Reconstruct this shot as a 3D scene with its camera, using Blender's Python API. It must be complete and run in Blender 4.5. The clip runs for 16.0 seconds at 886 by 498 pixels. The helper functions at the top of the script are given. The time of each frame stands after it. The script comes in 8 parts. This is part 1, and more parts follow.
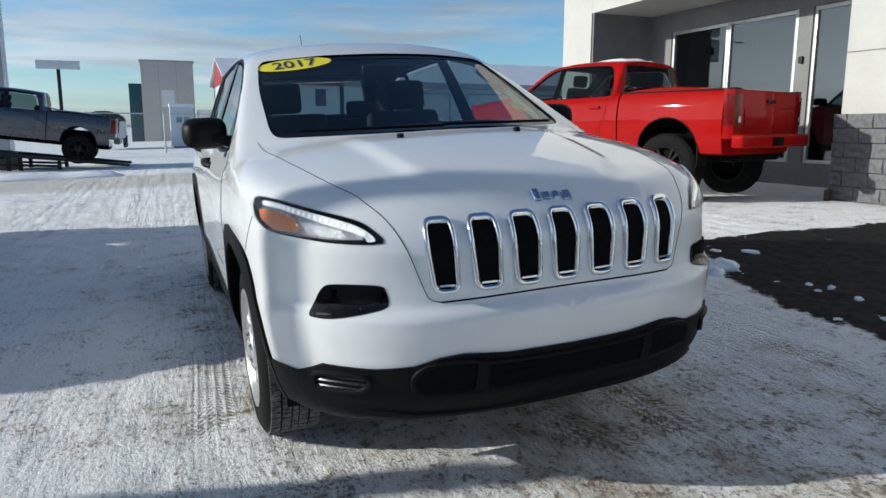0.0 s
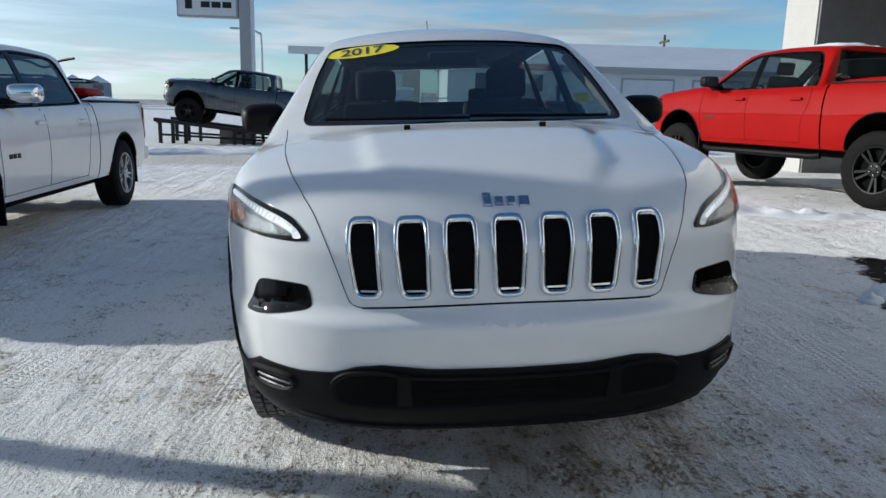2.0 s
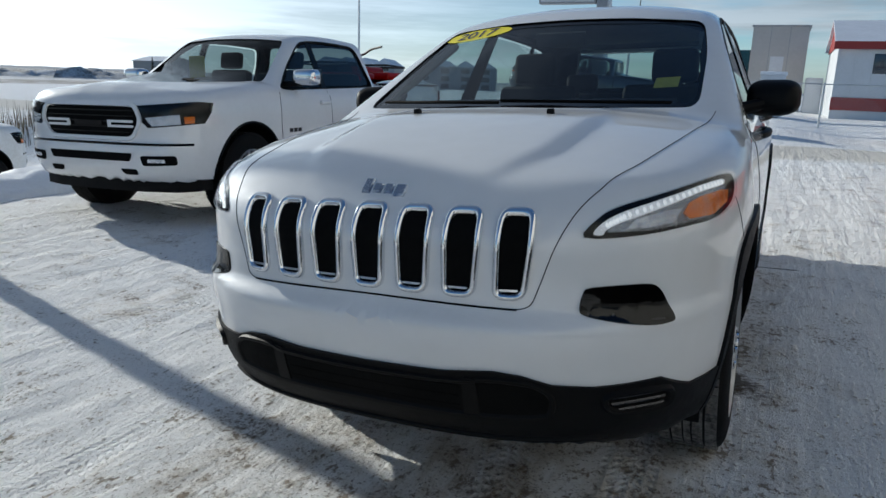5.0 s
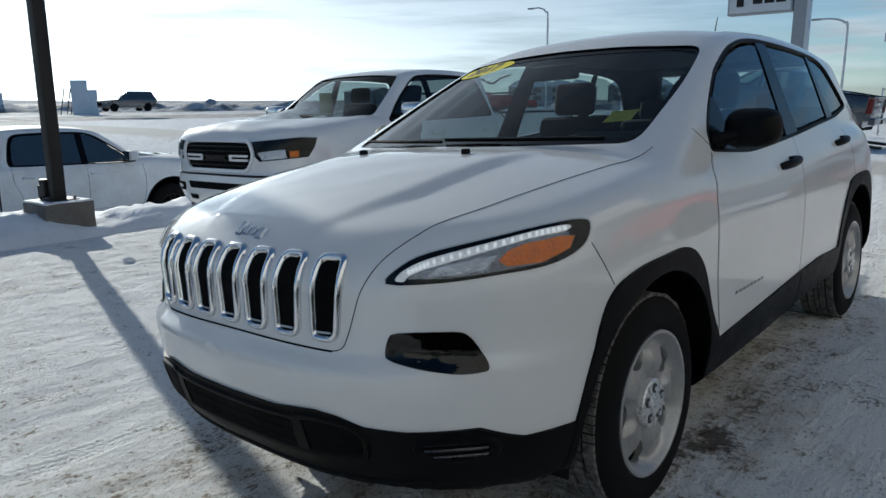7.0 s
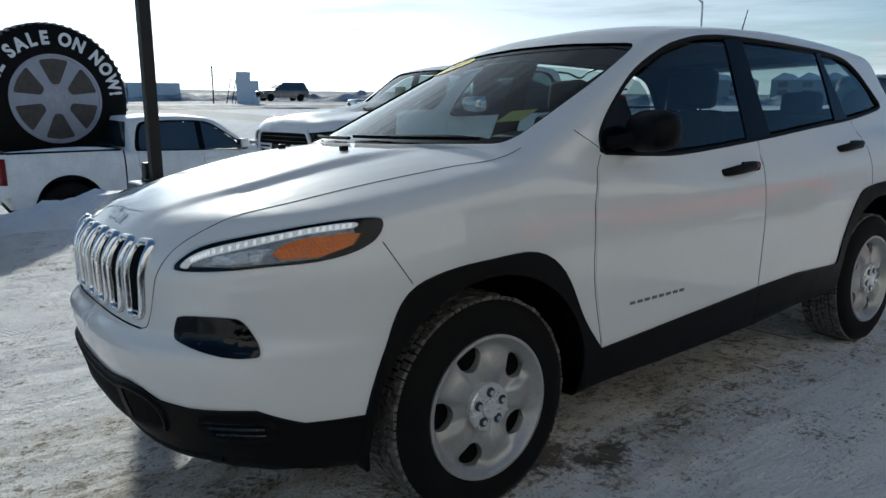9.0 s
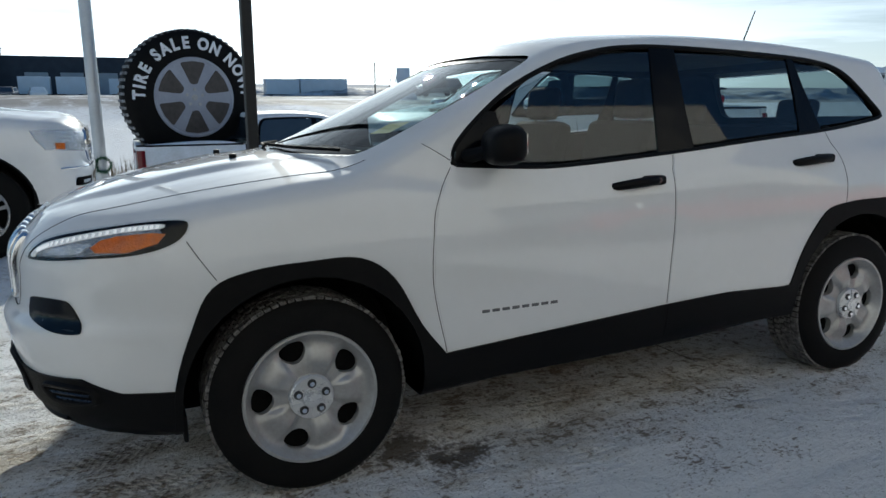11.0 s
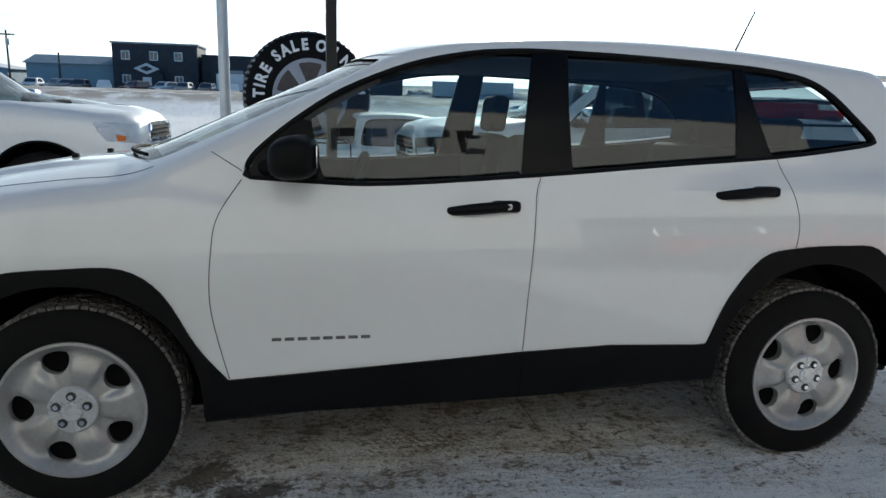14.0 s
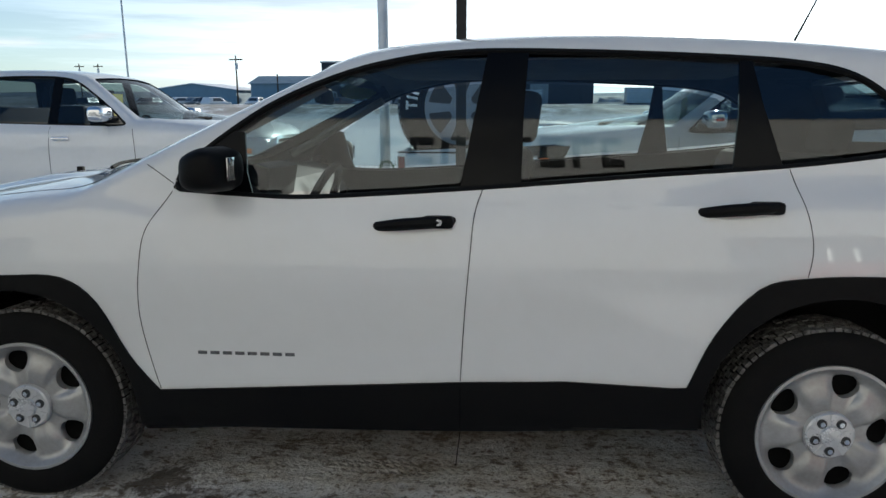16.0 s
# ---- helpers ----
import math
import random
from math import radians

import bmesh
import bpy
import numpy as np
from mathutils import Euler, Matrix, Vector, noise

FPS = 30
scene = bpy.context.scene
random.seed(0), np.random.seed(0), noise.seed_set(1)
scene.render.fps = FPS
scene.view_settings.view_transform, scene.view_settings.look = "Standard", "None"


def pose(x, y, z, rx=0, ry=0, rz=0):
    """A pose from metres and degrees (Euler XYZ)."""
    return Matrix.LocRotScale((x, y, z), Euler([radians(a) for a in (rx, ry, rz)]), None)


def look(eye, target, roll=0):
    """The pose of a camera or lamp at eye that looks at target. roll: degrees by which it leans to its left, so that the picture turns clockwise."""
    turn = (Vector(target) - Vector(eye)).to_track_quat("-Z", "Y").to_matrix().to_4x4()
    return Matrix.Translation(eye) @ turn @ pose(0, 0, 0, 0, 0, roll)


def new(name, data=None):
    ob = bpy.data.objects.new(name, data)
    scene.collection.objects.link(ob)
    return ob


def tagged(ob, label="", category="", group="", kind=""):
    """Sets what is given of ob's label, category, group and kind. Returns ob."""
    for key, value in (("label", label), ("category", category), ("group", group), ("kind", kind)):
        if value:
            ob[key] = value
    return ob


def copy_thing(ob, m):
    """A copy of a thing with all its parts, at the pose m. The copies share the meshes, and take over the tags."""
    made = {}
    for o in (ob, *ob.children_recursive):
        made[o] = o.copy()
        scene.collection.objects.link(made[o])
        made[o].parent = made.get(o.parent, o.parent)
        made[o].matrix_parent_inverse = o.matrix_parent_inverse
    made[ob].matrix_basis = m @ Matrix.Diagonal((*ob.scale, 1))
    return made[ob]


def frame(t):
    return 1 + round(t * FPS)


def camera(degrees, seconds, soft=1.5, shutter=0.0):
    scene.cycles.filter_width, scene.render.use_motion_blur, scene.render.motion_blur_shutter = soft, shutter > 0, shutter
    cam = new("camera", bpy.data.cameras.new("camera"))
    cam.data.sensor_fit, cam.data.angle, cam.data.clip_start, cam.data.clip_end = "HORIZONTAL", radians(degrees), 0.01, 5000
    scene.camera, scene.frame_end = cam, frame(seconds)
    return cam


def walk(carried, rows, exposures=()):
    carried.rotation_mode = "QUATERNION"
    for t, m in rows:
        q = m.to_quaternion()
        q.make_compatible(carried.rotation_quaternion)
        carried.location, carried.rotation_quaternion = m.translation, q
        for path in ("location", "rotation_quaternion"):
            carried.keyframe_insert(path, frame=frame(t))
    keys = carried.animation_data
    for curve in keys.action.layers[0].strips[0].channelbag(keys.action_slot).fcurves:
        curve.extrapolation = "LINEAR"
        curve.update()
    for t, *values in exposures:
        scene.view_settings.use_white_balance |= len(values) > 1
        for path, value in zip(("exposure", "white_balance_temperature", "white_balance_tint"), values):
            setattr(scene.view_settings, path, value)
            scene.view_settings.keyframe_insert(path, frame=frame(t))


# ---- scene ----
cam = camera(64.1, 16.0)
PATH = [
    (0, (-1.184, -2.786, 1.165), (-0.452, -0.956, 0.826), 0.1),
    (0.5, (-0.978, -2.722, 1.168), (-0.376, -0.848, 0.814), 3.9),
    (1, (-0.783, -2.701, 1.172), (-0.212, -0.826, 0.772), 1.6),
    (1.5, (-0.561, -2.771, 1.186), (-0.242, -0.836, 0.79), 3.4),
    (2, (-0.351, -2.801, 1.202), (-0.206, -0.844, 0.815), 1.5),
    (2.5, (-0.11, -2.743, 1.21), (-0.112, -0.782, 0.812), 3.1),
    (3, (0.114, -2.728, 1.226), (-0.046, -0.774, 0.83), 0.4),
    (3.5, (0.352, -2.761, 1.241), (-0.077, -0.85, 0.836), 2.0),
    (4, (0.512, -2.719, 1.23), (-0.075, -0.861, 0.777), -0.4),
    (4.2, (0.585, -2.671, 1.223), (-0.015, -0.816, 0.779), 1.2),
    (6.3, (1.466, -2.195, 1.307), (0.276, -0.653, 0.833), -0.1),
    (6.5, (1.532, -2.131, 1.317), (0.312, -0.609, 0.857), 0.5),
    (7, (1.743, -2.014, 1.324), (0.46, -0.53, 0.916), -0.2),
    (7.5, (1.963, -1.907, 1.320), (0.602, -0.527, 0.81), 0.2),
    (8, (2.063, -1.715, 1.323), (0.653, -0.375, 0.844), 0.6),
    (8.5, (2.178, -1.522, 1.341), (0.736, -0.217, 0.865), -0.4),
    (9, (2.42, -1.369, 1.346), (0.867, -0.18, 0.918), 0.4),
    (9.2, (2.567, -1.296, 1.356), (0.966, -0.185, 0.898), 1.1),
    (11.3, (3.135, -0.394, 1.426), (1.348, 0.394, 0.997), -0.3),
    (11.5, (3.156, -0.306, 1.42), (1.373, 0.497, 1.002), -1.3),
    (12, (3.168, -0.08, 1.427), (1.356, 0.639, 0.978), 2.4),
    (12.5, (3.22, 0.112, 1.43), (1.369, 0.741, 1.005), 0.8),
    (13, (3.312, 0.332, 1.453), (1.412, 0.78, 1.016), 2.1),
    (13.5, (3.295, 0.544, 1.448), (1.39, 0.963, 1.008), -0.1),
    (14, (3.201, 0.762, 1.454), (1.287, 1.138, 1.013), 1.8),
    (14.5, (3.206, 0.957, 1.449), (1.267, 1.169, 1.01), 0.3),
    (15, (3.234, 1.211, 1.458), (1.296, 1.18, 0.965), 0.6),
    (15.5, (3.15, 1.44, 1.441), (1.208, 1.362, 0.968), 1.0),
    (16, (3.061, 1.638, 1.455), (1.113, 1.48, 1.031), -0.1),
]
EXPOSURES = [(0, 0.04, 6150, 5), (2.5, -0.03, 6150, 5), (4.0, -0.06, 6150, 5), (6.5, -0.25, 6100, 4), (8.0, -0.27, 6100, 3), (9.0, -0.27, 6100, 3), (11.5, 0.04, 6200, 3), (12.5, 0.20, 6250, 3), (14.0, 0.19, 6250, 3), (15.5, 0.27, 6300, 4), (16.0, 0.22, 6350, 4)]
walk(cam, [(t, look(eye, target, roll)) for t, eye, target, roll in PATH], EXPOSURES)

SUN_AZ, SUN_EL = 74.0, 18.0
sun_dir = Vector((-math.sin(radians(SUN_AZ)) * math.cos(radians(SUN_EL)), math.cos(radians(SUN_AZ)) * math.cos(radians(SUN_EL)), math.sin(radians(SUN_EL))))
world = bpy.data.worlds.new("sky")
scene.world = world
world.use_nodes = True


def build_sky():
    nt = world.node_tree
    nt.nodes.clear()
    out = nt.nodes.new("ShaderNodeOutputWorld")
    bg = nt.nodes.new("ShaderNodeBackground")
    sky = nt.nodes.new("ShaderNodeTexSky")
    sky.sky_type = "NISHITA"
    sky.sun_disc = False
    sky.sun_elevation = radians(SUN_EL)
    sky.sun_rotation = radians(-SUN_AZ)
    sky.air_density, sky.dust_density, sky.ozone_density = 1.0, 0.35, 1.5
    co = nt.nodes.new("ShaderNodeTexCoord")
    mp = nt.nodes.new("ShaderNodeMapping")
    mp.inputs["Scale"].default_value = (1.3, 1.3, 10.0)
    nz = nt.nodes.new("ShaderNodeTexNoise")
    nz.inputs["Scale"].default_value = 1.7
    nz.inputs["Detail"].default_value = 9.0
    nz.inputs["Roughness"].default_value = 0.55
    rp = nt.nodes.new("ShaderNodeMapRange")
    rp.inputs["From Min"].default_value, rp.inputs["From Max"].default_value = 0.47, 0.60
    sep = nt.nodes.new("ShaderNodeSeparateXYZ")
    low = nt.nodes.new("ShaderNodeMapRange")
    low.inputs["From Min"].default_value, low.inputs["From Max"].default_value = 0.30, 0.03
    low.inputs["To Min"].default_value, low.inputs["To Max"].default_value = 0.2, 0.97
    mul = nt.nodes.new("ShaderNodeMath")
    mul.operation = "MULTIPLY"
    mix = nt.nodes.new("ShaderNodeMixRGB")
    cloud = nt.nodes.new("ShaderNodeMixRGB")
    cloud.blend_type = "MULTIPLY"
    gray = nt.nodes.new("ShaderNodeRGBToBW")
    lift = nt.nodes.new("ShaderNodeMath")
    lift.operation = "MULTIPLY"
    lift.inputs[1].default_value = 1.1
    tint = nt.nodes.new("ShaderNodeMixRGB")
    tint.blend_type = "MULTIPLY"
    tint.inputs["Fac"].default_value = 1.0
    tint.inputs["Color2"].default_value = (0.93, 0.985, 1.07, 1)
    lk = nt.links.new
    lk(co.outputs["Generated"], mp.inputs["Vector"])
    lk(mp.outputs["Vector"], nz.inputs["Vector"])
    lk(nz.outputs["Fac"], rp.inputs["Value"])
    lk(co.outputs["Generated"], sep.inputs[0])
    lk(sep.outputs["Z"], low.inputs["Value"])
    lk(rp.outputs["Result"], mul.inputs[0])
    lk(low.outputs["Result"], mul.inputs[1])
    haze = nt.nodes.new("ShaderNodeMapRange")
    haze.interpolation_type = "SMOOTHSTEP"
    haze.inputs["From Min"].default_value, haze.inputs["From Max"].default_value = 0.09, -0.02
    haze.inputs["To Max"].default_value = 0.65
    top = nt.nodes.new("ShaderNodeMath")
    top.operation = "MAXIMUM"
    lk(sep.outputs["Z"], haze.inputs["Value"])
    lk(mul.outputs[0], top.inputs[0])
    lk(haze.outputs["Result"], top.inputs[1])
    # thin cloud whitens the sky round the sun
    dot = nt.nodes.new("ShaderNodeVectorMath")
    dot.operation = "DOT_PRODUCT"
    dot.inputs[1].default_value = tuple(sun_dir)
    veil = nt.nodes.new("ShaderNodeMapRange")
    veil.interpolation_type = "SMOOTHSTEP"
    veil.inputs["From Min"].default_value, veil.inputs["From Max"].default_value = 0.2, 0.92
    veil.inputs["To Max"].default_value = 0.85
    whole = nt.nodes.new("ShaderNodeMath")
    whole.operation = "MAXIMUM"
    lk(co.outputs["Generated"], dot.inputs[0])
    lk(dot.outputs["Value"], veil.inputs["Value"])
    lk(top.outputs[0], whole.inputs[0])
    lk(veil.outputs["Result"], whole.inputs[1])
    lk(whole.outputs[0], mix.inputs["Fac"])
    lk(sky.outputs["Color"], gray.inputs[0])
    lk(gray.outputs[0], lift.inputs[0])
    lk(lift.outputs[0], tint.inputs["Color1"])
    deep = nt.nodes.new("ShaderNodeMixRGB")
    deep.blend_type = "MULTIPLY"
    deep.inputs["Fac"].default_value = 1.0
    deep.inputs["Color2"].default_value = (0.69, 0.95, 1.22, 1)
    lk(sky.outputs["Color"], deep.inputs["Color1"])
    lk(deep.outputs["Color"], mix.inputs["Color1"])
    mp2 = nt.nodes.new("ShaderNodeMapping")
    mp2.inputs["Scale"].default_value = (1.1, 1.1, 15.0)
    mp2.inputs["Location"].default_value = (3.1, 0.4, 0.0)
    nz2 = nt.nodes.new("ShaderNodeTexNoise")
    nz2.inputs["Scale"].default_value, nz2.inputs["Detail"].default_value, nz2.inputs["Roughness"].default_value = 2.3, 8.0, 0.6
    shade = nt.nodes.new("ShaderNodeMapRange")
    shade.inputs["From Min"].default_value, shade.inputs["From Max"].default_value = 0.42, 0.58
    shade.inputs["To Min"].default_value, shade.inputs["To Max"].default_value = 0.78, 1.12
    lk(co.outputs["Generated"], mp2.inputs["Vector"])
    lk(mp2.outputs["Vector"], nz2.inputs["Vector"])
    lk(nz2.outputs["Fac"], shade.inputs["Value"])
    cloud.inputs["Fac"].default_value = 1.0
    lk(tint.outputs["Color"], cloud.inputs["Color1"])
    lk(shade.outputs["Result"], cloud.inputs["Color2"])
    lk(cloud.outputs["Color"], mix.inputs["Color2"])
    lk(mix.outputs["Color"], bg.inputs["Color"])
    bg.inputs["Strength"].default_value = 0.113
    lk(bg.outputs[0], out.inputs["Surface"])


build_sky()
sun = new("sun", bpy.data.lights.new("sun", "SUN"))
sun.data.energy, sun.data.angle, sun.data.color = 4.5, radians(0.6), (1.0, 0.94, 0.85)
sun.matrix_world = look(tuple(sun_dir * 60), (0, 0, 0))

# ---- materials ----


def mat(name, color, rough=0.5, metal=0.0, vary=0.0, scale=6.0, color2=None, bump=0.0, bump_scale=40.0, coat=0.0, spec=0.5, emit=None):
    m = bpy.data.materials.new(name)
    m.use_nodes = True
    nt = m.node_tree
    b = nt.nodes["Principled BSDF"]
    b.inputs["Base Color"].default_value = (*color, 1)
    b.inputs["Roughness"].default_value = rough
    b.inputs["Metallic"].default_value = metal
    b.inputs["Coat Weight"].default_value = coat
    b.inputs["Coat Roughness"].default_value = 0.02
    b.inputs["Coat IOR"].default_value = 1.65
    b.inputs["Specular IOR Level"].default_value = spec
    co = nt.nodes.new("ShaderNodeTexCoord")
    if vary > 0:
        n1 = nt.nodes.new("ShaderNodeTexNoise")
        n1.inputs["Scale"].default_value, n1.inputs["Detail"].default_value = scale, 6
        nt.links.new(co.outputs["Object"], n1.inputs["Vector"])
        n2 = nt.nodes.new("ShaderNodeTexNoise")
        n2.inputs["Scale"].default_value, n2.inputs["Detail"].default_value = scale * 9, 4
        nt.links.new(co.outputs["Object"], n2.inputs["Vector"])
        av = nt.nodes.new("ShaderNodeMath")
        av.operation = "MULTIPLY_ADD"
        nt.links.new(n2.outputs["Fac"], av.inputs[0])
        av.inputs[1].default_value = 0.4
        hl = nt.nodes.new("ShaderNodeMath")
        hl.operation = "MULTIPLY"
        hl.inputs[1].default_value = 0.6
        nt.links.new(n1.outputs["Fac"], hl.inputs[0])
        nt.links.new(hl.outputs[0], av.inputs[2])
        rp = nt.nodes.new("ShaderNodeMapRange")
        rp.inputs["From Min"].default_value, rp.inputs["From Max"].default_value = 0.36, 0.64
        nt.links.new(av.outputs[0], rp.inputs["Value"])
        mx = nt.nodes.new("ShaderNodeMixRGB")
        c2 = color2 or tuple(c * (1 - vary) for c in color)
        mx.inputs["Color1"].default_value, mx.inputs["Color2"].default_value = (*c2, 1), (*color, 1)
        nt.links.new(rp.outputs["Result"], mx.inputs["Fac"])
        nt.links.new(mx.outputs["Color"], b.inputs["Base Color"])
        rr = nt.nodes.new("ShaderNodeMapRange")
        rr.inputs["To Min"].default_value, rr.inputs["To Max"].default_value = min(1, rough + 0.12), max(0.02, rough - 0.06)
        nt.links.new(rp.outputs["Result"], rr.inputs["Value"])
        nt.links.new(rr.outputs["Result"], b.inputs["Roughness"])
    if bump > 0:
        n3 = nt.nodes.new("ShaderNodeTexNoise")
        n3.inputs["Scale"].default_value, n3.inputs["Detail"].default_value = bump_scale, 6
        nt.links.new(co.outputs["Object"], n3.inputs["Vector"])
        bp = nt.nodes.new("ShaderNodeBump")
        bp.inputs["Strength"].default_value, bp.inputs["Distance"].default_value = bump, 0.01
        nt.links.new(n3.outputs["Fac"], bp.inputs["Height"])
        nt.links.new(bp.outputs["Normal"], b.inputs["Normal"])
    if emit:
        b.inputs["Emission Color"].default_value = (*emit[:3], 1)
        b.inputs["Emission Strength"].default_value = emit[3]
    return m


def glass_mat(name, tint, bounce, rough=0.0):
    """Thin car glass: a tinted see-through layer under a mirror-like gloss that grows towards grazing view. bounce: the share mirrored head-on."""
    m = bpy.data.materials.new(name)
    m.use_nodes = True
    nt = m.node_tree
    nt.nodes.clear()
    out = nt.nodes.new("ShaderNodeOutputMaterial")
    tr = nt.nodes.new("ShaderNodeBsdfTransparent")
    tr.inputs["Color"].default_value = (*tint, 1)
    gl = nt.nodes.new("ShaderNodeBsdfGlossy")
    gl.inputs["Roughness"].default_value = rough
    lw = nt.nodes.new("ShaderNodeLayerWeight")
    lw.inputs["Blend"].default_value = 0.5
    pw = nt.nodes.new("ShaderNodeMath")
    pw.operation = "POWER"
    pw.inputs[1].default_value = 5.0
    rg = nt.nodes.new("ShaderNodeMapRange")
    rg.inputs["To Min"].default_value = bounce
    mx = nt.nodes.new("ShaderNodeMixShader")
    nt.links.new(lw.outputs["Facing"], pw.inputs[0])
    nt.links.new(pw.outputs[0], rg.inputs["Value"])
    nt.links.new(rg.outputs["Result"], mx.inputs["Fac"])
    nt.links.new(tr.outputs[0], mx.inputs[1])
    nt.links.new(gl.outputs[0], mx.inputs[2])
    nt.links.new(mx.outputs[0], out.inputs["Surface"])
    return m


M_WHITE = mat("white_paint", (0.74, 0.745, 0.75), 0.5, vary=0.03, scale=2.0, coat=1.0, color2=(0.715, 0.72, 0.72), spec=0.1)
M_TRUCKWHITE = mat("truck_white_paint", (0.80, 0.80, 0.80), 0.45, vary=0.05, scale=2.0, coat=1.0, color2=(0.76, 0.76, 0.755), spec=0.1)
M_FROST = mat("frosted_white_paint", (0.82, 0.83, 0.84), 0.6, vary=0.1, scale=3.0, color2=(0.68, 0.68, 0.66))
M_RED = mat("red_paint", (0.36, 0.003, 0.002), 0.5, vary=0.12, scale=2.5, coat=0.22, spec=0.03)
M_GRAY = mat("dark_grey_paint", (0.035, 0.042, 0.055), 0.28, metal=0.2, vary=0.2, scale=2.5, coat=1.0)
M_MAROON = mat("dark_red_paint", (0.075, 0.004, 0.008), 0.28, vary=0.2, scale=2.5, coat=1.0)
M_BLACKPLASTIC = mat("black_plastic", (0.0045, 0.0045, 0.005), 0.5, vary=0.3, scale=5.0, color2=(0.008, 0.0078, 0.0076), bump=0.08, bump_scale=500, spec=0.10)
M_GLOSSBLACK = mat("gloss_black", (0.004, 0.004, 0.0045), 0.15, vary=0.1, spec=0.12)
M_DEEP = mat("dark_cavity", (0.003, 0.003, 0.003), 0.8, vary=0.2, spec=0.1)
M_RUBBER = mat("tyre_rubber", (0.005, 0.005, 0.0052), 0.7, vary=0.5, scale=9, color2=(0.010, 0.0095, 0.009), bump=0.15, bump_scale=150, spec=0.10)
M_SNOWYTREAD = mat("snow_packed_tread", (0.014, 0.013, 0.012), 0.85, vary=0.6, scale=48, color2=(0.22, 0.21, 0.20), bump=0.6, bump_scale=120)
M_HUBCAP = mat("hub_cap_silver", (0.70, 0.70, 0.70), 0.28, metal=0.5, vary=0.15, scale=25)
M_SHINE = mat("shiny_dark_slat", (0.07, 0.07, 0.075), 0.22, metal=0.9, vary=0.4, scale=40)
M_GREYBADGE = mat("grey_badge_metal", (0.16, 0.16, 0.165), 0.3, metal=0.5, vary=0.2, scale=30)
M_CHROME = mat("chrome", (0.82, 0.83, 0.85), 0.08, metal=1.0, vary=0.06, scale=6)
M_SILVER = mat("silver_wheel", (0.43, 0.43, 0.43), 0.36, metal=0.5, vary=0.15, scale=8, color2=(0.35, 0.34, 0.325))
M_CASTWHEEL = mat("cast_alloy", (0.45, 0.45, 0.46), 0.28, metal=0.85, vary=0.2, scale=10)
M_BLACKWHEEL = mat("black_wheel", (0.007, 0.007, 0.007), 0.4, vary=0.2, scale=8, spec=0.2)
M_GLASS = glass_mat("windscreen_glass", (0.56, 0.67, 0.67), 0.022)
M_SIDEGLASS = glass_mat("window_glass", (0.66, 0.75, 0.76), 0.075)
M_TINT = glass_mat("tinted_glass", (0.64, 0.73, 0.74), 0.075)
M_TRUCKGLASS = glass_mat("dark_cab_glass", (0.34, 0.40, 0.42), 0.05)
M_QUARTER = glass_mat("dark_quarter_glass", (0.34, 0.41, 0.43), 0.075)
M_LENS = glass_mat("lamp_lens", (0.93, 0.94, 0.95), 0.02)
M_SMOKE = glass_mat("smoked_lens", (0.12, 0.12, 0.12), 0.04)
M_DAYLAMP = mat("day_lamp", (0.85, 0.86, 0.88), 0.25, metal=0.3, vary=0.5, scale=60, color2=(0.55, 0.57, 0.6), bump=0.8, bump_scale=160, emit=(1.0, 0.98, 0.95, 0.20))
M_LED = mat("led_lamp", (0.9, 0.92, 0.95), 0.2, vary=0.05, emit=(1.0, 0.99, 0.97, 0.5))
M_RECESS = mat("dark_grey_stucco", (0.22, 0.22, 0.218), 0.8, vary=0.15, scale=3, bump=0.15, bump_scale=120)
M_REFLECT = mat("lamp_reflector", (0.85, 0.86, 0.88), 0.10, metal=1.0, vary=0.35, scale=30, bump=1.0, bump_scale=130)
M_DARKREFLECT = mat("smoky_reflector", (0.50, 0.51, 0.53), 0.14, metal=1.0, vary=0.5, scale=30, bump=1.0, bump_scale=130)
M_AMBER = mat("amber_lens", (0.85, 0.19, 0.012), 0.25, vary=0.35, scale=40, bump=0.5, bump_scale=120, coat=0.3, spec=0.2)
M_REDLENS = mat("red_lens", (0.16, 0.004, 0.005), 0.15, vary=0.3, scale=20, coat=0.3, spec=0.2)
M_SEAM = mat("panel_gap", (0.06, 0.06, 0.06), 0.8, vary=0.2, spec=0.1)
M_CLOTH = mat("dark_seat_cloth", (0.010, 0.0105, 0.0115), 0.9, vary=0.3, scale=30, bump=0.3, bump_scale=300)
M_INTERIOR = mat("dark_interior_plastic", (0.008, 0.008, 0.0085), 0.75, vary=0.3, scale=10)
M_BEIGE = mat("grey_headliner", (0.16, 0.155, 0.145), 0.9, vary=0.15, scale=12)
M_YELLOW = mat("yellow_sticker", (0.85, 0.72, 0.03), 0.45, vary=0.08, scale=12)
# yellow darkened in its colour, as if dimmed by the tinted windscreen
M_DULLYELLOW = mat("glass_dimmed_yellow_paper", (0.42, 0.38, 0.05), 0.6, vary=0.25, scale=30)
M_NAVY = mat("navy_print", (0.03, 0.03, 0.10), 0.5, vary=0.1)
M_BADGE = mat("blue_chrome_badge", (0.40, 0.46, 0.56), 0.18, metal=0.9, vary=0.1, scale=30)
M_STEEL = mat("black_steel", (0.010, 0.010, 0.0105), 0.5, vary=0.4, scale=4, color2=(0.020, 0.019, 0.017), spec=0.3)
M_GALV = mat("galvanised_steel", (0.55, 0.57, 0.58), 0.45, metal=0.4, vary=0.15, scale=4)
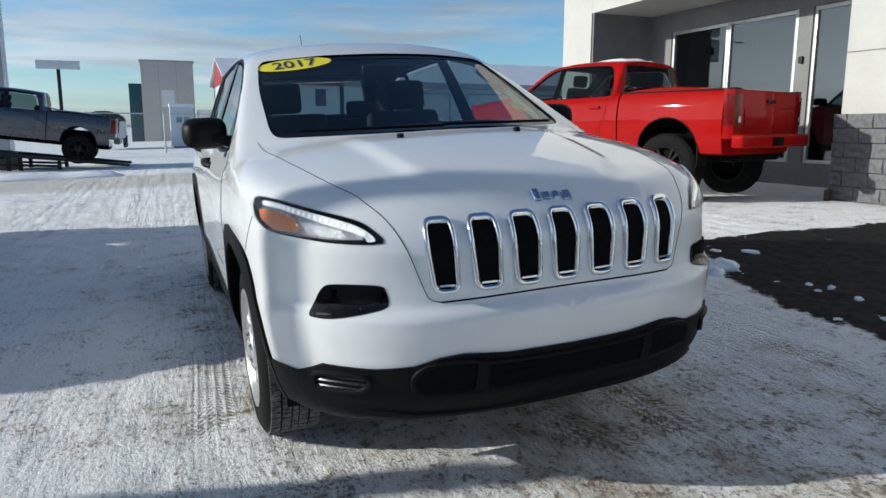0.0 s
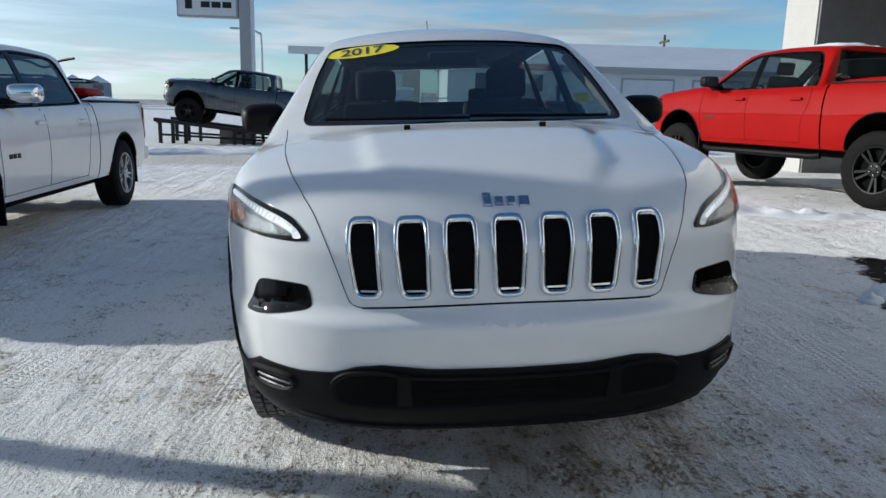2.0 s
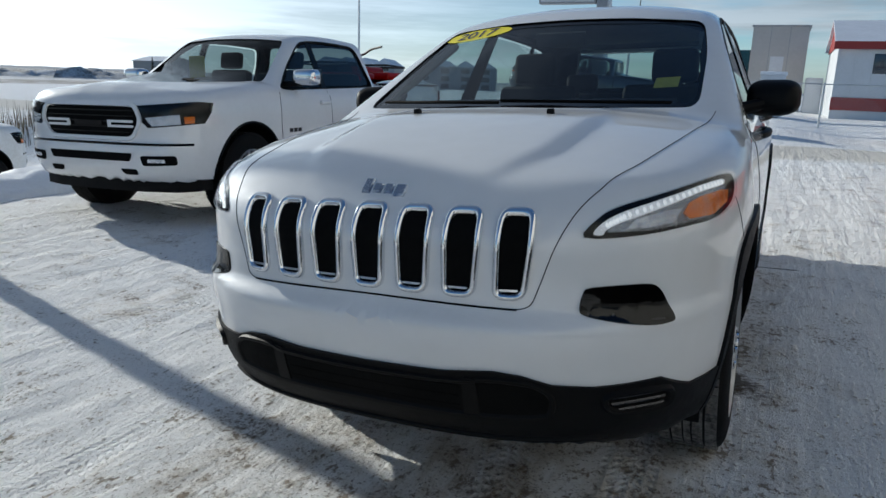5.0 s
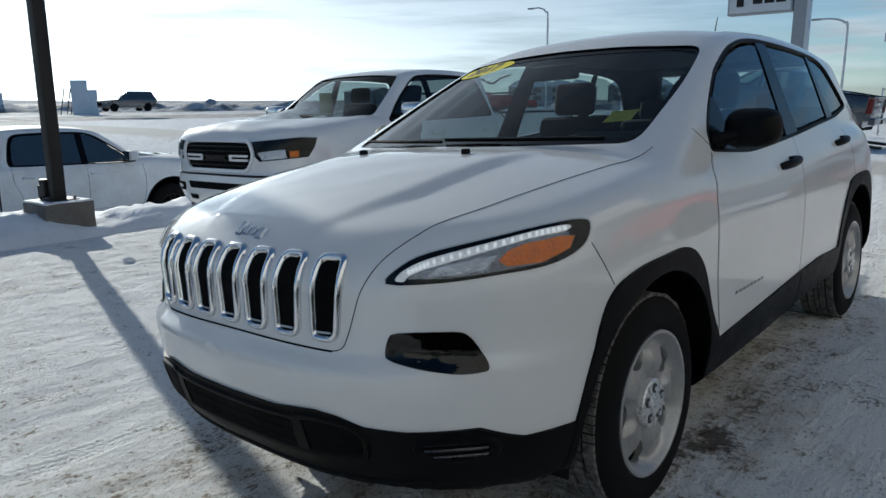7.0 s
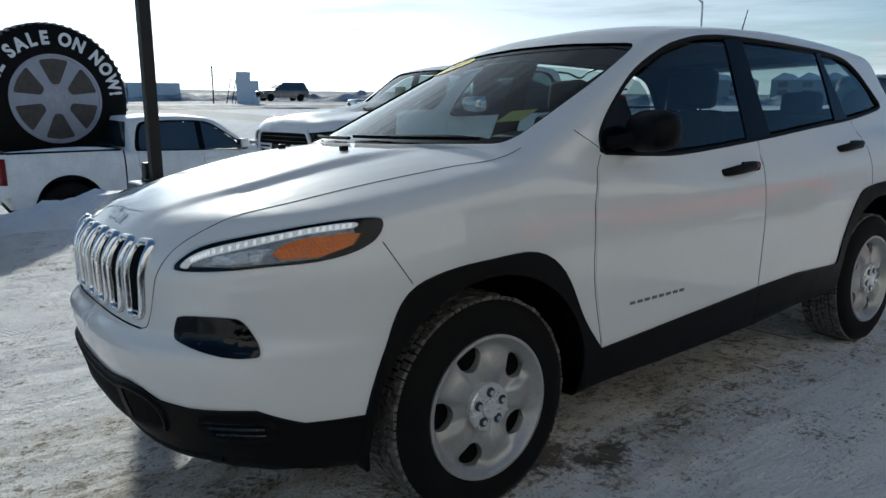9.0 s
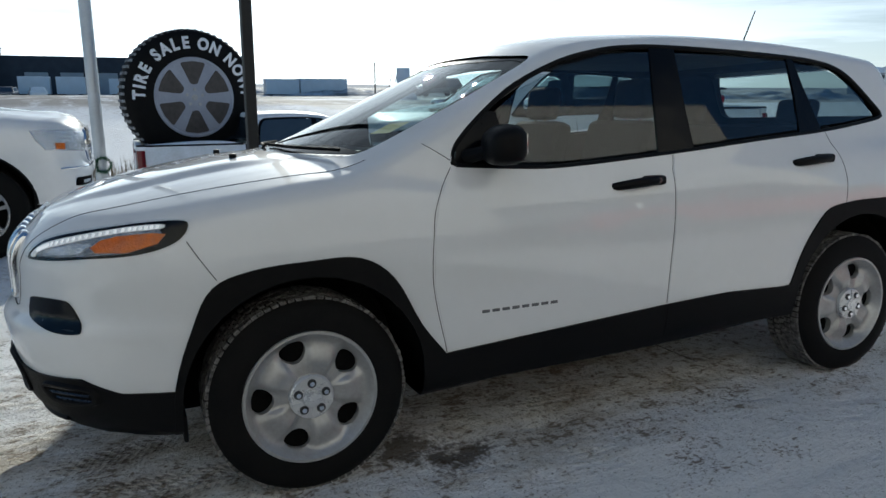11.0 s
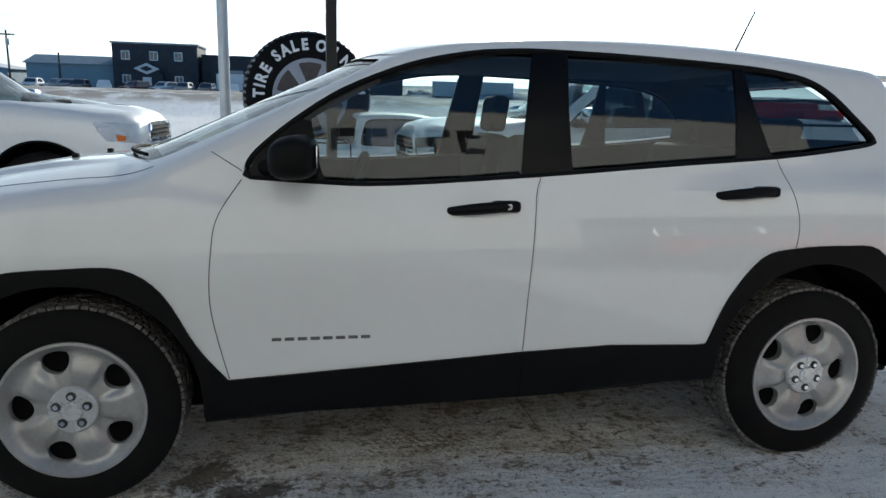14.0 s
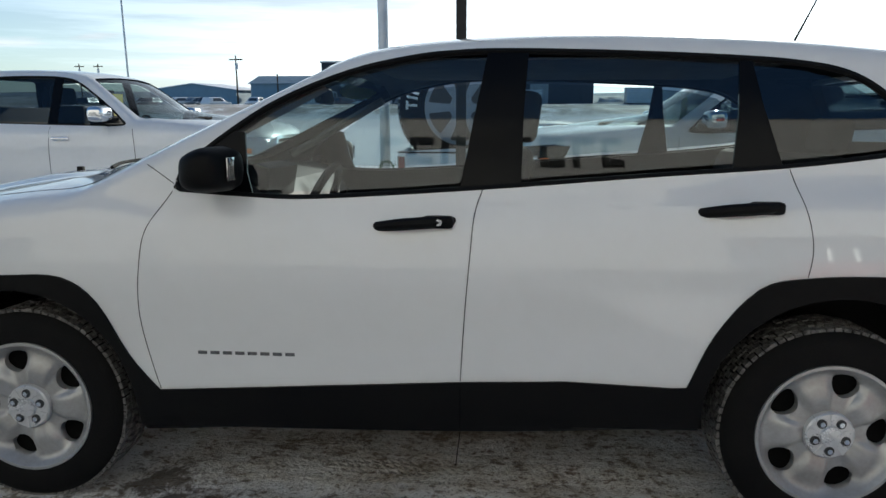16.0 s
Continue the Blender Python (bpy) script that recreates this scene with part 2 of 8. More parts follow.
M_CONCRETE = mat("concrete", (0.20, 0.185, 0.165), 0.85, vary=0.35, scale=5, bump=0.4, bump_scale=60)
M_STUCCO = mat("white_stucco", (0.52, 0.505, 0.475), 0.85, vary=0.08, scale=3, bump=0.2, bump_scale=160)
M_SNOW = mat("clean_snow", (0.82, 0.84, 0.87), 0.7, vary=0.12, scale=4, bump=0.6, bump_scale=18)
M_WHITEPANEL = mat("white_sheet_metal", (0.62, 0.64, 0.66), 0.5, vary=0.1, scale=1)
M_GREYPANEL = mat("grey_sheet_metal", (0.33, 0.34, 0.35), 0.55, vary=0.12, scale=1)
M_REDPANEL = mat("red_sheet_metal", (0.30, 0.03, 0.025), 0.5, vary=0.15, scale=1)
M_BLUEPANEL = mat("light_blue_cladding", (0.17, 0.27, 0.34), 0.6, vary=0.12, scale=1)
M_NAVYPANEL = mat("dark_blue_cladding", (0.015, 0.022, 0.035), 0.6, vary=0.2, scale=1)
M_DARKGLASS = mat("dark_window_glass", (0.03, 0.045, 0.06), 0.06, vary=0.1, coat=0.5)

# ---- mesh helpers ----


def part(name, bm, material, parent=None, label="", smooth=True, sharp=35.0):
    me = bpy.data.meshes.new(name)
    bm.normal_update()
    bm.to_mesh(me)
    bm.free()
    for m in material if isinstance(material, (list, tuple)) else [material]:
        me.materials.append(m)
    if smooth:
        for p in me.polygons:
            p.use_smooth = True
        me.set_sharp_from_angle(angle=radians(sharp))
    ob = new(name, me)
    if parent is not None:
        ob.parent = parent
    if label:
        ob["label"] = label
    return ob


def empty(name, m, label, category, group="", kind=""):
    ob = new(name)
    ob.empty_display_size = 0.1
    ob.matrix_world = m
    return tagged(ob, label, category, group, kind)


def box(bm, x0, x1, y0, y1, z0, z1, bevel=0.0, m=None, seg=2, mi=0):
    """A box between two corners, optionally bevelled and moved by m."""
    vs = [bm.verts.new((x, y, z)) for x in (x0, x1) for y in (y0, y1) for z in (z0, z1)]
    q = [(0, 1, 3, 2), (4, 6, 7, 5), (0, 4, 5, 1), (2, 3, 7, 6), (0, 2, 6, 4), (1, 5, 7, 3)]
    fs = [bm.faces.new([vs[i] for i in f]) for f in q]
    for f in fs:
        f.material_index = mi
    if m is not None:
        bmesh.ops.transform(bm, matrix=m, verts=vs)
    if bevel > 0:
        es = list({e for f in fs for e in f.edges})
        bmesh.ops.bevel(bm, geom=es, offset=bevel, segments=seg, affect="EDGES", profile=0.6, material=-1)
    return bm


def boxm(x0, x1, y0, y1, z0, z1, bevel=0.0, m=None, seg=2):
    return box(bmesh.new(), x0, x1, y0, y1, z0, z1, bevel, m, seg)


def cyl(bm, r0, r1, a, b, n=16, mi=0):
    """A tapered cylinder from a to b."""
    a, b = Vector(a), Vector(b)
    q = (b - a).to_track_quat("Z", "Y")
    rings = []
    for p, r in ((a, r0), (b, r1)):
        rings.append([bm.verts.new(p + q @ Vector((r * math.cos(2 * math.pi * i / n), r * math.sin(2 * math.pi * i / n), 0))) for i in range(n)])
    for i in range(n):
        bm.faces.new((rings[0][i], rings[0][(i + 1) % n], rings[1][(i + 1) % n], rings[1][i])).material_index = mi
    bm.faces.new(rings[0][::-1]).material_index = mi
    bm.faces.new(rings[1]).material_index = mi
    return bm


def lathe(bm, prof, n=48, axis="X", mi=0, closed=False):
    """Turns a profile of (along, radius) about an axis."""
    rings = []
    for a, r in prof:
        ring = []
        for i in range(n):
            c, s = r * math.cos(2 * math.pi * i / n), r * math.sin(2 * math.pi * i / n)
            ring.append(bm.verts.new((a, c, s) if axis == "X" else (c, s, a)))
        rings.append(ring)
    pairs = list(zip(rings, rings[1:])) + ([(rings[-1], rings[0])] if closed else [])
    for p, q in pairs:
        for i in range(n):
            bm.faces.new((p[i], p[(i + 1) % n], q[(i + 1) % n], q[i])).material_index = mi
    return bm


def tube(bm, pts, r, n=8, mi=0, cap=True):
    pts = [Vector(p) for p in pts]
    rings = []
    up = Vector((0, 0, 1))
    for i, p in enumerate(pts):
        d = (pts[min(i + 1, len(pts) - 1)] - pts[max(i - 1, 0)]).normalized()
        s = d.cross(up if abs(d.z) < 0.95 else Vector((1, 0, 0))).normalized()
        t = s.cross(d)
        rr = r[i] if isinstance(r, (list, tuple)) else r
        rings.append([bm.verts.new(p + rr * (math.cos(2 * math.pi * k / n) * s + math.sin(2 * math.pi * k / n) * t)) for k in range(n)])
    for p, q in zip(rings, rings[1:]):
        for k in range(n):
            bm.faces.new((p[k], p[(k + 1) % n], q[(k + 1) % n], q[k])).material_index = mi
    if cap:
        bm.faces.new(rings[0][::-1]).material_index = mi
        bm.faces.new(rings[-1]).material_index = mi
    return bm


def prism(bm, poly, axis, a, b, mi=0):
    """A polygon carried from a to b along an axis. poly: (y, z) for X, (x, z) for Y, (x, y) for Z."""
    def at(p, v):
        return (v, p[0], p[1]) if axis == "X" else (p[0], v, p[1]) if axis == "Y" else (p[0], p[1], v)
    r0 = [bm.verts.new(at(p, a)) for p in poly]
    r1 = [bm.verts.new(at(p, b)) for p in poly]
    n = len(poly)
    fs = [bm.faces.new(r0), bm.faces.new(r1[::-1])]
    fs += [bm.faces.new((r0[i], r1[i], r1[(i + 1) % n], r0[(i + 1) % n])) for i in range(n)]
    for f in fs:
        f.material_index = mi
    bmesh.ops.recalc_face_normals(bm, faces=fs)
    return bm


def spline(pts, per=6, closed=False):
    """Catmull-Rom through 2D or 3D points."""
    p = [np.array(q, float) for q in pts]
    n = len(p)
    out = []
    for i in range(n if closed else n - 1):
        a, b, c, d = (p[(i + k) % n] if closed else p[min(max(i + k, 0), n - 1)] for k in (-1, 0, 1, 2))
        for j in range(per):
            t = j / per
            out.append(0.5 * (2 * b + (c - a) * t + (2 * a - 5 * b + 4 * c - d) * t * t + (3 * b - a - 3 * c + d) * t ** 3))
    if not closed:
        out.append(p[-1])
    return [tuple(float(v) for v in q) for q in out]


def rounded(poly, r, seg=4):
    """A polygon with its corners rounded."""
    out = []
    n = len(poly)
    for i in range(n):
        a, b, c = (Vector((*poly[(i + k) % n], 0)) for k in (-1, 0, 1))
        u, v = (a - b), (c - b)
        d = min(r, u.length * 0.45, v.length * 0.45)
        p, q = b + u.normalized() * d, b + v.normalized() * d
        for j in range(seg + 1):
            t = j / seg
            w = (1 - t) ** 2 * p + 2 * t * (1 - t) * b + t * t * q
            out.append((w.x, w.y))
    return out


class Curve:
    """A smooth curve through given points, flat beyond its ends."""

    def __init__(self, *pts):
        self.x, self.y = (np.array(v, float) for v in zip(*pts))
        h, d = np.diff(self.x), np.diff(self.y) / np.diff(self.x)
        m = np.zeros(len(self.x))
        m[1:-1] = np.where(d[1:] * d[:-1] > 0, (h[:-1] * d[1:] + h[1:] * d[:-1]) / (h[1:] + h[:-1]), 0.25 * (d[1:] + d[:-1]))
        m[0], m[-1] = d[0], d[-1]
        self.m = m

    def __call__(self, v):
        v = np.clip(v, self.x[0], self.x[-1])
        i = np.clip(np.searchsorted(self.x, v) - 1, 0, len(self.x) - 2)
        h = self.x[i + 1] - self.x[i]
        t = (v - self.x[i]) / h
        return (2 * t ** 3 - 3 * t * t + 1) * self.y[i] + (t ** 3 - 2 * t * t + t) * h * self.m[i] + (3 * t * t - 2 * t ** 3) * self.y[i + 1] + (t ** 3 - t * t) * h * self.m[i + 1]


def smax(a, b, k):
    h = np.clip(0.5 + 0.5 * (a - b) / k, 0, 1)
    return b + (a - b) * h + k * h * (1 - h)


def smin(a, b, k):
    return -smax(-a, -b, k)


def first_hit(f, o, d, far, n=72):
    """Along rays o + t d, the first t at which f rises through zero (from within) or falls (from without)."""
    t = np.linspace(0, far, n)
    s0 = np.sign(f(*(o[..., i] for i in range(3))) + 1e-9)
    lo, hi, done = np.zeros(o.shape[:-1]), np.full(o.shape[:-1], far), np.zeros(o.shape[:-1], bool)
    for a, b in zip(t, t[1:]):
        v = f(*(o[..., i] + b * d[..., i] for i in range(3)))
        cross = ~done & (np.sign(v + 1e-12) != s0)
        lo, hi, done = np.where(cross, a, lo), np.where(cross, b, hi), done | cross
    for _ in range(22):
        mid = (lo + hi) / 2
        v = f(*(o[..., i] + mid * d[..., i] for i in range(3)))
        same = np.sign(v + 1e-12) == s0
        lo, hi = np.where(same, mid, lo), np.where(same, hi, mid)
    return (lo + hi) / 2, done


def shell(f, ya, yb, zc, n_round=120, n_mid=90, n_cap=34, far=3.2):
    """A closed mesh of the surface f = 0, cast from a spine at x = 0 between ya and yb."""
    th = np.linspace(0, 2 * math.pi, n_round, endpoint=False)
    rows_o, rows_d = [], []
    for k in range(1, n_cap):
        ph = math.pi / 2 * (1 - k / n_cap)
        rows_o.append(ya), rows_d.append(ph)
    ys = np.linspace(ya, yb, n_mid)
    o, d = [], []
    for y, ph in [(ya, p) for p in rows_d] + [(y, 0.0) for y in ys] + [(yb, -p) for p in rows_d[::-1]]:
        o.append(np.stack([0 * th, 0 * th + y, 0 * th + zc], -1))
        d.append(np.stack([np.sin(th) * math.cos(ph), 0 * th - math.sin(ph), np.cos(th) * math.cos(ph)], -1))
    o, d = np.array(o), np.array(d)
    t, _ = first_hit(f, o, d, far)
    p = o + t[..., None] * d
    ends_o = np.array([[0, ya, zc], [0, yb, zc]], float)
    ends_d = np.array([[0, -1, 0], [0, 1, 0]], float)
    te, _ = first_hit(f, ends_o, ends_d, far)
    ends = ends_o + te[:, None] * ends_d
    nr, n = p.shape[:2]
    verts = [tuple(v) for v in p.reshape(-1, 3)] + [tuple(v) for v in ends]
    faces = []
    for i in range(nr - 1):
        for j in range(n):
            k = (j + 1) % n
            faces.append((i * n + j, i * n + k, (i + 1) * n + k, (i + 1) * n + j))
    for j in range(n):
        k = (j + 1) % n
        faces.append((nr * n, k, j))
        faces.append((nr * n + 1, (nr - 1) * n + j, (nr - 1) * n + k))
    me = bpy.data.meshes.new("shell")
    me.from_pydata(verts, [], faces)
    bm = bmesh.new()
    bm.from_mesh(me)
    bpy.data.meshes.remove(me)
    bmesh.ops.recalc_face_normals(bm, faces=bm.faces)
    return bm


def carve(bm, materials, cuts):
    """Cuts solids out of a closed mesh; returns a mesh datablock. cuts: (bmesh, material)."""
    me = bpy.data.meshes.new("solid")
    bm.to_mesh(me)
    bm.free()
    for m in materials:
        me.materials.append(m)
    ob = new("solid", me)
    made = []
    for c, m in cuts:
        cm = bpy.data.meshes.new("cut")
        bmesh.ops.recalc_face_normals(c, faces=c.faces)
        c.to_mesh(cm)
        c.free()
        cm.materials.append(m)
        co = new("cut", cm)
        made.append(co)
        md = ob.modifiers.new("cut", "BOOLEAN")
        md.operation, md.solver, md.object = "DIFFERENCE", "EXACT", co
        md.material_mode = "TRANSFER"
    bpy.context.view_layer.update()
    dg = bpy.context.evaluated_depsgraph_get()
    out = bpy.data.meshes.new_from_object(ob.evaluated_get(dg))
    for c in made + [ob]:
        d = c.data
        bpy.data.objects.remove(c)
        bpy.data.meshes.remove(d)
    return out


def patch(f, poly, axis, side=1, lift=0.003, thick=0.012, step=0.035, far=2.6):
    """A panel that lies on the surface f = 0: poly is drawn in (y, z) and cast along x from one side, in (x, z) along y from the front
    (side -1) or back, or in (x, y) from above."""
    bm = bmesh.new()
    us, vs = [p[0] for p in poly], [p[1] for p in poly]
    bm.faces.new([bm.verts.new((u, v, 0)) for u, v in poly])
    for k, (lo, hi) in enumerate(((min(us), max(us)), (min(vs), max(vs)))):
        n = max(1, int((hi - lo) / step))
        for i in range(1, n):
            co, no = [0, 0, 0], [0, 0, 0]
            co[k], no[k] = lo + (hi - lo) * i / n, 1
            bmesh.ops.bisect_plane(bm, geom=list(bm.verts) + list(bm.edges) + list(bm.faces), dist=1e-6, plane_co=co, plane_no=no)
    bm.verts.ensure_lookup_table()
    q = np.array([v.co[:2] for v in bm.verts])
    o, d = np.zeros((len(q), 3)), np.zeros((len(q), 3))
    ax = "XYZ".index(axis)
    o[:, [i for i in range(3) if i != ax]] = q
    o[:, ax], d[:, ax] = (side * 1.5, -side) if axis == "X" else (side * 2.6 + 1.4, -side) if axis == "Y" else (2.4, -1)
    t, ok = first_hit(f, o, d, far if axis != "Y" else 3.4, 120)
    p = o + t[:, None] * d
    e = 1e-3
    g = np.stack([f(*(p[:, i] + e * (i == k) for i in range(3))) - f(*(p[:, i] - e * (i == k) for i in range(3))) for k in range(3)], -1)
    g /= np.linalg.norm(g, axis=1, keepdims=True) + 1e-12
    p = p + lift * g
    for v, c in zip(bm.verts, p):
        v.co = c
    gn = {v: Vector(n) for v, n in zip(bm.verts, g)}
    bm.normal_update()
    if sum(fc.normal.dot(gn[fc.verts[0]]) for fc in bm.faces) < 0:
        bmesh.ops.reverse_faces(bm, faces=bm.faces)
    if thick > 0:
        rim = [x for x in bm.edges if x.is_boundary]
        loopv = {v for x in rim for v in x.verts}
        inner = {v: bm.verts.new(v.co - thick * gn[v]) for v in loopv}
        for x in rim:
            lp = x.link_loops[0]
            a, b = lp.vert, lp.link_loop_next.vert
            bm.faces.new((b, a, inner[a], inner[b]))
    return bm


def ribbon(f, pts, axis, side=1, r=0.003, per=5, far=2.6):
    """A thin seam along a line on the surface."""
    q = np.array(spline(pts, per))
    o, d = np.zeros((len(q), 3)), np.zeros((len(q), 3))
    ax = "XYZ".index(axis)
    o[:, [i for i in range(3) if i != ax]] = q
    o[:, ax], d[:, ax] = (side * 1.5, -side) if axis == "X" else (side * 2.6 + 1.4, -side) if axis == "Y" else (2.4, -1)
    t, ok = first_hit(f, o, d, far if axis != "Y" else 3.4, 120)
    p = o + t[:, None] * d
    return tube(bmesh.new(), [tuple(v) for v in p], r, 6)

# ---- ground ----


LOT = Curve((-400, 0.4), (-130, 0.0), (-75, 0.1), (-67, 0.60), (-57, 0.60), (-51, -0.62), (-40, -0.78), (-9.4, -0.92), (-8.6, -0.80), (-7.3, -0.22), (-6.5, -0.14), (-3.5, -0.095), (-1.3, -0.060), (-0.85, -0.0415), (0, 0), (0.85, 0.0415), (1.3, 0.058), (3, 0.09), (6, 0.13), (9, 0.15), (60, 0.3))
LOT_BACK = Curve((-400, 0.6), (-40, 0.0), (-9, -0.10), (-3.5, -0.085), (0, 0), (3, 0.09), (6, 0.13), (9, 0.15), (60, 0.3))


def lot_height(x, y):
    """The packed snow: a gentle cross slope, leaning a little more under the parked car, lower beyond the snow bank."""
    w = np.clip((y - 8.0) / 5.0, 0, 1)
    w = w * w * (3 - 2 * w)
    dip = np.clip((y - 15.0) / 5.0, 0, 1) * np.clip((x - 0.5) / 3.0, 0, 1)
    return LOT(x) * (1 - w) + LOT_BACK(x) * w - 0.26 * dip * dip * (3 - 2 * dip)


def ground_mesh():
    def axis(lo, hi, fine):
        near = np.arange(lo, hi + 1e-6, fine)
        k = np.cumsum(fine * 1.13 ** np.arange(1, 85))
        k = k[k < 2600]
        return np.concatenate([lo - k[::-1], near, hi + k])
    xs, ys = axis(-5.0, 4.6, 0.05), axis(-2.8, 6.0, 0.05)
    X, Y = np.meshgrid(xs, ys, indexing="ij")
    Z = lot_height(X, Y)
    rng = np.random.default_rng(3)
    near = np.clip(1.3 - np.hypot(X - 0.5, Y - 1.5) / 16.0, 0, 1)
    for amp, wl, n in ((0.006, 1.6, 10), (0.004, 0.55, 14), (0.0045, 0.25, 20), (0.0035, 0.13, 24)):
        for _ in range(n):
            a, ph = rng.normal(0, 0.75), rng.uniform(0, 2 * math.pi)
            k = 2 * math.pi / (wl * rng.uniform(0.7, 1.4))
            Z = Z + near * amp / math.sqrt(n) * np.sin(k * (X * math.cos(a) + Y * math.sin(a)) + ph)
    nx, ny = X.shape
    verts = np.stack([X, Y, Z], -1).reshape(-1, 3)
    i = np.arange(nx * ny).reshape(nx, ny)
    faces = np.stack([i[:-1, :-1], i[1:, :-1], i[1:, 1:], i[:-1, 1:]], -1).reshape(-1, 4)
    me = bpy.data.meshes.new("ground")
    me.from_pydata(verts.tolist(), [], faces.tolist())
    for p in me.polygons:
        p.use_smooth = True
    return me


def ground_material():
    m = bpy.data.materials.new("packed_snow")
    m.use_nodes = True
    nt = m.node_tree
    lk, N = nt.links.new, nt.nodes.new
    b = nt.nodes["Principled BSDF"]
    co = N("ShaderNodeTexCoord")

    def noise_(scale, detail=6, rough=0.6, stretch=None, rot=0.0):
        n = N("ShaderNodeTexNoise")
        n.inputs["Scale"].default_value, n.inputs["Detail"].default_value, n.inputs["Roughness"].default_value = scale, detail, rough
        mp = N("ShaderNodeMapping")
        mp.inputs["Rotation"].default_value = (0, 0, rot)
        if stretch:
            mp.inputs["Scale"].default_value = stretch
        lk(co.outputs["Object"], mp.inputs["Vector"])
        lk(mp.outputs[0], n.inputs["Vector"])
        return n.outputs["Fac"]

    def ramp(v, a, c, lo=0.0, hi=1.0):
        r = N("ShaderNodeMapRange")
        r.interpolation_type = "SMOOTHSTEP"
        r.inputs["From Min"].default_value, r.inputs["From Max"].default_value = a, c
        r.inputs["To Min"].default_value, r.inputs["To Max"].default_value = lo, hi
        lk(v, r.inputs["Value"])
        return r.outputs["Result"]

    def math_(op, a, c):
        n = N("ShaderNodeMath")
        n.operation = op
        for k, v in enumerate((a, c)):
            if isinstance(v, (int, float)):
                n.inputs[k].default_value = v
            else:
                lk(v, n.inputs[k])
        return n.outputs[0]

    def mix(f, a, c):
        n = N("ShaderNodeMixRGB")
        lk(f, n.inputs["Fac"])
        for k, v in (("Color1", a), ("Color2", c)):
            if isinstance(v, tuple):
                n.inputs[k].default_value = (*v, 1)
            else:
                lk(v, n.inputs[k])
        return n.outputs["Color"]

    sep = N("ShaderNodeSeparateXYZ")
    lk(co.outputs["Object"], sep.inputs[0])
    px, py = sep.outputs["X"], sep.outputs["Y"]
    def blob(cx, cy, rx, ry):
        """1 at a place on the lot, falling to 0 around it."""
        u = math_("POWER", math_("DIVIDE", math_("SUBTRACT", px, float(cx)), float(rx)), 2.0)
        v = math_("POWER", math_("DIVIDE", math_("SUBTRACT", py, float(cy)), float(ry)), 2.0)
        return math_("POWER", 2.718, math_("MULTIPLY", math_("ADD", u, v), -1.0))

    big = noise_(0.9, 8, 0.65)
    mid = noise_(4.0, 6, 0.6)
    rut = noise_(1.0, 6, 0.6, (5.0, 0.5, 1), 0.06)
    streak = noise_(1.0, 7, 0.65, (15.0, 4.0, 1), 0.10)
    fine = noise_(17.0, 8, 0.72)
    grit = noise_(85.0, 4, 0.7)
    pits = noise_(1.0, 6, 0.68, (34.0, 20.0, 1), 0.12)
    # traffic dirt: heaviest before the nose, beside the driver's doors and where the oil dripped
    worn_and_shade = math_("ADD", math_("MULTIPLY", blob(0.2, -1.6, 1.2, 0.7), 0.09), math_("MULTIPLY", blob(0.95, 1.0, 0.30, 2.0), 0.03))
    # shade under the car, painted into the same mask as the dirt
    worn_and_shade = math_("ADD", worn_and_shade, math_("MULTIPLY", blob(0.0, 1.4, 1.1, 2.4), 0.12))
    # a darker patch on the driver's side of the nose
    worn_and_shade = math_("ADD", worn_and_shade, math_("MULTIPLY", blob(1.7, -0.8, 0.9, 1.3), 0.05))
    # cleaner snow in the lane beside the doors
    worn_and_shade = math_("ADD", worn_and_shade, math_("MULTIPLY", blob(1.75, 1.6, 0.6, 2.4), -0.07))
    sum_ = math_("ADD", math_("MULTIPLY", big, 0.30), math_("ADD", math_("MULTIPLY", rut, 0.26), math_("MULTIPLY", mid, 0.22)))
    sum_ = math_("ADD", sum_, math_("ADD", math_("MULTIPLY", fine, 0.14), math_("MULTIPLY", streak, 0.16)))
    sum_ = math_("ADD", sum_, worn_and_shade)
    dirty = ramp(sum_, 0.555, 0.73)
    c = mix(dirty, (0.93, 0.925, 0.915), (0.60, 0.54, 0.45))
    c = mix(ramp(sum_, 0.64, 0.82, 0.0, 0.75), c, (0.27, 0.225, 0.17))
    # brown crumbs, more of them where the dirt and shade mask is high
    crumbs = math_("ADD", math_("ADD", math_("MULTIPLY", fine, 0.45), math_("MULTIPLY", pits, 0.55)), math_("ADD", math_("MULTIPLY", worn_and_shade, 0.55), math_("MULTIPLY", math_("SUBTRACT", mid, 0.5), 0.25)))
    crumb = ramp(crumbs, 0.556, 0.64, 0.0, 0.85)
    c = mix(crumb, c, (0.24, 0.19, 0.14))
    c = mix(ramp(math_("ADD", grit, math_("MULTIPLY", worn_and_shade, 0.5)), 0.60, 0.70, 0.0, 0.75), c, (0.10, 0.08, 0.06))
    # coarse flecks of sand, in drifts
    fleck = noise_(1.0, 5, 0.75, (62.0, 38.0, 1), 0.5)
    c = mix(ramp(math_("ADD", fleck, math_("MULTIPLY", math_("SUBTRACT", mid, 0.5), 0.5)), 0.59, 0.67, 0.0, 0.8), c, (0.21, 0.17, 0.125))
    stain = ramp(math_("ADD", math_("MULTIPLY", math_("MAXIMUM", blob(0.72, 0.42, 0.22, 0.24), blob(0.88, 0.56, 0.16, 0.22)), 0.9), math_("MULTIPLY", math_("SUBTRACT", noise_(11.0, 7, 0.75), 0.5), 2.6)), 0.42, 0.85, 0.0, 0.85)
    c = mix(stain, c, (0.075, 0.050, 0.028))
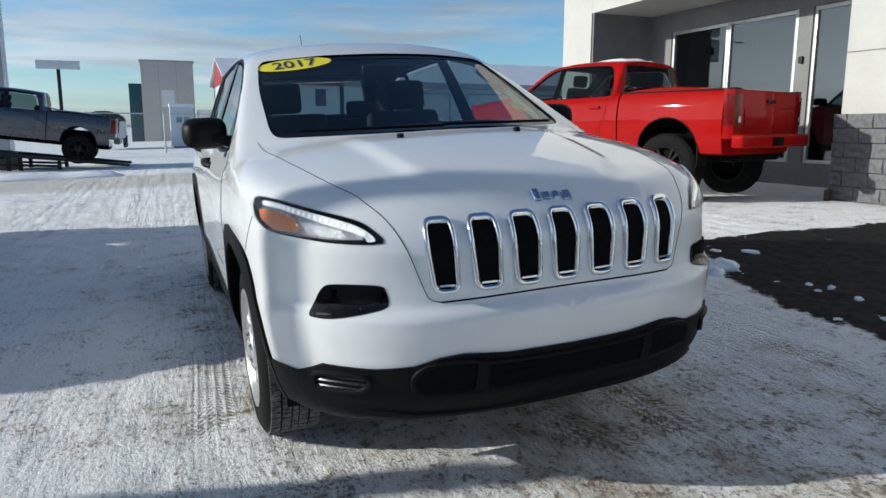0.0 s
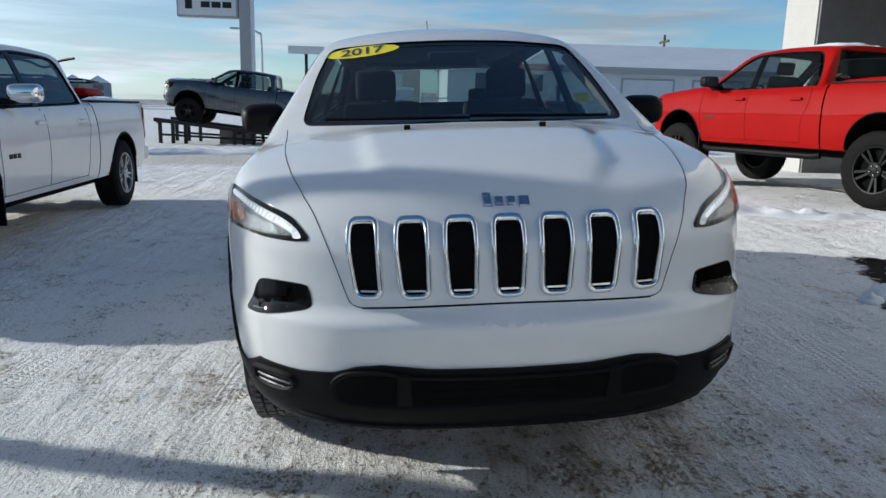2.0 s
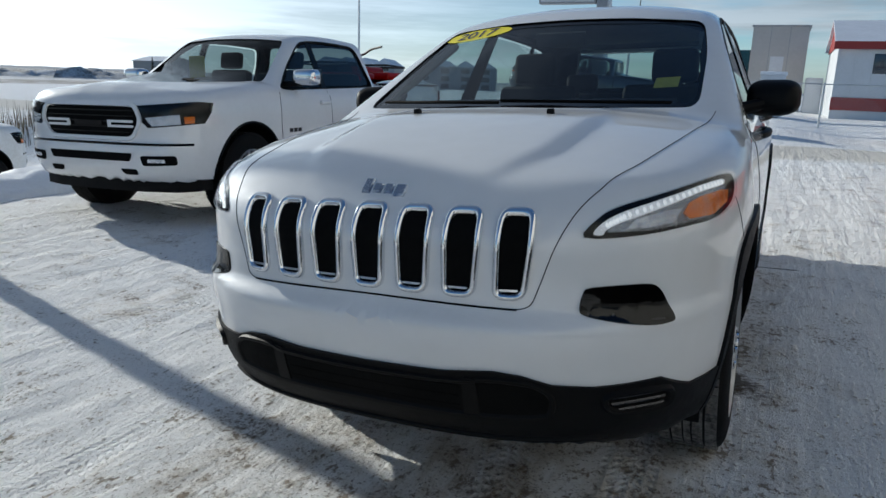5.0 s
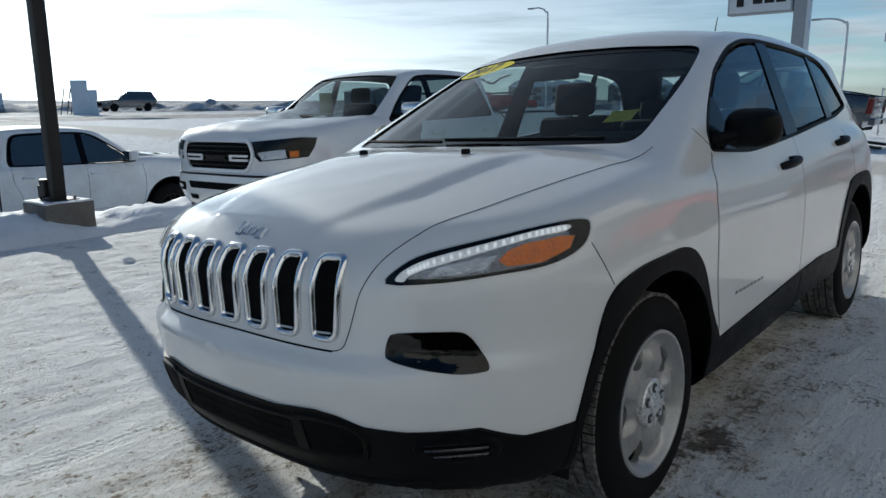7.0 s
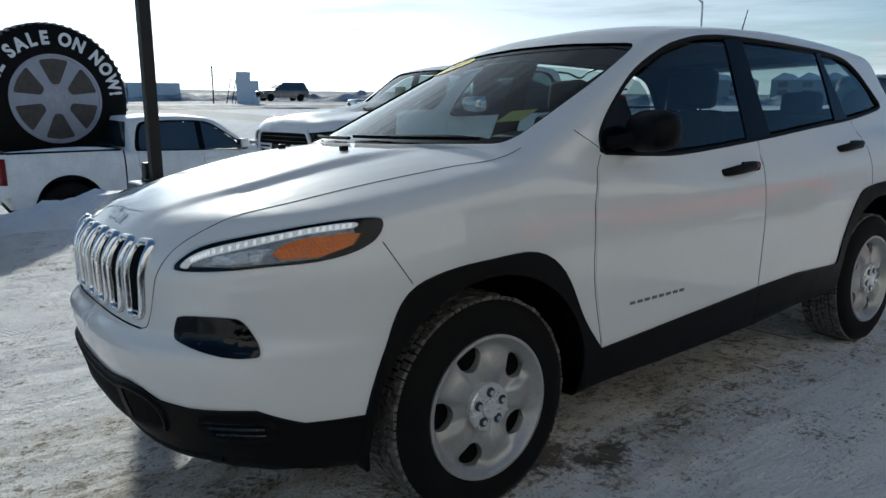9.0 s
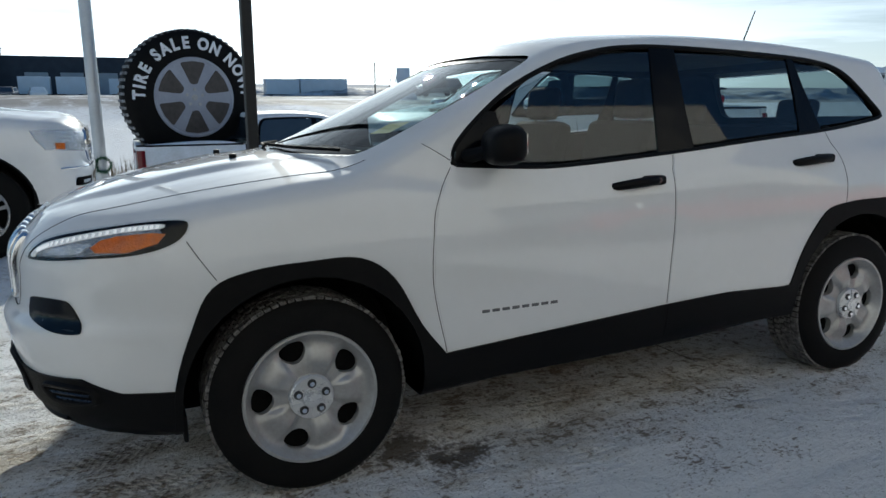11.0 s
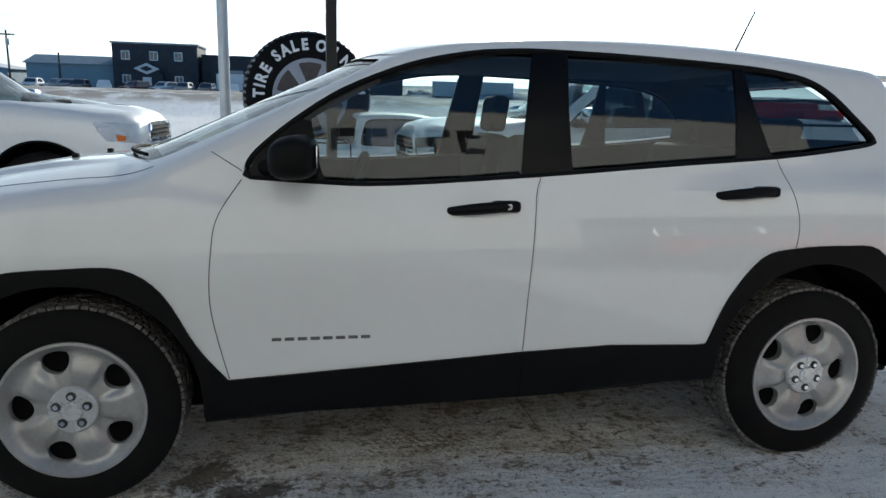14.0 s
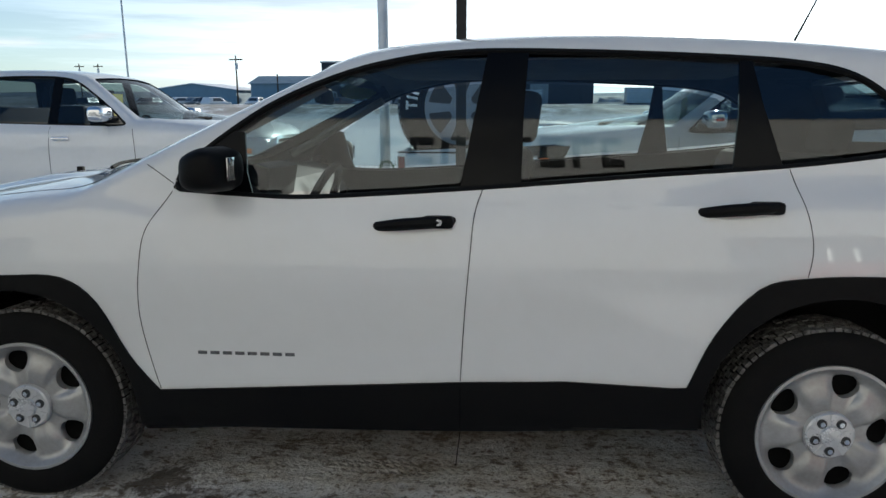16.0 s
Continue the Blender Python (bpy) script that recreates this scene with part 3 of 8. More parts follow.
    # the drive behind the car: packed and sanded
    drive = ramp(math_("ABSOLUTE", math_("SUBTRACT", math_("ADD", py, math_("MULTIPLY", math_("SUBTRACT", big, 0.5), 2.0)), 14.8), 0.0), 2.6, 1.4, 0.0, 0.75)
    c = mix(drive, c, (0.60, 0.56, 0.49))
    # bare asphalt before the showroom
    wob = math_("ADD", math_("MULTIPLY", math_("SUBTRACT", noise_(2.2, 6, 0.6), 0.5), 0.55), math_("MULTIPLY", math_("SUBTRACT", noise_(14.0, 5, 0.6), 0.5), 0.22))
    edge_x = math_("ADD", math_("ADD", 2.26, math_("MULTIPLY", py, 0.16)), math_("MULTIPLY", math_("MAXIMUM", math_("SUBTRACT", py, 0.35), 0.0), 0.30))
    e1 = math_("SUBTRACT", px, edge_x)
    e2 = math_("SUBTRACT", 2.62, py)
    e3 = math_("SUBTRACT", 7.4, px)
    e4 = math_("ADD", math_("ADD", py, 3.6), math_("MULTIPLY", px, 0.25))
    bare = math_("ADD", math_("MINIMUM", math_("MINIMUM", e1, e2), math_("MINIMUM", e3, e4)), wob)
    bare = math_("ADD", bare, math_("MULTIPLY", ramp(noise_(5.0, 4, 0.5), 0.66, 0.72), -0.5))
    tar = ramp(bare, -0.03, 0.05)
    c = mix(tar, c, mix(ramp(fine, 0.35, 0.75), (0.010, 0.010, 0.0105), (0.035, 0.034, 0.033)))
    # sanded road on its low bank
    road = ramp(math_("ABSOLUTE", math_("ADD", px, 61.5), 0.0), 9.5, 7.0, 0.0, 0.8)
    c = mix(math_("MULTIPLY", road, ramp(noise_(0.5, 6, 0.6), 0.3, 0.55)), c, (0.30, 0.25, 0.20))
    # stubble and bare earth far beyond the road
    far_ = ramp(px, -66.0, -90.0)
    c = mix(math_("MULTIPLY", far_, ramp(noise_(0.09, 8, 0.7), 0.35, 0.6)), c, (0.20, 0.18, 0.15))
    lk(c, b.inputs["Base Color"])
    lk(ramp(tar, 0.0, 1.0, 0.8, 0.75), b.inputs["Roughness"])
    lk(ramp(tar, 0.0, 1.0, 0.07, 0.05), b.inputs["Specular IOR Level"])
    bp = N("ShaderNodeBump")
    bp.inputs["Strength"].default_value, bp.inputs["Distance"].default_value = 1.0, 0.06
    h = math_("ADD", math_("MULTIPLY", fine, 0.45), math_("ADD", math_("MULTIPLY", streak, 0.32), math_("ADD", math_("MULTIPLY", pits, 0.35), math_("MULTIPLY", grit, 0.12))))
    # tread prints left by turning wheels
    prints = None
    for x0, slope, hw in ((-1.04, 0.05, 0.095), (0.62, -0.02, 0.10), (0.10, -0.30, 0.10), (-2.2, 0.14, 0.11), (1.75, 0.10, 0.10)):
        off = math_("SUBTRACT", px, math_("ADD", float(x0), math_("MULTIPLY", py, float(slope))))
        aw = math_("ABSOLUTE", off, 0.0)
        inside = ramp(aw, hw, hw - 0.015)
        wave = math_("SINE", math_("ADD", math_("MULTIPLY", py, 170.0), math_("MULTIPLY", aw, 90.0)), 0.0)
        groove = math_("SINE", math_("MULTIPLY", off, 160.0), 0.0)
        one = math_("MULTIPLY", inside, math_("SUBTRACT", math_("MULTIPLY", math_("MAXIMUM", wave, groove), 0.13), 0.12))
        prints = one if prints is None else math_("ADD", prints, one)
    prints = math_("MULTIPLY", prints, ramp(big, 0.45, 0.58))
    h = math_("ADD", h, prints)
    h = math_("SUBTRACT", math_("ADD", h, math_("MULTIPLY", rut, 1.2)), math_("MULTIPLY", crumb, 0.15))
    h = math_("MULTIPLY", h, ramp(tar, 0.0, 1.0, 1.0, 0.35))
    lk(h, bp.inputs["Height"])
    lk(bp.outputs[0], b.inputs["Normal"])
    return m


ground = new("ground", ground_mesh())
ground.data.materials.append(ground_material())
tagged(ground, "packed snow with dirty tyre tracks over a car lot", "ground", kind="structure")

# ---- the white SUV ----
LEAN_CAR = 2.8
Wz = Curve((0.2, 0.84), (0.3, 0.875), (0.45, 0.905), (0.6, 0.912), (0.8, 0.915), (0.92, 0.905), (1.02, 0.885), (1.1, 0.855), (1.2, 0.81), (1.3, 0.75))
NOSE = Curve((0.2, -0.74), (0.27, -0.83), (0.34, -0.895), (0.42, -0.925), (0.52, -0.946), (0.6, -0.960), (0.638, -0.957), (0.662, -0.926), (0.70, -0.917), (0.78, -0.914), (0.84, -0.913), (0.90, -0.888), (0.95, -0.845), (1.05, -0.80), (1.2, -0.75))
TAIL = Curve((0.2, 3.50), (0.4, 3.62), (0.6, 3.68), (0.75, 3.66), (0.9, 3.58), (1.1, 3.53), (1.25, 3.48))
HOOD = Curve((-1.0, 0.86), (-0.90, 0.915), (-0.84, 0.955), (-0.7, 1.008), (-0.5, 1.056), (-0.3, 1.098), (-0.12, 1.128), (0.05, 1.15), (0.25, 1.16), (0.6, 1.12), (1.6, 1.14), (2.6, 1.20), (3.4, 1.20))
GX = Curve((0.3, 0.80), (0.9, 0.862), (1.05, 0.858), (1.12, 0.838), (1.2, 0.807), (1.28, 0.775), (1.4, 0.727), (1.5, 0.686), (1.57, 0.656), (1.64, 0.624))
ROOF = Curve((0.3, 1.30), (0.7, 1.465), (0.95, 1.570), (1.2, 1.630), (1.6, 1.668), (2.0, 1.677), (2.4, 1.665), (2.9, 1.624), (3.2, 1.586), (3.5, 1.53))
REAR = Curve((0.3, 3.54), (1.15, 3.53), (1.25, 3.46), (1.4, 3.34), (1.52, 3.27), (1.6, 3.25))


def suv_green(x, y, z):
    ax = np.abs(x)
    gx = GX(z) * (1 - 0.075 * np.clip((y - 1.9) / 1.4, 0, 2) ** 2)
    f1 = (ax - gx) * 0.92
    yw = 0.05 + (np.maximum(z, 1.06) - 1.152) * 2.22 + 0.21 * (ax / 0.7) ** 2
    f2 = (yw - y) * 0.41
    f3 = z - (ROOF(y) - 0.044 * (ax / 0.55) ** 2.6)
    f4 = (y - (REAR(z) - 0.17 * (ax / 0.7) ** 2)) * 0.93
    return np.maximum(smax(smax(smax(f1, f3, 0.05), f2, 0.02), f4, 0.05), 0.95 - z)


def suv_body(x, y, z):
    ax = np.abs(x)
    w = Wz(z)
    a = np.clip(0.12 - y, 0, None) / (0.12 - NOSE(z))
    b = np.clip(y - 2.75, 0, None) / (TAIL(z) - 2.75)
    f1 = ((((ax / w) ** 3 + a ** 3 + b ** 4) + 1e-9) ** (1 / 3) - 1) * 0.9
    # raised middle of the hood with a creased edge that closes towards the nose
    rim = 0.415 + 0.10 * np.clip(y + 0.25, -0.6, 0.5) - 0.5 * np.clip(-0.52 - y, 0, 0.4) ** 1.3
    k = np.clip((rim - ax) / 0.085 + 0.5, 0, 1)
    bulge = 0.017 * k * k * (3 - 2 * k) * np.clip((y + 0.88) / 0.35, 0, 1) * np.clip((0.14 - y) / 0.3, 0, 1)
    f2 = (z - (HOOD(y) - 0.052 * (ax / 0.72) ** 2.6 + bulge)) * 0.96
    f3 = 0.262 + 0.034 * np.clip(y, 0, 2.6) - z
    low = smax(smax(f1, f2, 0.055), f3, 0.04)
    return smin(low, suv_green(x, y, z), 0.03)


def suv_cabin(x, y, z):
    ax = np.abs(x)
    side = np.maximum(ax - 0.80, np.maximum(0.25 - y, y - 3.3))
    return np.maximum(np.where(z > 1.0, suv_green(x, y, z) + 0.045, side), 0.46 - z)


DLO = spline([(0.575, 1.108), (0.8, 1.094), (1.04, 1.089), (1.58, 1.122), (2.10, 1.163), (2.54, 1.194), (2.88, 1.232), (3.0, 1.252), (3.015, 1.275), (2.96, 1.335), (2.85, 1.440), (2.75, 1.496), (2.62, 1.524), (2.43, 1.542),
              (2.04, 1.561), (1.66, 1.571), (1.48, 1.566), (1.33, 1.549), (1.12, 1.500), (0.888, 1.404), (0.72, 1.295), (0.60, 1.195), (0.565, 1.14)], 4, True)


def arch_poly(yc, r, zc, n=20, low=0.05):
    p = [(yc + r * math.cos(a), zc + r * math.sin(a) * 0.98) for a in np.linspace(0, math.pi, n)]
    return p + [(yc - r, low), (yc + r, low)]


WINDSHIELD = [(-0.695, 1.152), (-0.45, 1.153), (0, 1.157), (0.45, 1.153), (0.695, 1.152), (0.668, 1.37), (0.618, 1.525), (0.3, 1.548), (0, 1.553), (-0.3, 1.548), (-0.618, 1.525), (-0.668, 1.37)]
REARGLASS = [(-0.58, 1.26), (0.58, 1.26), (0.50, 1.552), (-0.50, 1.552)]


def suv_shell_mesh():
    cuts = [(shell(suv_cabin, 0.75, 2.8, 0.9, 72, 50, 16), M_INTERIOR)]
    cuts.append((prism(bmesh.new(), DLO, "X", -1.2, 1.2), M_BLACKPLASTIC))
    cuts.append((prism(bmesh.new(), rounded(WINDSHIELD, 0.05), "Y", 0.03, 1.06), M_BLACKPLASTIC))
    cuts.append((prism(bmesh.new(), rounded(REARGLASS, 0.05), "Y", 2.95, 4.0), M_BLACKPLASTIC))
    for yc in (0.0, 2.70):
        for s in (-1, 1):
            cuts.append((prism(bmesh.new(), arch_poly(yc, 0.412, 0.370 if yc < 1 else 0.398), "X", s * 0.55, s * 1.3), M_DEEP))
    return carve(shell(suv_body, 0.45, 2.9, 0.72, 240, 130, 90), [M_WHITE], cuts)


def mesh_part(name, me, parent, label="", sharp=40.0):
    for p in me.polygons:
        p.use_smooth = True
    me.set_sharp_from_angle(angle=radians(sharp))
    ob = new(name, me)
    ob.parent = parent
    if label:
        ob["label"] = label
    return ob


def solid(bm, m):
    """A temporary object for cutting."""
    me = bpy.data.meshes.new("solid")
    bmesh.ops.recalc_face_normals(bm, faces=bm.faces)
    bm.to_mesh(me)
    bm.free()
    me.materials.append(m)
    return new("solid", me)


def clipped(bm, m, keep, cuts=()):
    """The part of a closed mesh within keep, less cuts, as mesh data."""
    ob = solid(bm, m)
    others = [solid(keep, m)] + [solid(c, m) for c in cuts]
    for i, o in enumerate(others):
        md = ob.modifiers.new("cut", "BOOLEAN")
        md.operation, md.solver, md.object = "DIFFERENCE" if i else "INTERSECT", "EXACT", o
    bpy.context.view_layer.update()
    out = bpy.data.meshes.new_from_object(ob.evaluated_get(bpy.context.evaluated_depsgraph_get()))
    for c in others + [ob]:
        d = c.data
        bpy.data.objects.remove(c)
        bpy.data.meshes.remove(d)
    return out


def patch_dir(f, pts, d, lift=0.003, thick=0.012, step=0.03, far=5.0):
    """Like patch, with an outline of places in space cast along any direction d."""
    d = Vector(d).normalized()
    u = d.cross(Vector((0, 0, 1))).normalized()
    v = u.cross(d)
    bm = bmesh.new()
    poly = [(Vector(p).dot(u), Vector(p).dot(v)) for p in pts]
    bm.faces.new([bm.verts.new((a, b, 0)) for a, b in poly])
    bmesh.ops.triangulate(bm, faces=bm.faces)
    for k in (0, 1):
        lo, hi = min(p[k] for p in poly), max(p[k] for p in poly)
        n = max(1, int((hi - lo) / step))
        for i in range(1, n):
            co, no = [0, 0, 0], [0, 0, 0]
            co[k], no[k] = lo + (hi - lo) * i / n, 1
            bmesh.ops.bisect_plane(bm, geom=list(bm.verts) + list(bm.edges) + list(bm.faces), dist=1e-6, plane_co=co, plane_no=no)
    q = np.array([w.co[:2] for w in bm.verts])
    back = min(Vector(p).dot(d) for p in pts) - 1.2
    o = q[:, :1] * np.array(u) + q[:, 1:] * np.array(v) + back * np.array(d)
    dd = np.tile(np.array(d), (len(q), 1))
    t, ok = first_hit(f, o, dd, far, 200)
    p = o + t[:, None] * dd
    e = 1e-3
    g = np.stack([f(*(p[:, i] + e * (i == k) for i in range(3))) - f(*(p[:, i] - e * (i == k) for i in range(3))) for k in range(3)], -1)
    g /= np.linalg.norm(g, axis=1, keepdims=True) + 1e-12
    for w, c in zip(bm.verts, p + lift * g):
        w.co = c
    gn = {w: Vector(n) for w, n in zip(bm.verts, g)}
    bm.normal_update()
    if sum(fc.normal.dot(gn[fc.verts[0]]) for fc in bm.faces) < 0:
        bmesh.ops.reverse_faces(bm, faces=bm.faces)
    if thick > 0:
        rim = [x for x in bm.edges if x.is_boundary]
        inner = {w: bm.verts.new(w.co - thick * gn[w]) for w in {w for x in rim for w in x.verts}}
        for x in rim:
            lp = x.link_loops[0]
            a, b = lp.vert, lp.link_loop_next.vert
            bm.faces.new((b, a, inner[a], inner[b]))
    return bm


def on_front(f, q, lift=0.0):
    """Places on the nose for (x, z), raised by lift along the normal."""
    q = np.array(q, float)
    o = np.stack([q[:, 0], 0 * q[:, 0] - 1.5, q[:, 1]], -1)
    d = np.tile((0.0, 1.0, 0.0), (len(q), 1))
    t, ok = first_hit(f, o, d, 4.0, 260)
    p = o + t[:, None] * d
    e = 1e-3
    g = np.stack([f(*(p[:, i] + e * (i == k) for i in range(3))) - f(*(p[:, i] - e * (i == k) for i in range(3))) for k in range(3)], -1)
    g /= np.linalg.norm(g, axis=1, keepdims=True) + 1e-12
    return p + lift * g


def ring_on(f, poly, widths, lifts):
    """A raised frame round an outline on the nose: loops drawn inwards by widths at heights lifts."""
    bm = bmesh.new()
    c = np.mean(poly, axis=0)
    q = np.array(poly)
    n = len(q)
    tan = np.roll(q, -1, 0) - np.roll(q, 1, 0)
    nor = np.stack([-tan[:, 1], tan[:, 0]], -1)
    nor /= np.linalg.norm(nor, axis=1, keepdims=True)
    if ((c - q) * nor).sum() < 0:
        nor = -nor
    loops = []
    for w, l in zip(widths, lifts):
        loops.append([bm.verts.new(v) for v in on_front(f, q + w * nor, l)])
    for a, b in zip(loops, loops[1:]):
        for i in range(n):
            bm.faces.new((a[i], a[(i + 1) % n], b[(i + 1) % n], b[i]))
    bmesh.ops.recalc_face_normals(bm, faces=bm.faces)
    return bm


def text_mesh(text, size, bold=0.0, depth=0.0):
    cu = bpy.data.curves.new("text", "FONT")
    cu.body, cu.size, cu.align_x, cu.align_y = text, size, "CENTER", "CENTER"
    cu.offset, cu.extrude = bold, depth
    ob = new("text", cu)
    bpy.context.view_layer.update()
    me = bpy.data.meshes.new_from_object(ob.evaluated_get(bpy.context.evaluated_depsgraph_get()))
    bpy.data.objects.remove(ob)
    bpy.data.curves.remove(cu)
    bm = bmesh.new()
    bm.from_mesh(me)
    bpy.data.meshes.remove(me)
    return bm


def wheel_meshes(r=0.355, w=0.225, rim=0.242, kind="steel", holes=5):
    """Tyre, tread, disc and hub of a wheel whose axis is x, outer face at +x, centre of the tyre at 0."""
    h = w / 2
    bm = bmesh.new()
    lathe(bm, [(-h, rim), (-h - 0.004, rim + 0.02), (-h + 0.002, r - 0.045), (-h + 0.014, r - 0.018), (-h + 0.03, r - 0.006), (h - 0.03, r - 0.006), (h - 0.014, r - 0.018), (h - 0.002, r - 0.045), (h + 0.004, rim + 0.025), (h, rim), (h - 0.02, rim - 0.012), (-h + 0.02, rim - 0.012)], 72, closed=True)
    bmesh.ops.recalc_face_normals(bm, faces=bm.faces)
    tyre = bm
    tread = bmesh.new()
    n = 84
    for i in range(n):
        for j, (x0, x1) in enumerate(((-h + 0.022, -h + 0.058), (-h + 0.066, -0.016), (-0.010, 0.010), (0.016, h - 0.066), (h - 0.058, h - 0.024))):
            a = 2 * math.pi * (i + 0.5 * (j % 2) + 0.13 * math.sin(7 * i + j)) / n
            hgt = 0.004 if j < 5 else -0.012
            m = Matrix.Rotation(a, 4, "X")
            box(tread, x0, x1, -0.0105, 0.0105, r - 0.03, r + hgt - 0.004 + 0.002 * math.sin(11 * i + 3 * j), 0, m)
    disc = bmesh.new()
    if kind == "steel":
        prof = [(h - 0.012, rim - 0.002), (h + 0.002, rim - 0.004), (h + 0.003, rim - 0.014), (h - 0.008, rim - 0.024), (h - 0.024, rim - 0.034), (h - 0.028, rim - 0.05), (h - 0.016, rim - 0.075), (h - 0.006, rim - 0.10), (h - 0.008, rim - 0.125), (h - 0.020, rim - 0.155), (h - 0.030, 0.06), (h - 0.030, 0.001), (h - 0.06, 0.001), (h - 0.06, rim - 0.03), (h - 0.04, rim - 0.002)]
        lathe(disc, prof, 90, closed=True)
        for v in disc.verts:
            rr, a = math.hypot(v.co.y, v.co.z), math.atan2(v.co.z, v.co.y)
            if 0.08 < rr < rim - 0.03 and v.co.x > h - 0.035:
                dip = min(1.0, max(0.0, (0.5 - 0.5 * math.cos(holes * a) - 0.30) / 0.45))
                v.co.x -= 0.027 * dip * dip * (3 - 2 * dip) * math.sin(math.pi * (rr - 0.08) / (rim - 0.11)) ** 0.6
        bmesh.ops.recalc_face_normals(disc, faces=disc.faces)
        cuts = []
        for k in range(holes):
            a = 2 * math.pi * (k + 0.5) / holes
            out = []
            for s in np.linspace(0, 2 * math.pi, 18, endpoint=False):
                rr = 0.162 + 0.039 * math.sin(s)
                wd = 0.045 + 0.010 * math.sin(s)
                out.append((rr, wd * math.cos(s)))
            out = [(p * math.cos(a) - q * math.sin(a), p * math.sin(a) + q * math.cos(a)) for p, q in out]
            cuts.append((prism(bmesh.new(), out, "X", -0.2, 0.3), M_SILVER))
        disc_me = carve(disc, [M_SILVER], cuts)
    else:
        # a cast wheel: an outer barrel and paired spokes
        lathe(disc, [(h - 0.02, rim - 0.002), (h + 0.004, rim - 0.006), (h + 0.002, rim - 0.02), (h - 0.03, rim - 0.028), (-h + 0.03, rim - 0.03), (-h + 0.03, rim - 0.006)], 60, closed=True)
        for k in range(holes):
            a0 = 2 * math.pi * k / holes
            for sgn in (-1, 1):
                m = Matrix.Rotation(a0 + sgn * 0.17, 4, "X")
                bm2 = bmesh.new()
                prism(bm2, [(-0.012, 0.05), (0.012, 0.05), (0.014, rim - 0.015), (-0.014, rim - 0.015)], "X", h - 0.05, h - 0.006)
                for v in bm2.verts:
                    rr = v.co.z
                    v.co.x -= 0.03 * max(0, (0.10 - rr) / 0.10)
                    v.co = m @ v.co
                tmp = bpy.data.meshes.new("t")
                bm2.to_mesh(tmp)
                bm2.free()
                disc.from_mesh(tmp)
                bpy.data.meshes.remove(tmp)
        lathe(disc, [(h - 0.07, 0.001), (h - 0.07, 0.085), (h - 0.022, 0.08), (h - 0.012, 0.06), (h - 0.012, 0.001)], 30)
        bmesh.ops.recalc_face_normals(disc, faces=disc.faces)
        disc_me = bpy.data.meshes.new("disc")
        disc.to_mesh(disc_me)
        disc.free()
    hub = bmesh.new()
    lathe(hub, [(h - 0.036, 0.078), (h - 0.006, 0.077), (h - 0.001, 0.072), (h + 0.001, 0.036), (h + 0.008, 0.032), (h + 0.010, 0.001)], 40)
    dark = bmesh.new()
    lathe(dark, [(h - 0.062, rim - 0.012), (h - 0.066, 0.001)], 40)
    lathe(dark, [(h - 0.125, 0.16), (h - 0.12, 0.06)], 40)
    return tyre, tread, disc_me, hub, dark


M_POCKET = mat("dull_grey_metal", (0.05, 0.05, 0.05), 0.5, metal=0.3, vary=0.3, scale=20)


def wheel_set(parent, places, r, w, rim, kind, m_disc, holes=5, m_tread=None, label="", flats=True):
    """Wheels at places (x, y, z); those with x < 0 face the other way."""
    tyre, tread, disc_me, hub, dark = wheel_meshes(r, w, rim, kind, holes)
    disc_me.materials.clear()
    disc_me.materials.append(m_disc)
    first = None
    for i, (x, y, z) in enumerate(places):
        m = pose(x, y, z, 37 * i % 70, 0, 0 if x > 0 else 180)
        if first is None:
            w0 = part("wheel", tyre, M_RUBBER, parent, label, sharp=30)
            part("tread", tread, m_tread or M_RUBBER, w0, smooth=False)
            for p in disc_me.polygons:
                p.use_smooth = True
            disc_me.set_sharp_from_angle(angle=radians(50))
            d = new("rim", disc_me)
            d.parent = w0
            part("brake_disc", dark, M_DEEP, w0)
            part("hub_cap", hub, M_HUBCAP if kind == "steel" else m_disc, w0)
            for k in range(5):
                a = 2 * math.pi * k / 5 + 0.3
                if kind == "steel":
                    part("nut_pocket", cyl(bmesh.new(), 0.0155, 0.0155, (w / 2 - 0.03, 0.050 * math.cos(a), 0.050 * math.sin(a)), (w / 2 + 0.0025, 0.050 * math.cos(a), 0.050 * math.sin(a)), 16), M_POCKET, w0)
                    b = a + math.pi / 5
                    rib = [(0.040, -0.003), (0.074, -0.005), (0.074, 0.005), (0.040, 0.003)]
                    rib = [(p * math.cos(b) - q * math.sin(b), p * math.sin(b) + q * math.cos(b)) for p, q in rib]
                    part("cap_rib", prism(bmesh.new(), rib, "X", w / 2 - 0.01, w / 2 + 0.004), M_HUBCAP, w0, smooth=False)
                else:
                    part("nut_pocket", cyl(bmesh.new(), 0.0150, 0.0150, (w / 2 - 0.03, 0.050 * math.cos(a), 0.050 * math.sin(a)), (w / 2 + 0.0025, 0.050 * math.cos(a), 0.050 * math.sin(a)), 14), M_DEEP, w0)
                part("wheel_nut", cyl(bmesh.new(), 0.0105, 0.0085, (w / 2 - 0.02, 0.050 * math.cos(a), 0.050 * math.sin(a)), (w / 2 + 0.009, 0.050 * math.cos(a), 0.050 * math.sin(a)), 8), M_CHROME, w0)
            w0.matrix_local = m
            first = w0
        else:
            c = copy_thing(first, m)
            c.parent = parent
            c.matrix_local = m
    return first


def strip(f, pts, axis, side, r, name, parent, m=None):
    return part(name, ribbon(f, pts, axis, side, r), m or M_DEEP, parent)


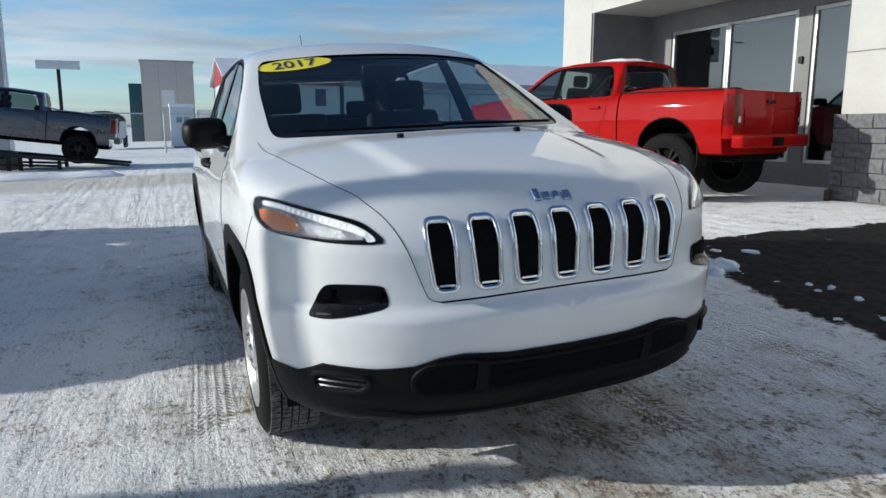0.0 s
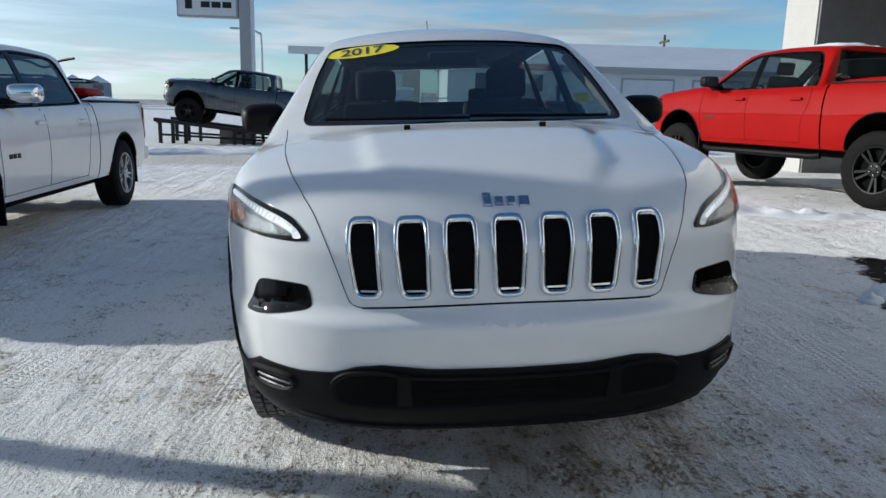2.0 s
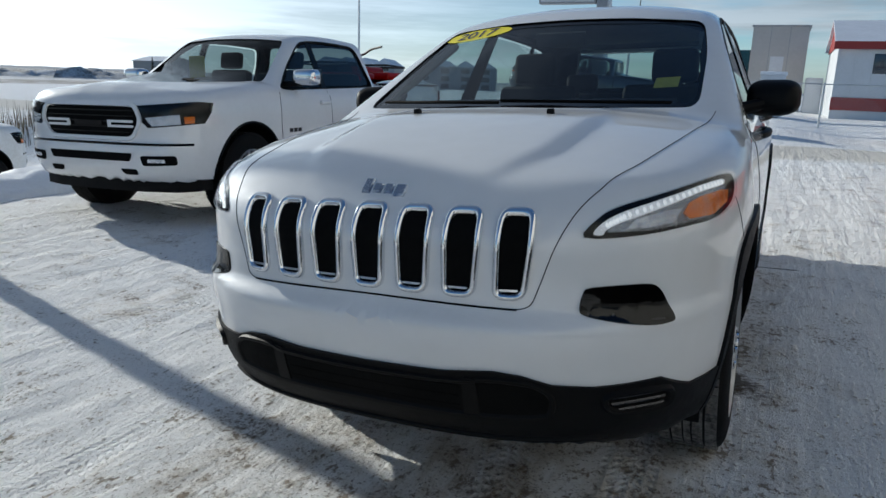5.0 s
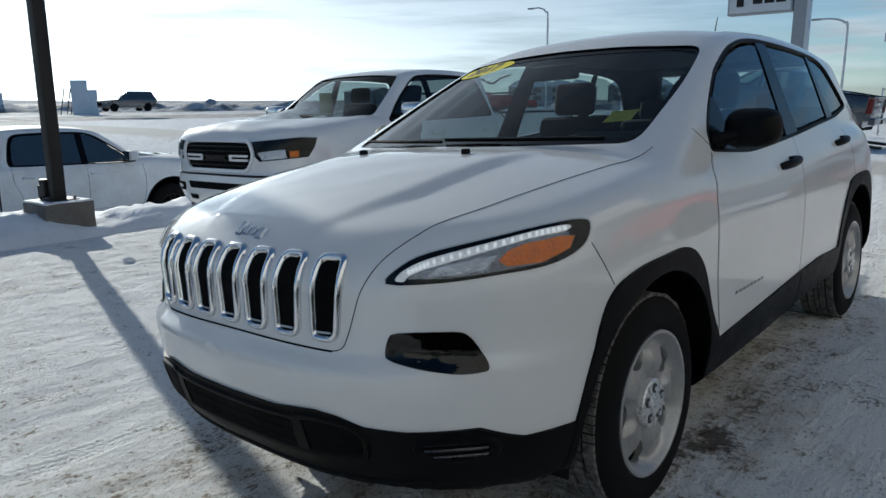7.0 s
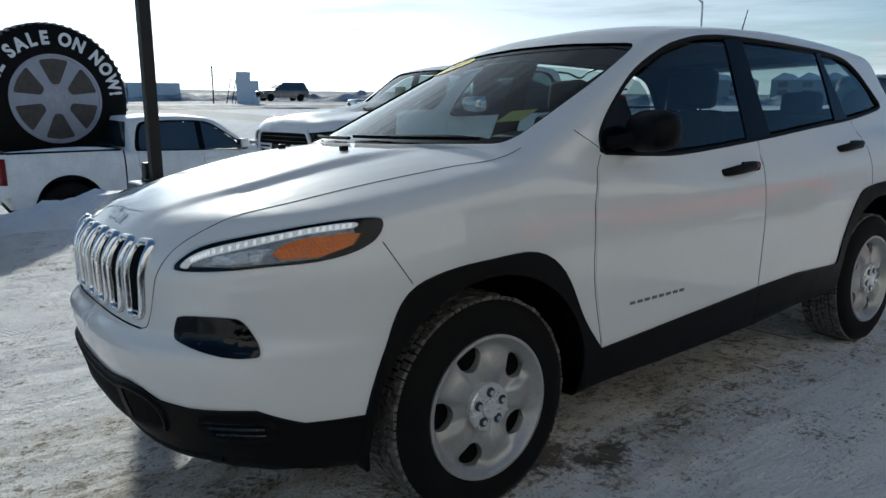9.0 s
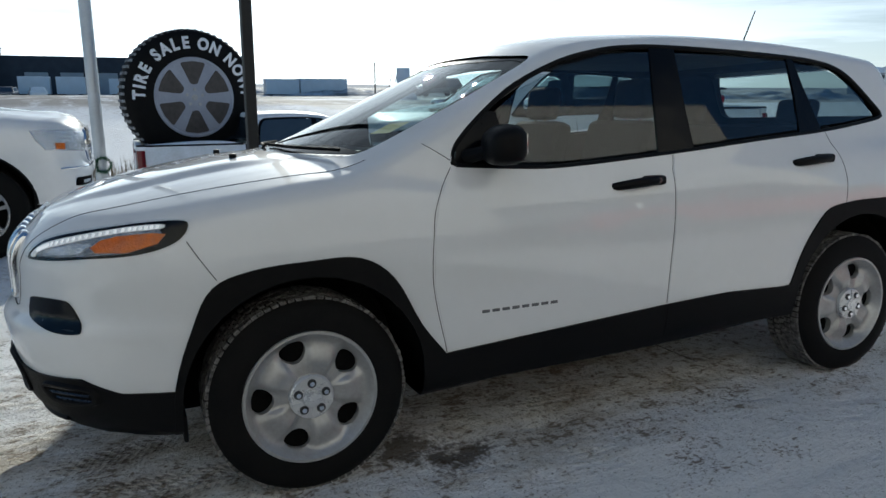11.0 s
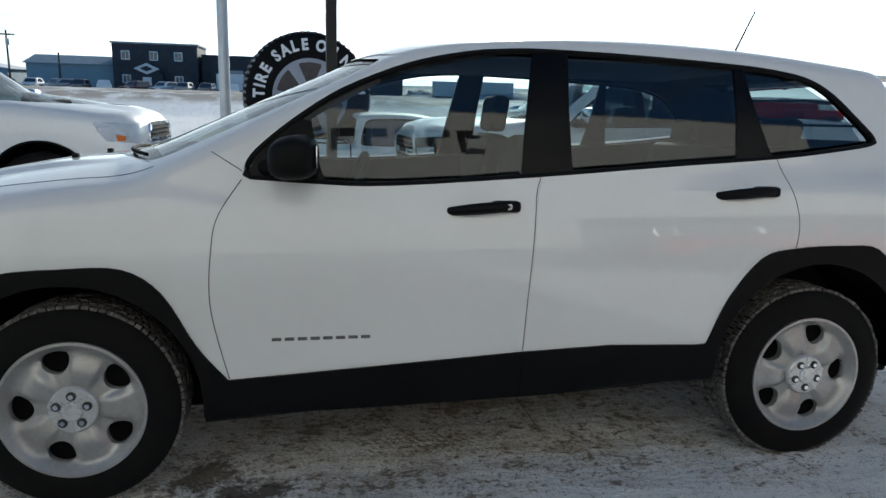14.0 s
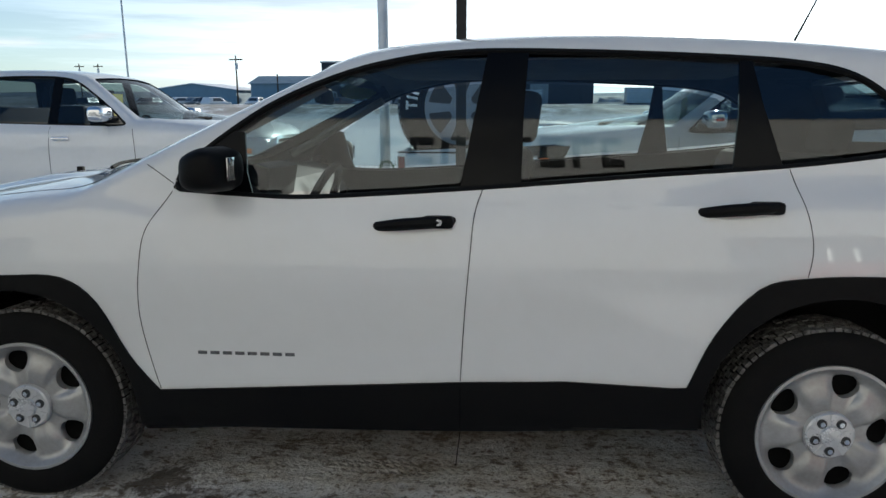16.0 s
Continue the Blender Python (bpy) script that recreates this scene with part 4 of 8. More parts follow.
HEADLAMP = [(0.552, -0.816, 0.857), (0.576, -0.782, 0.899), (0.623, -0.732, 0.926), (0.719, -0.625, 0.952), (0.797, -0.486, 0.973), (0.842, -0.379, 0.979), (0.858, -0.350, 0.965), (0.863, -0.378, 0.923), (0.852, -0.44, 0.894), (0.822, -0.528, 0.876), (0.76, -0.637, 0.868), (0.667, -0.743, 0.857)]
LAMP_ROW = [(0.572, -0.804, 0.866), (0.589, -0.78, 0.891), (0.635, -0.735, 0.914), (0.724, -0.631, 0.941), (0.794, -0.509, 0.962), (0.832, -0.424, 0.968), (0.831, -0.428, 0.955), (0.788, -0.532, 0.945), (0.713, -0.652, 0.919), (0.632, -0.745, 0.892), (0.598, -0.782, 0.874), (0.590, -0.790, 0.862)]
LAMP_LOW = [(0.600, -0.785, 0.868), (0.608, -0.775, 0.885), (0.640, -0.745, 0.900), (0.713, -0.660, 0.923), (0.788, -0.535, 0.947), (0.835, -0.43, 0.955), (0.846, -0.42, 0.93), (0.821, -0.526, 0.885), (0.772, -0.61, 0.878), (0.684, -0.72, 0.868)]
LAMP_AMBER = [(0.768, -0.598, 0.922), (0.790, -0.550, 0.934), (0.828, -0.450, 0.943), (0.846, -0.415, 0.940), (0.846, -0.44, 0.912), (0.821, -0.526, 0.887), (0.772, -0.612, 0.886), (0.758, -0.628, 0.900)]
FOGPANEL = [(0.562, -0.831, 0.715), (0.583, -0.819, 0.733), (0.693, -0.738, 0.735), (0.722, -0.708, 0.722), (0.745, -0.690, 0.68), (0.759, -0.679, 0.640), (0.745, -0.70, 0.632), (0.699, -0.751, 0.634), (0.611, -0.819, 0.652), (0.570, -0.842, 0.664), (0.560, -0.842, 0.68)]


def suv():
    car = empty("suv", pose(0.012, 0, 0, 0, -LEAN_CAR, 0), "white compact SUV with black plastic cladding parked on packed snow", "car")
    mesh_part("body", suv_shell_mesh(), car)
    f = suv_body

    def f_out(off):
        return lambda x, y, z: suv_body(x, y, z) - off

    # black lower cladding
    zl = [(0, 0.500), (0.22, 0.504), (0.30, 0.512), (0.36, 0.517), (0.43, 0.509), (0.50, 0.486), (0.60, 0.478), (0.74, 0.482), (0.775, 0.455), (0.80, 0.436), (1.2, 0.425)]
    outline = [(-x, z) for x, z in zl[::-1]] + zl[1:] + [(1.2, 0.0), (-1.2, 0.0)]
    arches = lambda: [prism(bmesh.new(), arch_poly(yc, 0.412, 0.370 if yc < 1 else 0.398), "X", s * 0.55, s * 1.3) for yc in (0.0, 2.7) for s in (-1, 1)]
    bumper = mesh_part("front_bumper_cladding", clipped(shell(f_out(0.007), 0.45, 2.9, 0.72, 128, 60, 44), M_BLACKPLASTIC, prism(bmesh.new(), outline, "Y", -1.3, -0.30), arches()), car, "matt black plastic bumper cladding")
    FF = spline([(-0.440, 0.20), (-0.430, 0.444), (-0.365, 0.646), (-0.300, 0.765), (-0.178, 0.812), (0.0, 0.826), (0.18, 0.822), (0.30, 0.740), (0.40, 0.56), (0.497, 0.436)], 4)
    RK = [(0.497, 0.436), (1.0, 0.466), (1.516, 0.496), (1.86, 0.509), (2.2, 0.497), (2.24, 0.50)]
    RF = spline([(2.24, 0.50), (2.317, 0.68), (2.44, 0.825), (2.584, 0.862), (2.8, 0.870), (2.94, 0.855), (3.03, 0.74), (3.083, 0.587), (3.12, 0.47)], 4)
    low = FF + RK[1:-1] + RF + [(3.9, 0.47), (3.9, 0.1), (-0.44, 0.1)]
    for s in (-1, 1):
        mesh_part("side_cladding", clipped(shell(f_out(0.010), 0.45, 2.9, 0.72, 128, 120, 30), M_BLACKPLASTIC, prism(bmesh.new(), low, "X", s * 0.35, s * 1.3), arches()), car, "matt black wheel arch and sill cladding")
    # doors
    FD = [(0.555, 1.098), (0.485, 0.993), (0.460, 0.891), (0.452, 0.689), (0.503, 0.446), (1.0, 0.476), (1.512, 0.506), (1.525, 0.714), (1.541, 0.916), (1.553, 1.041), (1.575, 1.108), (1.30, 1.090), (1.04, 1.076), (0.8, 1.080)]
    RD = [(1.522, 0.506), (1.86, 0.519), (2.2, 0.507), (2.245, 0.51), (2.325, 0.69), (2.445, 0.838), (2.575, 0.872), (2.590, 0.947), (2.578, 1.05), (2.54, 1.180), (2.10, 1.149), (1.585, 1.109), (1.563, 1.041), (1.551, 0.916), (1.535, 0.714)]
    for s in (-1, 1):
        for nm, poly in (("front_door", FD), ("rear_door", RD)):
            d = part(nm, patch(f, poly, "X", s, 0.0022, 0.010, 0.05), M_WHITE, car)
            ym, zm = (1.362, 1.013) if nm == "front_door" else (2.38, 1.066)
            hb = bmesh.new()
            xo = float(Wz(zm)) + 0.004
            pts = spline([(xo - 0.012, ym - 0.133, zm - 0.012), (xo + 0.018, ym - 0.105, zm - 0.009), (xo + 0.036, ym - 0.04, zm - 0.001), (xo + 0.036, ym + 0.05, zm + 0.006), (xo + 0.022, ym + 0.11, zm + 0.009), (xo - 0.012, ym + 0.133, zm + 0.009)], 4)
            tube(hb, [(s * (x - 0.018), y, z) for x, y, z in pts], [0.010 + 0.010 * math.sin(math.pi * (i + 0.4) / len(pts)) for i in range(len(pts))], 10)
            box(hb, min(s * (xo - 0.03), s * (xo + 0.022)), max(s * (xo - 0.03), s * (xo + 0.022)), ym + 0.030, ym + 0.132, zm - 0.014, zm + 0.026, 0.019, None, 4)
            hd = part("door_handle", hb, M_BLACKPLASTIC, d, "black plastic door handle")
            if nm == "front_door":
                lk = bmesh.new()
                cyl(lk, 0.012, 0.011, (s * (xo + 0.008), ym + 0.085, zm + 0.008), (s * (xo + 0.031), ym + 0.085, zm + 0.008), 16)
                part("lock", lk, M_CHROME, d)
                # name badge as a row of bars
                for k in range(8):
                    bd = bmesh.new()
                    y0 = 0.640 + k * 0.0425
                    x0 = float(Wz(0.575)) - 0.004
                    box(bd, min(s * x0, s * (x0 + 0.007)), max(s * x0, s * (x0 + 0.007)), y0, y0 + 0.033, 0.568, 0.581, 0.0025)
                    part("badge_bar", bd, M_GREYBADGE, d, "grey metal badge bar")
            cup = bmesh.new()
            lathe(cup, [(0, 0.001), (0.002, 0.03), (0.0005, 0.042)], 20)
            for v in cup.verts:
                v.co = Vector((s * (xo - 0.0035 + v.co.x * 0.5), ym - 0.005 + v.co.y * 1.3, zm - 0.016 + v.co.z * 0.7))
            part("handle_recess", cup, M_WHITE, d)
    # seams
    for s in (-1, 1):
        strip(f, [(0.552, 1.105), (0.480, 0.993), (0.456, 0.891), (0.448, 0.689), (0.500, 0.440)], "X", s, 0.0015, "door_seam", car, M_SEAM)
        strip(f, [(1.518, 0.50), (1.530, 0.714), (1.546, 0.916), (1.558, 1.041), (1.582, 1.118)], "X", s, 0.0015, "door_seam", car, M_SEAM)
        strip(f, [(2.583, 0.865), (2.596, 0.947), (2.584, 1.05), (2.546, 1.188)], "X", s, 0.0015, "door_seam", car, M_SEAM)
        strip(f, [(0.455, 1.192), (0.50, 1.165), (0.555, 1.13)], "X", s, 0.0015, "fender_seam", car, M_SEAM)
        strip(f, [(-0.362, 0.915), (-0.33, 0.86), (-0.285, 0.79)], "X", s, 0.0015, "bumper_seam", car, M_SEAM)
        strip(f, [(s * 0.752, 0.262), (s * 0.735, 0.10), (s * 0.712, -0.10), (s * 0.680, -0.30), (s * 0.632, -0.52), (s * 0.592, -0.66), (s * 0.572, -0.72)], "Z", 1, 0.0015, "hood_seam", car, M_SEAM)
        strip(f, [(s * 0.575, 0.968), (s * 0.536, 0.920), (s * 0.495, 0.832), (s * 0.458, 0.724), (s * 0.440, 0.685), (s * 0.405, 0.673)], "Y", -1, 0.0015, "hood_seam", car, M_SEAM)
    strip(f, [(-0.41, 0.6735), (-0.2, 0.678), (0, 0.680), (0.2, 0.678), (0.41, 0.6735)], "Y", -1, 0.0030, "hood_seam", car)
    for s in (-1, 1):
        strip(f_out(0.010), [(1.516, 0.30), (1.517, 0.40), (1.518, 0.485)], "X", s, 0.0014, "sill_seam", car)
    # grille
    for k in range(-3, 4):
        cx = 0.1335 * k
        sh = -0.012 * k / 3 * (1 if k else 0)
        tw = 0.050 if abs(k) < 3 else 0.047
        poly = rounded([(cx - tw + 0.003 + sh * 0.2, 0.920), (cx + tw - 0.003 + sh * 0.2, 0.920), (cx + tw + 0.001, 0.850), (cx + tw - 0.006 + sh, 0.698), (cx - tw + 0.006 + sh, 0.698), (cx - tw - 0.001, 0.850)], 0.032, 6)
        g = part("grille_slot", ring_on(f, poly, [-0.002, -0.001, 0.003, 0.008, 0.0125, 0.0165, 0.0175], [-0.004, 0.008, 0.014, 0.0165, 0.014, 0.007, -0.004]), M_CHROME, car, "chrome framed grille slot", sharp=60)
        inner = [((x - cx) * 0.72 + cx, (z - 0.809) * 0.865 + 0.809) for x, z in poly]
        part("mesh_insert", patch(f, inner, "Y", -1, 0.003, 0.0, 0.02), M_DEEP, g)
        lip = rounded([(cx - tw + 0.023 + sh, 0.7255), (cx + tw - 0.023 + sh, 0.7255), (cx + tw - 0.026 + sh, 0.7195), (cx - tw + 0.026 + sh, 0.7195)], 0.004, 2)
        part("chrome_lip", patch(f, lip, "Y", -1, 0.008, 0.006, 0.02), M_CHROME, g)
    # lower air intake
    intake = spline([(-0.511, 0.455), (-0.47, 0.492), (-0.40, 0.503), (-0.33, 0.502), (-0.27, 0.490), (0, 0.484), (0.27, 0.490), (0.33, 0.502), (0.40, 0.503), (0.47, 0.492), (0.511, 0.455), (0.505, 0.40), (0.46, 0.380), (0.25, 0.372), (0, 0.372), (-0.25, 0.372), (-0.46, 0.380), (-0.505, 0.40)], 3, True)
    fo = f_out(0.007)
    it = part("lower_grille", patch(fo, intake, "Y", -1, 0.002, 0.0, 0.03), M_DEEP, car, "black lower air intake")
    part("intake_frame", ring_on(fo, intake, [0.0, 0.004, 0.012, 0.022], [0.0, 0.009, 0.008, -0.002]), M_BLACKPLASTIC, it)
    for x in (-0.30, 0.30):
        part("intake_bar", patch(fo, rounded([(x - 0.018, 0.495), (x + 0.018, 0.495), (x + 0.022, 0.375), (x - 0.022, 0.375)], 0.01), "Y", -1, 0.006, 0.01, 0.03), M_BLACKPLASTIC, it)
    for z in (0.405, 0.435, 0.465):
        part("intake_slat", patch(fo, [(-0.27, z - 0.004), (0.27, z - 0.004), (0.27, z + 0.004), (-0.27, z + 0.004)], "Y", -1, 0.003, 0.004, 0.04), M_DEEP, it)
    chin = [(-0.62, 0.318), (-0.4, 0.305), (0, 0.298), (0.4, 0.305), (0.62, 0.318)]
    strip(fo, chin, "Y", -1, 0.010, "chin_lip", car, M_BLACKPLASTIC)
    # lamps
    for s in (-1, 1):
        flip = lambda pts: [(s * x, y, z) for x, y, z in pts]
        way = (-s * 0.60, 0.80, 0.0)
        hl = part("headlight", patch_dir(f, spline(flip(HEADLAMP), 3, True), way, 0.002, 0.0, 0.02), M_GLOSSBLACK, car, "slim headlight with black surround")
        part("lamp_row", patch_dir(f, spline(flip(LAMP_ROW), 3, True), way, 0.0050, 0.004, 0.012), M_DAYLAMP, hl, "bright row of daytime lamps")
        part("reflector", patch_dir(f, flip(LAMP_LOW), way, 0.0045, 0.004, 0.012), M_DARKREFLECT, hl)
        part("projector", patch_dir(f, flip([(0.640, -0.752, 0.874), (0.655, -0.735, 0.893), (0.715, -0.663, 0.910), (0.748, -0.615, 0.913), (0.735, -0.655, 0.882), (0.690, -0.715, 0.874)]), way, 0.0062, 0.003, 0.012), M_REFLECT, hl)
        part("indicator", patch_dir(f, flip(LAMP_AMBER), way, 0.0065, 0.005, 0.012), M_AMBER, hl, "amber turn indicator")
        top_edge, low_edge = LAMP_ROW[1:6], LAMP_ROW[10:5:-1]
        for k in range(24):
            u = (k + 0.5) / 24 * 4
            i = min(int(u), 3)
            p = [sum(e[i][c] * (1 - u + i) + e[i + 1][c] * (u - i) for e in (top_edge, low_edge)) / 2 for c in range(3)]
            cell = patch_dir(f, flip([(p[0] + 0.0042 * math.cos(g) * 0.6, p[1] + 0.0042 * math.cos(g) * 0.8, p[2] + 0.0052 * math.sin(g)) for g in np.linspace(0, 2 * math.pi, 8, endpoint=False)]), way, 0.0075, 0.003, 0.02)
            part("led", cell, M_LED, hl)
        lens = part("lens", patch_dir(f, spline(flip(HEADLAMP), 3, True), way, 0.010, 0.010, 0.02), M_LENS, hl, "clear lens")
        lens.visible_shadow = False
        fg = part("fog_lamp_panel", patch_dir(f, spline(flip(FOGPANEL), 3, True), way, 0.001, 0.0, 0.02), M_DEEP, car, "smoked lamp panel")
        sm = part("smoked_lens", patch_dir(f, spline(flip(FOGPANEL), 3, True), way, 0.006, 0.006, 0.02), M_SMOKE, fg)
        sm.visible_shadow = False
        # fog lamp bezel in the bumper
        bz = [(s * x, z) for x, z in [(0.765, 0.452), (0.70, 0.465), (0.635, 0.462), (0.612, 0.44), (0.625, 0.405), (0.66, 0.388), (0.72, 0.385), (0.765, 0.40)]]
        bz = spline(bz, 3, True)
        b2 = part("bumper_vent", ring_on(fo, bz, [0.0, 0.006, 0.014, 0.022], [0.0, 0.012, 0.010, -0.006]), M_BLACKPLASTIC, car, "black vent with slats in the bumper")
        part("vent_insert", patch(fo, [(x * 0.94 + s * 0.042, (z - 0.425) * 0.8 + 0.425) for x, z in bz], "Y", -1, 0.001, 0.0, 0.02), M_DEEP, b2)
        for z in (0.405, 0.425, 0.445):
            ends = [(s * 0.635, z), (s * 0.69, z + 0.002), (s * 0.75, z)]
            part("slat", ribbon(fo, ends, "Y", -1, 0.005), M_SHINE, b2)
    # glass
    gf = f_out(-0.008)
    FG = [(0.665, 1.118), (0.85, 1.112), (1.04, 1.109), (1.30, 1.122), (1.508, 1.138), (1.545, 1.30), (1.595, 1.548), (1.48, 1.545), (1.33, 1.528), (1.12, 1.478), (0.90, 1.386), (0.75, 1.283)]
    RG = [(1.700, 1.152), (2.05, 1.180), (2.372, 1.205), (2.402, 1.36), (2.420, 1.522), (2.04, 1.541), (1.725, 1.549), (1.71, 1.36)]
    QG = [(2.525, 1.216), (2.76, 1.238), (2.955, 1.262), (2.91, 1.34), (2.83, 1.415), (2.73, 1.472), (2.60, 1.504), (2.455, 1.518), (2.475, 1.40)]
    for s in (-1, 1):
        for nm, poly, gm in (("front_window", FG, M_SIDEGLASS), ("rear_window", RG, M_TINT), ("quarter_window", QG, M_QUARTER)):
            w = part(nm, patch(gf, poly, "X", s, 0.0, 0.0, 0.06), gm, car)
            w.visible_shadow = False
        # black pillars and window frame
        for poly in ([(1.505, 1.10), (1.705, 1.125), (1.712, 1.36), (1.728, 1.572), (1.592, 1.575), (1.545, 1.33)], [(2.368, 1.17), (2.53, 1.185), (2.478, 1.40), (2.452, 1.548), (2.415, 1.552), (2.40, 1.36)], [(0.56, 1.09), (0.83, 1.085), (0.80, 1.17), (0.78, 1.30), (0.72, 1.31), (0.60, 1.20)]):
            part("window_pillar", patch(f, poly, "X", s, -0.003, 0.012, 0.06), M_GLOSSBLACK, car, "black window pillar")
        part("window_frame", ribbon(gf, list(DLO[::4]) + [DLO[0]], "X", s, 0.012, 4), M_BLACKPLASTIC, car, "black window surround")
    ws = part("windscreen", patch(gf, spline(WINDSHIELD, 2, True), "Y", -1, 0.0, 0.0, 0.08), M_GLASS, car)
    ws.visible_shadow = False
    edge = spline(WINDSHIELD, 3, True)
    part("windscreen_band", ring_on(f_out(-0.006), edge, [-0.012, 0.03], [0.0, 0.0]), M_GLOSSBLACK, car, "black painted edge of the windscreen")
    rw = part("tailgate_window", patch(gf, rounded(REARGLASS, 0.05), "Y", 1, 0.0, 0.0, 0.08), M_TINT, car)
    rw.visible_shadow = False
    # sticker with the year
    st = []
    for a in np.linspace(0, 2 * math.pi, 40, endpoint=False):
        u, v = 0.188 * math.cos(a), 0.031 * math.sin(a)
        st.append((-0.452 + u, 1.507 + v + 0.10 * u))
    sk = part("year_sticker", patch(f, st, "Y", -1, -0.005, 0.0, 0.03), M_YELLOW, car, "yellow oval sticker with the year")
    tb = text_mesh("2017", 0.075, 0.0012)
    q = [(-0.452 + v.co.x * 1.45, 1.506 + v.co.y * 0.72 + 0.145 * v.co.x + 0.0 * v.co.y) for v in tb.verts]
    for v, p in zip(tb.verts, on_front(f, q, -0.003)):
        v.co = p
    part("year", tb, M_NAVY, sk, "navy year numerals", smooth=False)
    yl = part("price_sticker", patch(f, [(0.515, 1.238), (0.60, 1.243), (0.598, 1.283), (0.513, 1.278)], "Y", -1, -0.016, 0.0, 0.05), M_DULLYELLOW, car, "small yellow sticker")
    # nose badge as plain raised bars
    for x0, x1, z0, z1 in ((-0.062, -0.036, 0.940, 0.974), (-0.028, -0.002, 0.942, 0.964), (0.006, 0.032, 0.942, 0.964), (0.040, 0.072, 0.936, 0.964)):
        bg = bmesh.new()
        lo = on_front(f, [(x0, z0), (x1, z0), (x1, z1), (x0, z1)], 0.0)
        hi = on_front(f, [(x0 + 0.003, z0 + 0.003), (x1 - 0.003, z0 + 0.003), (x1 - 0.003, z1 - 0.003), (x0 + 0.003, z1 - 0.003)], 0.008)
        a, b = [bg.verts.new(p) for p in lo], [bg.verts.new(p) for p in hi]
        bg.faces.new(b)
        for i in range(4):
            bg.faces.new((a[i], a[(i + 1) % 4], b[(i + 1) % 4], b[i]))
        bmesh.ops.recalc_face_normals(bg, faces=bg.faces)
        part("badge_bar", bg, M_BADGE, car, "blue chrome badge bar", smooth=False)
    # mirrors
    for s in (-1, 1):
        mb = bmesh.new()
        box(mb, -0.10, 0.10, -0.105, 0.042, -0.078, 0.072, 0.062, None, 8)
        for v in mb.verts:
            k = 1 - 0.16 * max(0, v.co.x / 0.1) - 0.10 * max(0, -v.co.x / 0.1)
            e = max(0, -v.co.y - 0.02) / 0.105
            v.co.z = v.co.z * k * (1 - 0.30 * e * e) - 0.012 * e
            v.co.x = v.co.x * (1 - 0.28 * e * e) - 0.015 * e
            v.co.y -= 0.02 * (v.co.x / 0.1)
            v.co.x *= s
            v.co += Vector((s * 0.932, 0.752, 1.186))
        if s < 0:
            bmesh.ops.reverse_faces(mb, faces=mb.faces)
        mr = part("door_mirror", mb, M_BLACKPLASTIC, car, "black plastic door mirror", sharp=60)
        ab = bmesh.new()
        tube(ab, [(s * 0.80, 0.62, 1.135), (s * 0.86, 0.655, 1.15), (s * 0.92, 0.69, 1.165)], [0.03, 0.026, 0.024], 10)
        part("mirror_arm", ab, M_BLACKPLASTIC, mr)
        gb = boxm(-0.055, 0.055, 0, 0.004, -0.036, 0.036, 0.0015, pose(s * 0.920, 0.792, 1.186))
        part("mirror_glass", gb, M_CHROME, mr)
    # unseen tray, added to stop sunlight passing under the nose
    part("undertray", boxm(-0.50, 0.50, -0.70, 0.30, 0.285, 0.34, 0.02), M_DEEP, car)
    part("underbody", boxm(-0.66, 0.66, 0.28, 3.3, 0.25, 0.34, 0.02), M_DEEP, car)
    for s in (-1, 1):
        part("wheel_flap", boxm(min(s * 0.70, s * 0.82), max(s * 0.70, s * 0.82), -0.415, -0.400, 0.24, 0.33, 0.006), M_BLACKPLASTIC, car)
    # wipers, washer jets, aerial
    for a, b in (((0.60, 0.30, 1.158), (0.0, 0.10, 1.168)), ((0.0, 0.085, 1.162), (-0.58, 0.27, 1.166))):
        wb = bmesh.new()
        mid = [(a[i] + b[i]) / 2 for i in range(3)]
        p = [a, (mid[0], mid[1] - 0.03, mid[2] + 0.0), b]
        p = on_front(f, [(q[0], q[2]) for q in p], 0.014)
        tube(wb, spline([tuple(v) for v in p], 6), 0.007, 6)
        part("wiper", wb, M_DEEP, car)
    for x in (-0.255, 0.255):
        jb = bmesh.new()
        box(jb, x - 0.012, x + 0.012, -0.135, -0.108, 1.110, 1.156, 0.006)
        part("washer_jet", jb, M_BLACKPLASTIC, car)
    an = bmesh.new()
    tube(an, [(-0.02, 2.81, 1.60), (-0.02, 2.835, 1.66), (-0.02, 2.935, 1.875)], [0.012, 0.005, 0.003], 6)
    part("aerial", an, M_STEEL, car)
    # tail
    for s in (-1, 1):
        tl = spline([(3.22, 1.205), (3.40, 1.19), (3.52, 1.15), (3.52, 1.07), (3.42, 1.05), (3.30, 1.08)], 3, True)
        part("tail_light", patch(f, tl, "X", s, 0.004, 0.01, 0.04), M_REDLENS, car, "red tail light")
    part("spoiler", boxm(-0.50, 0.50, 3.12, 3.27, 1.520, 1.548, 0.012), M_WHITE, car)
    # wheels: the tyres stand on the snow
    wheel_set(car, [(0.775, 0, 0.348), (0.785, 2.70, 0.348), (-0.775, 0, 0.348), (-0.785, 2.70, 0.348)], 0.348, 0.225, 0.237, "steel", M_SILVER, 5, M_SNOWYTREAD, "silver steel wheel with five oval holes and black tyre")
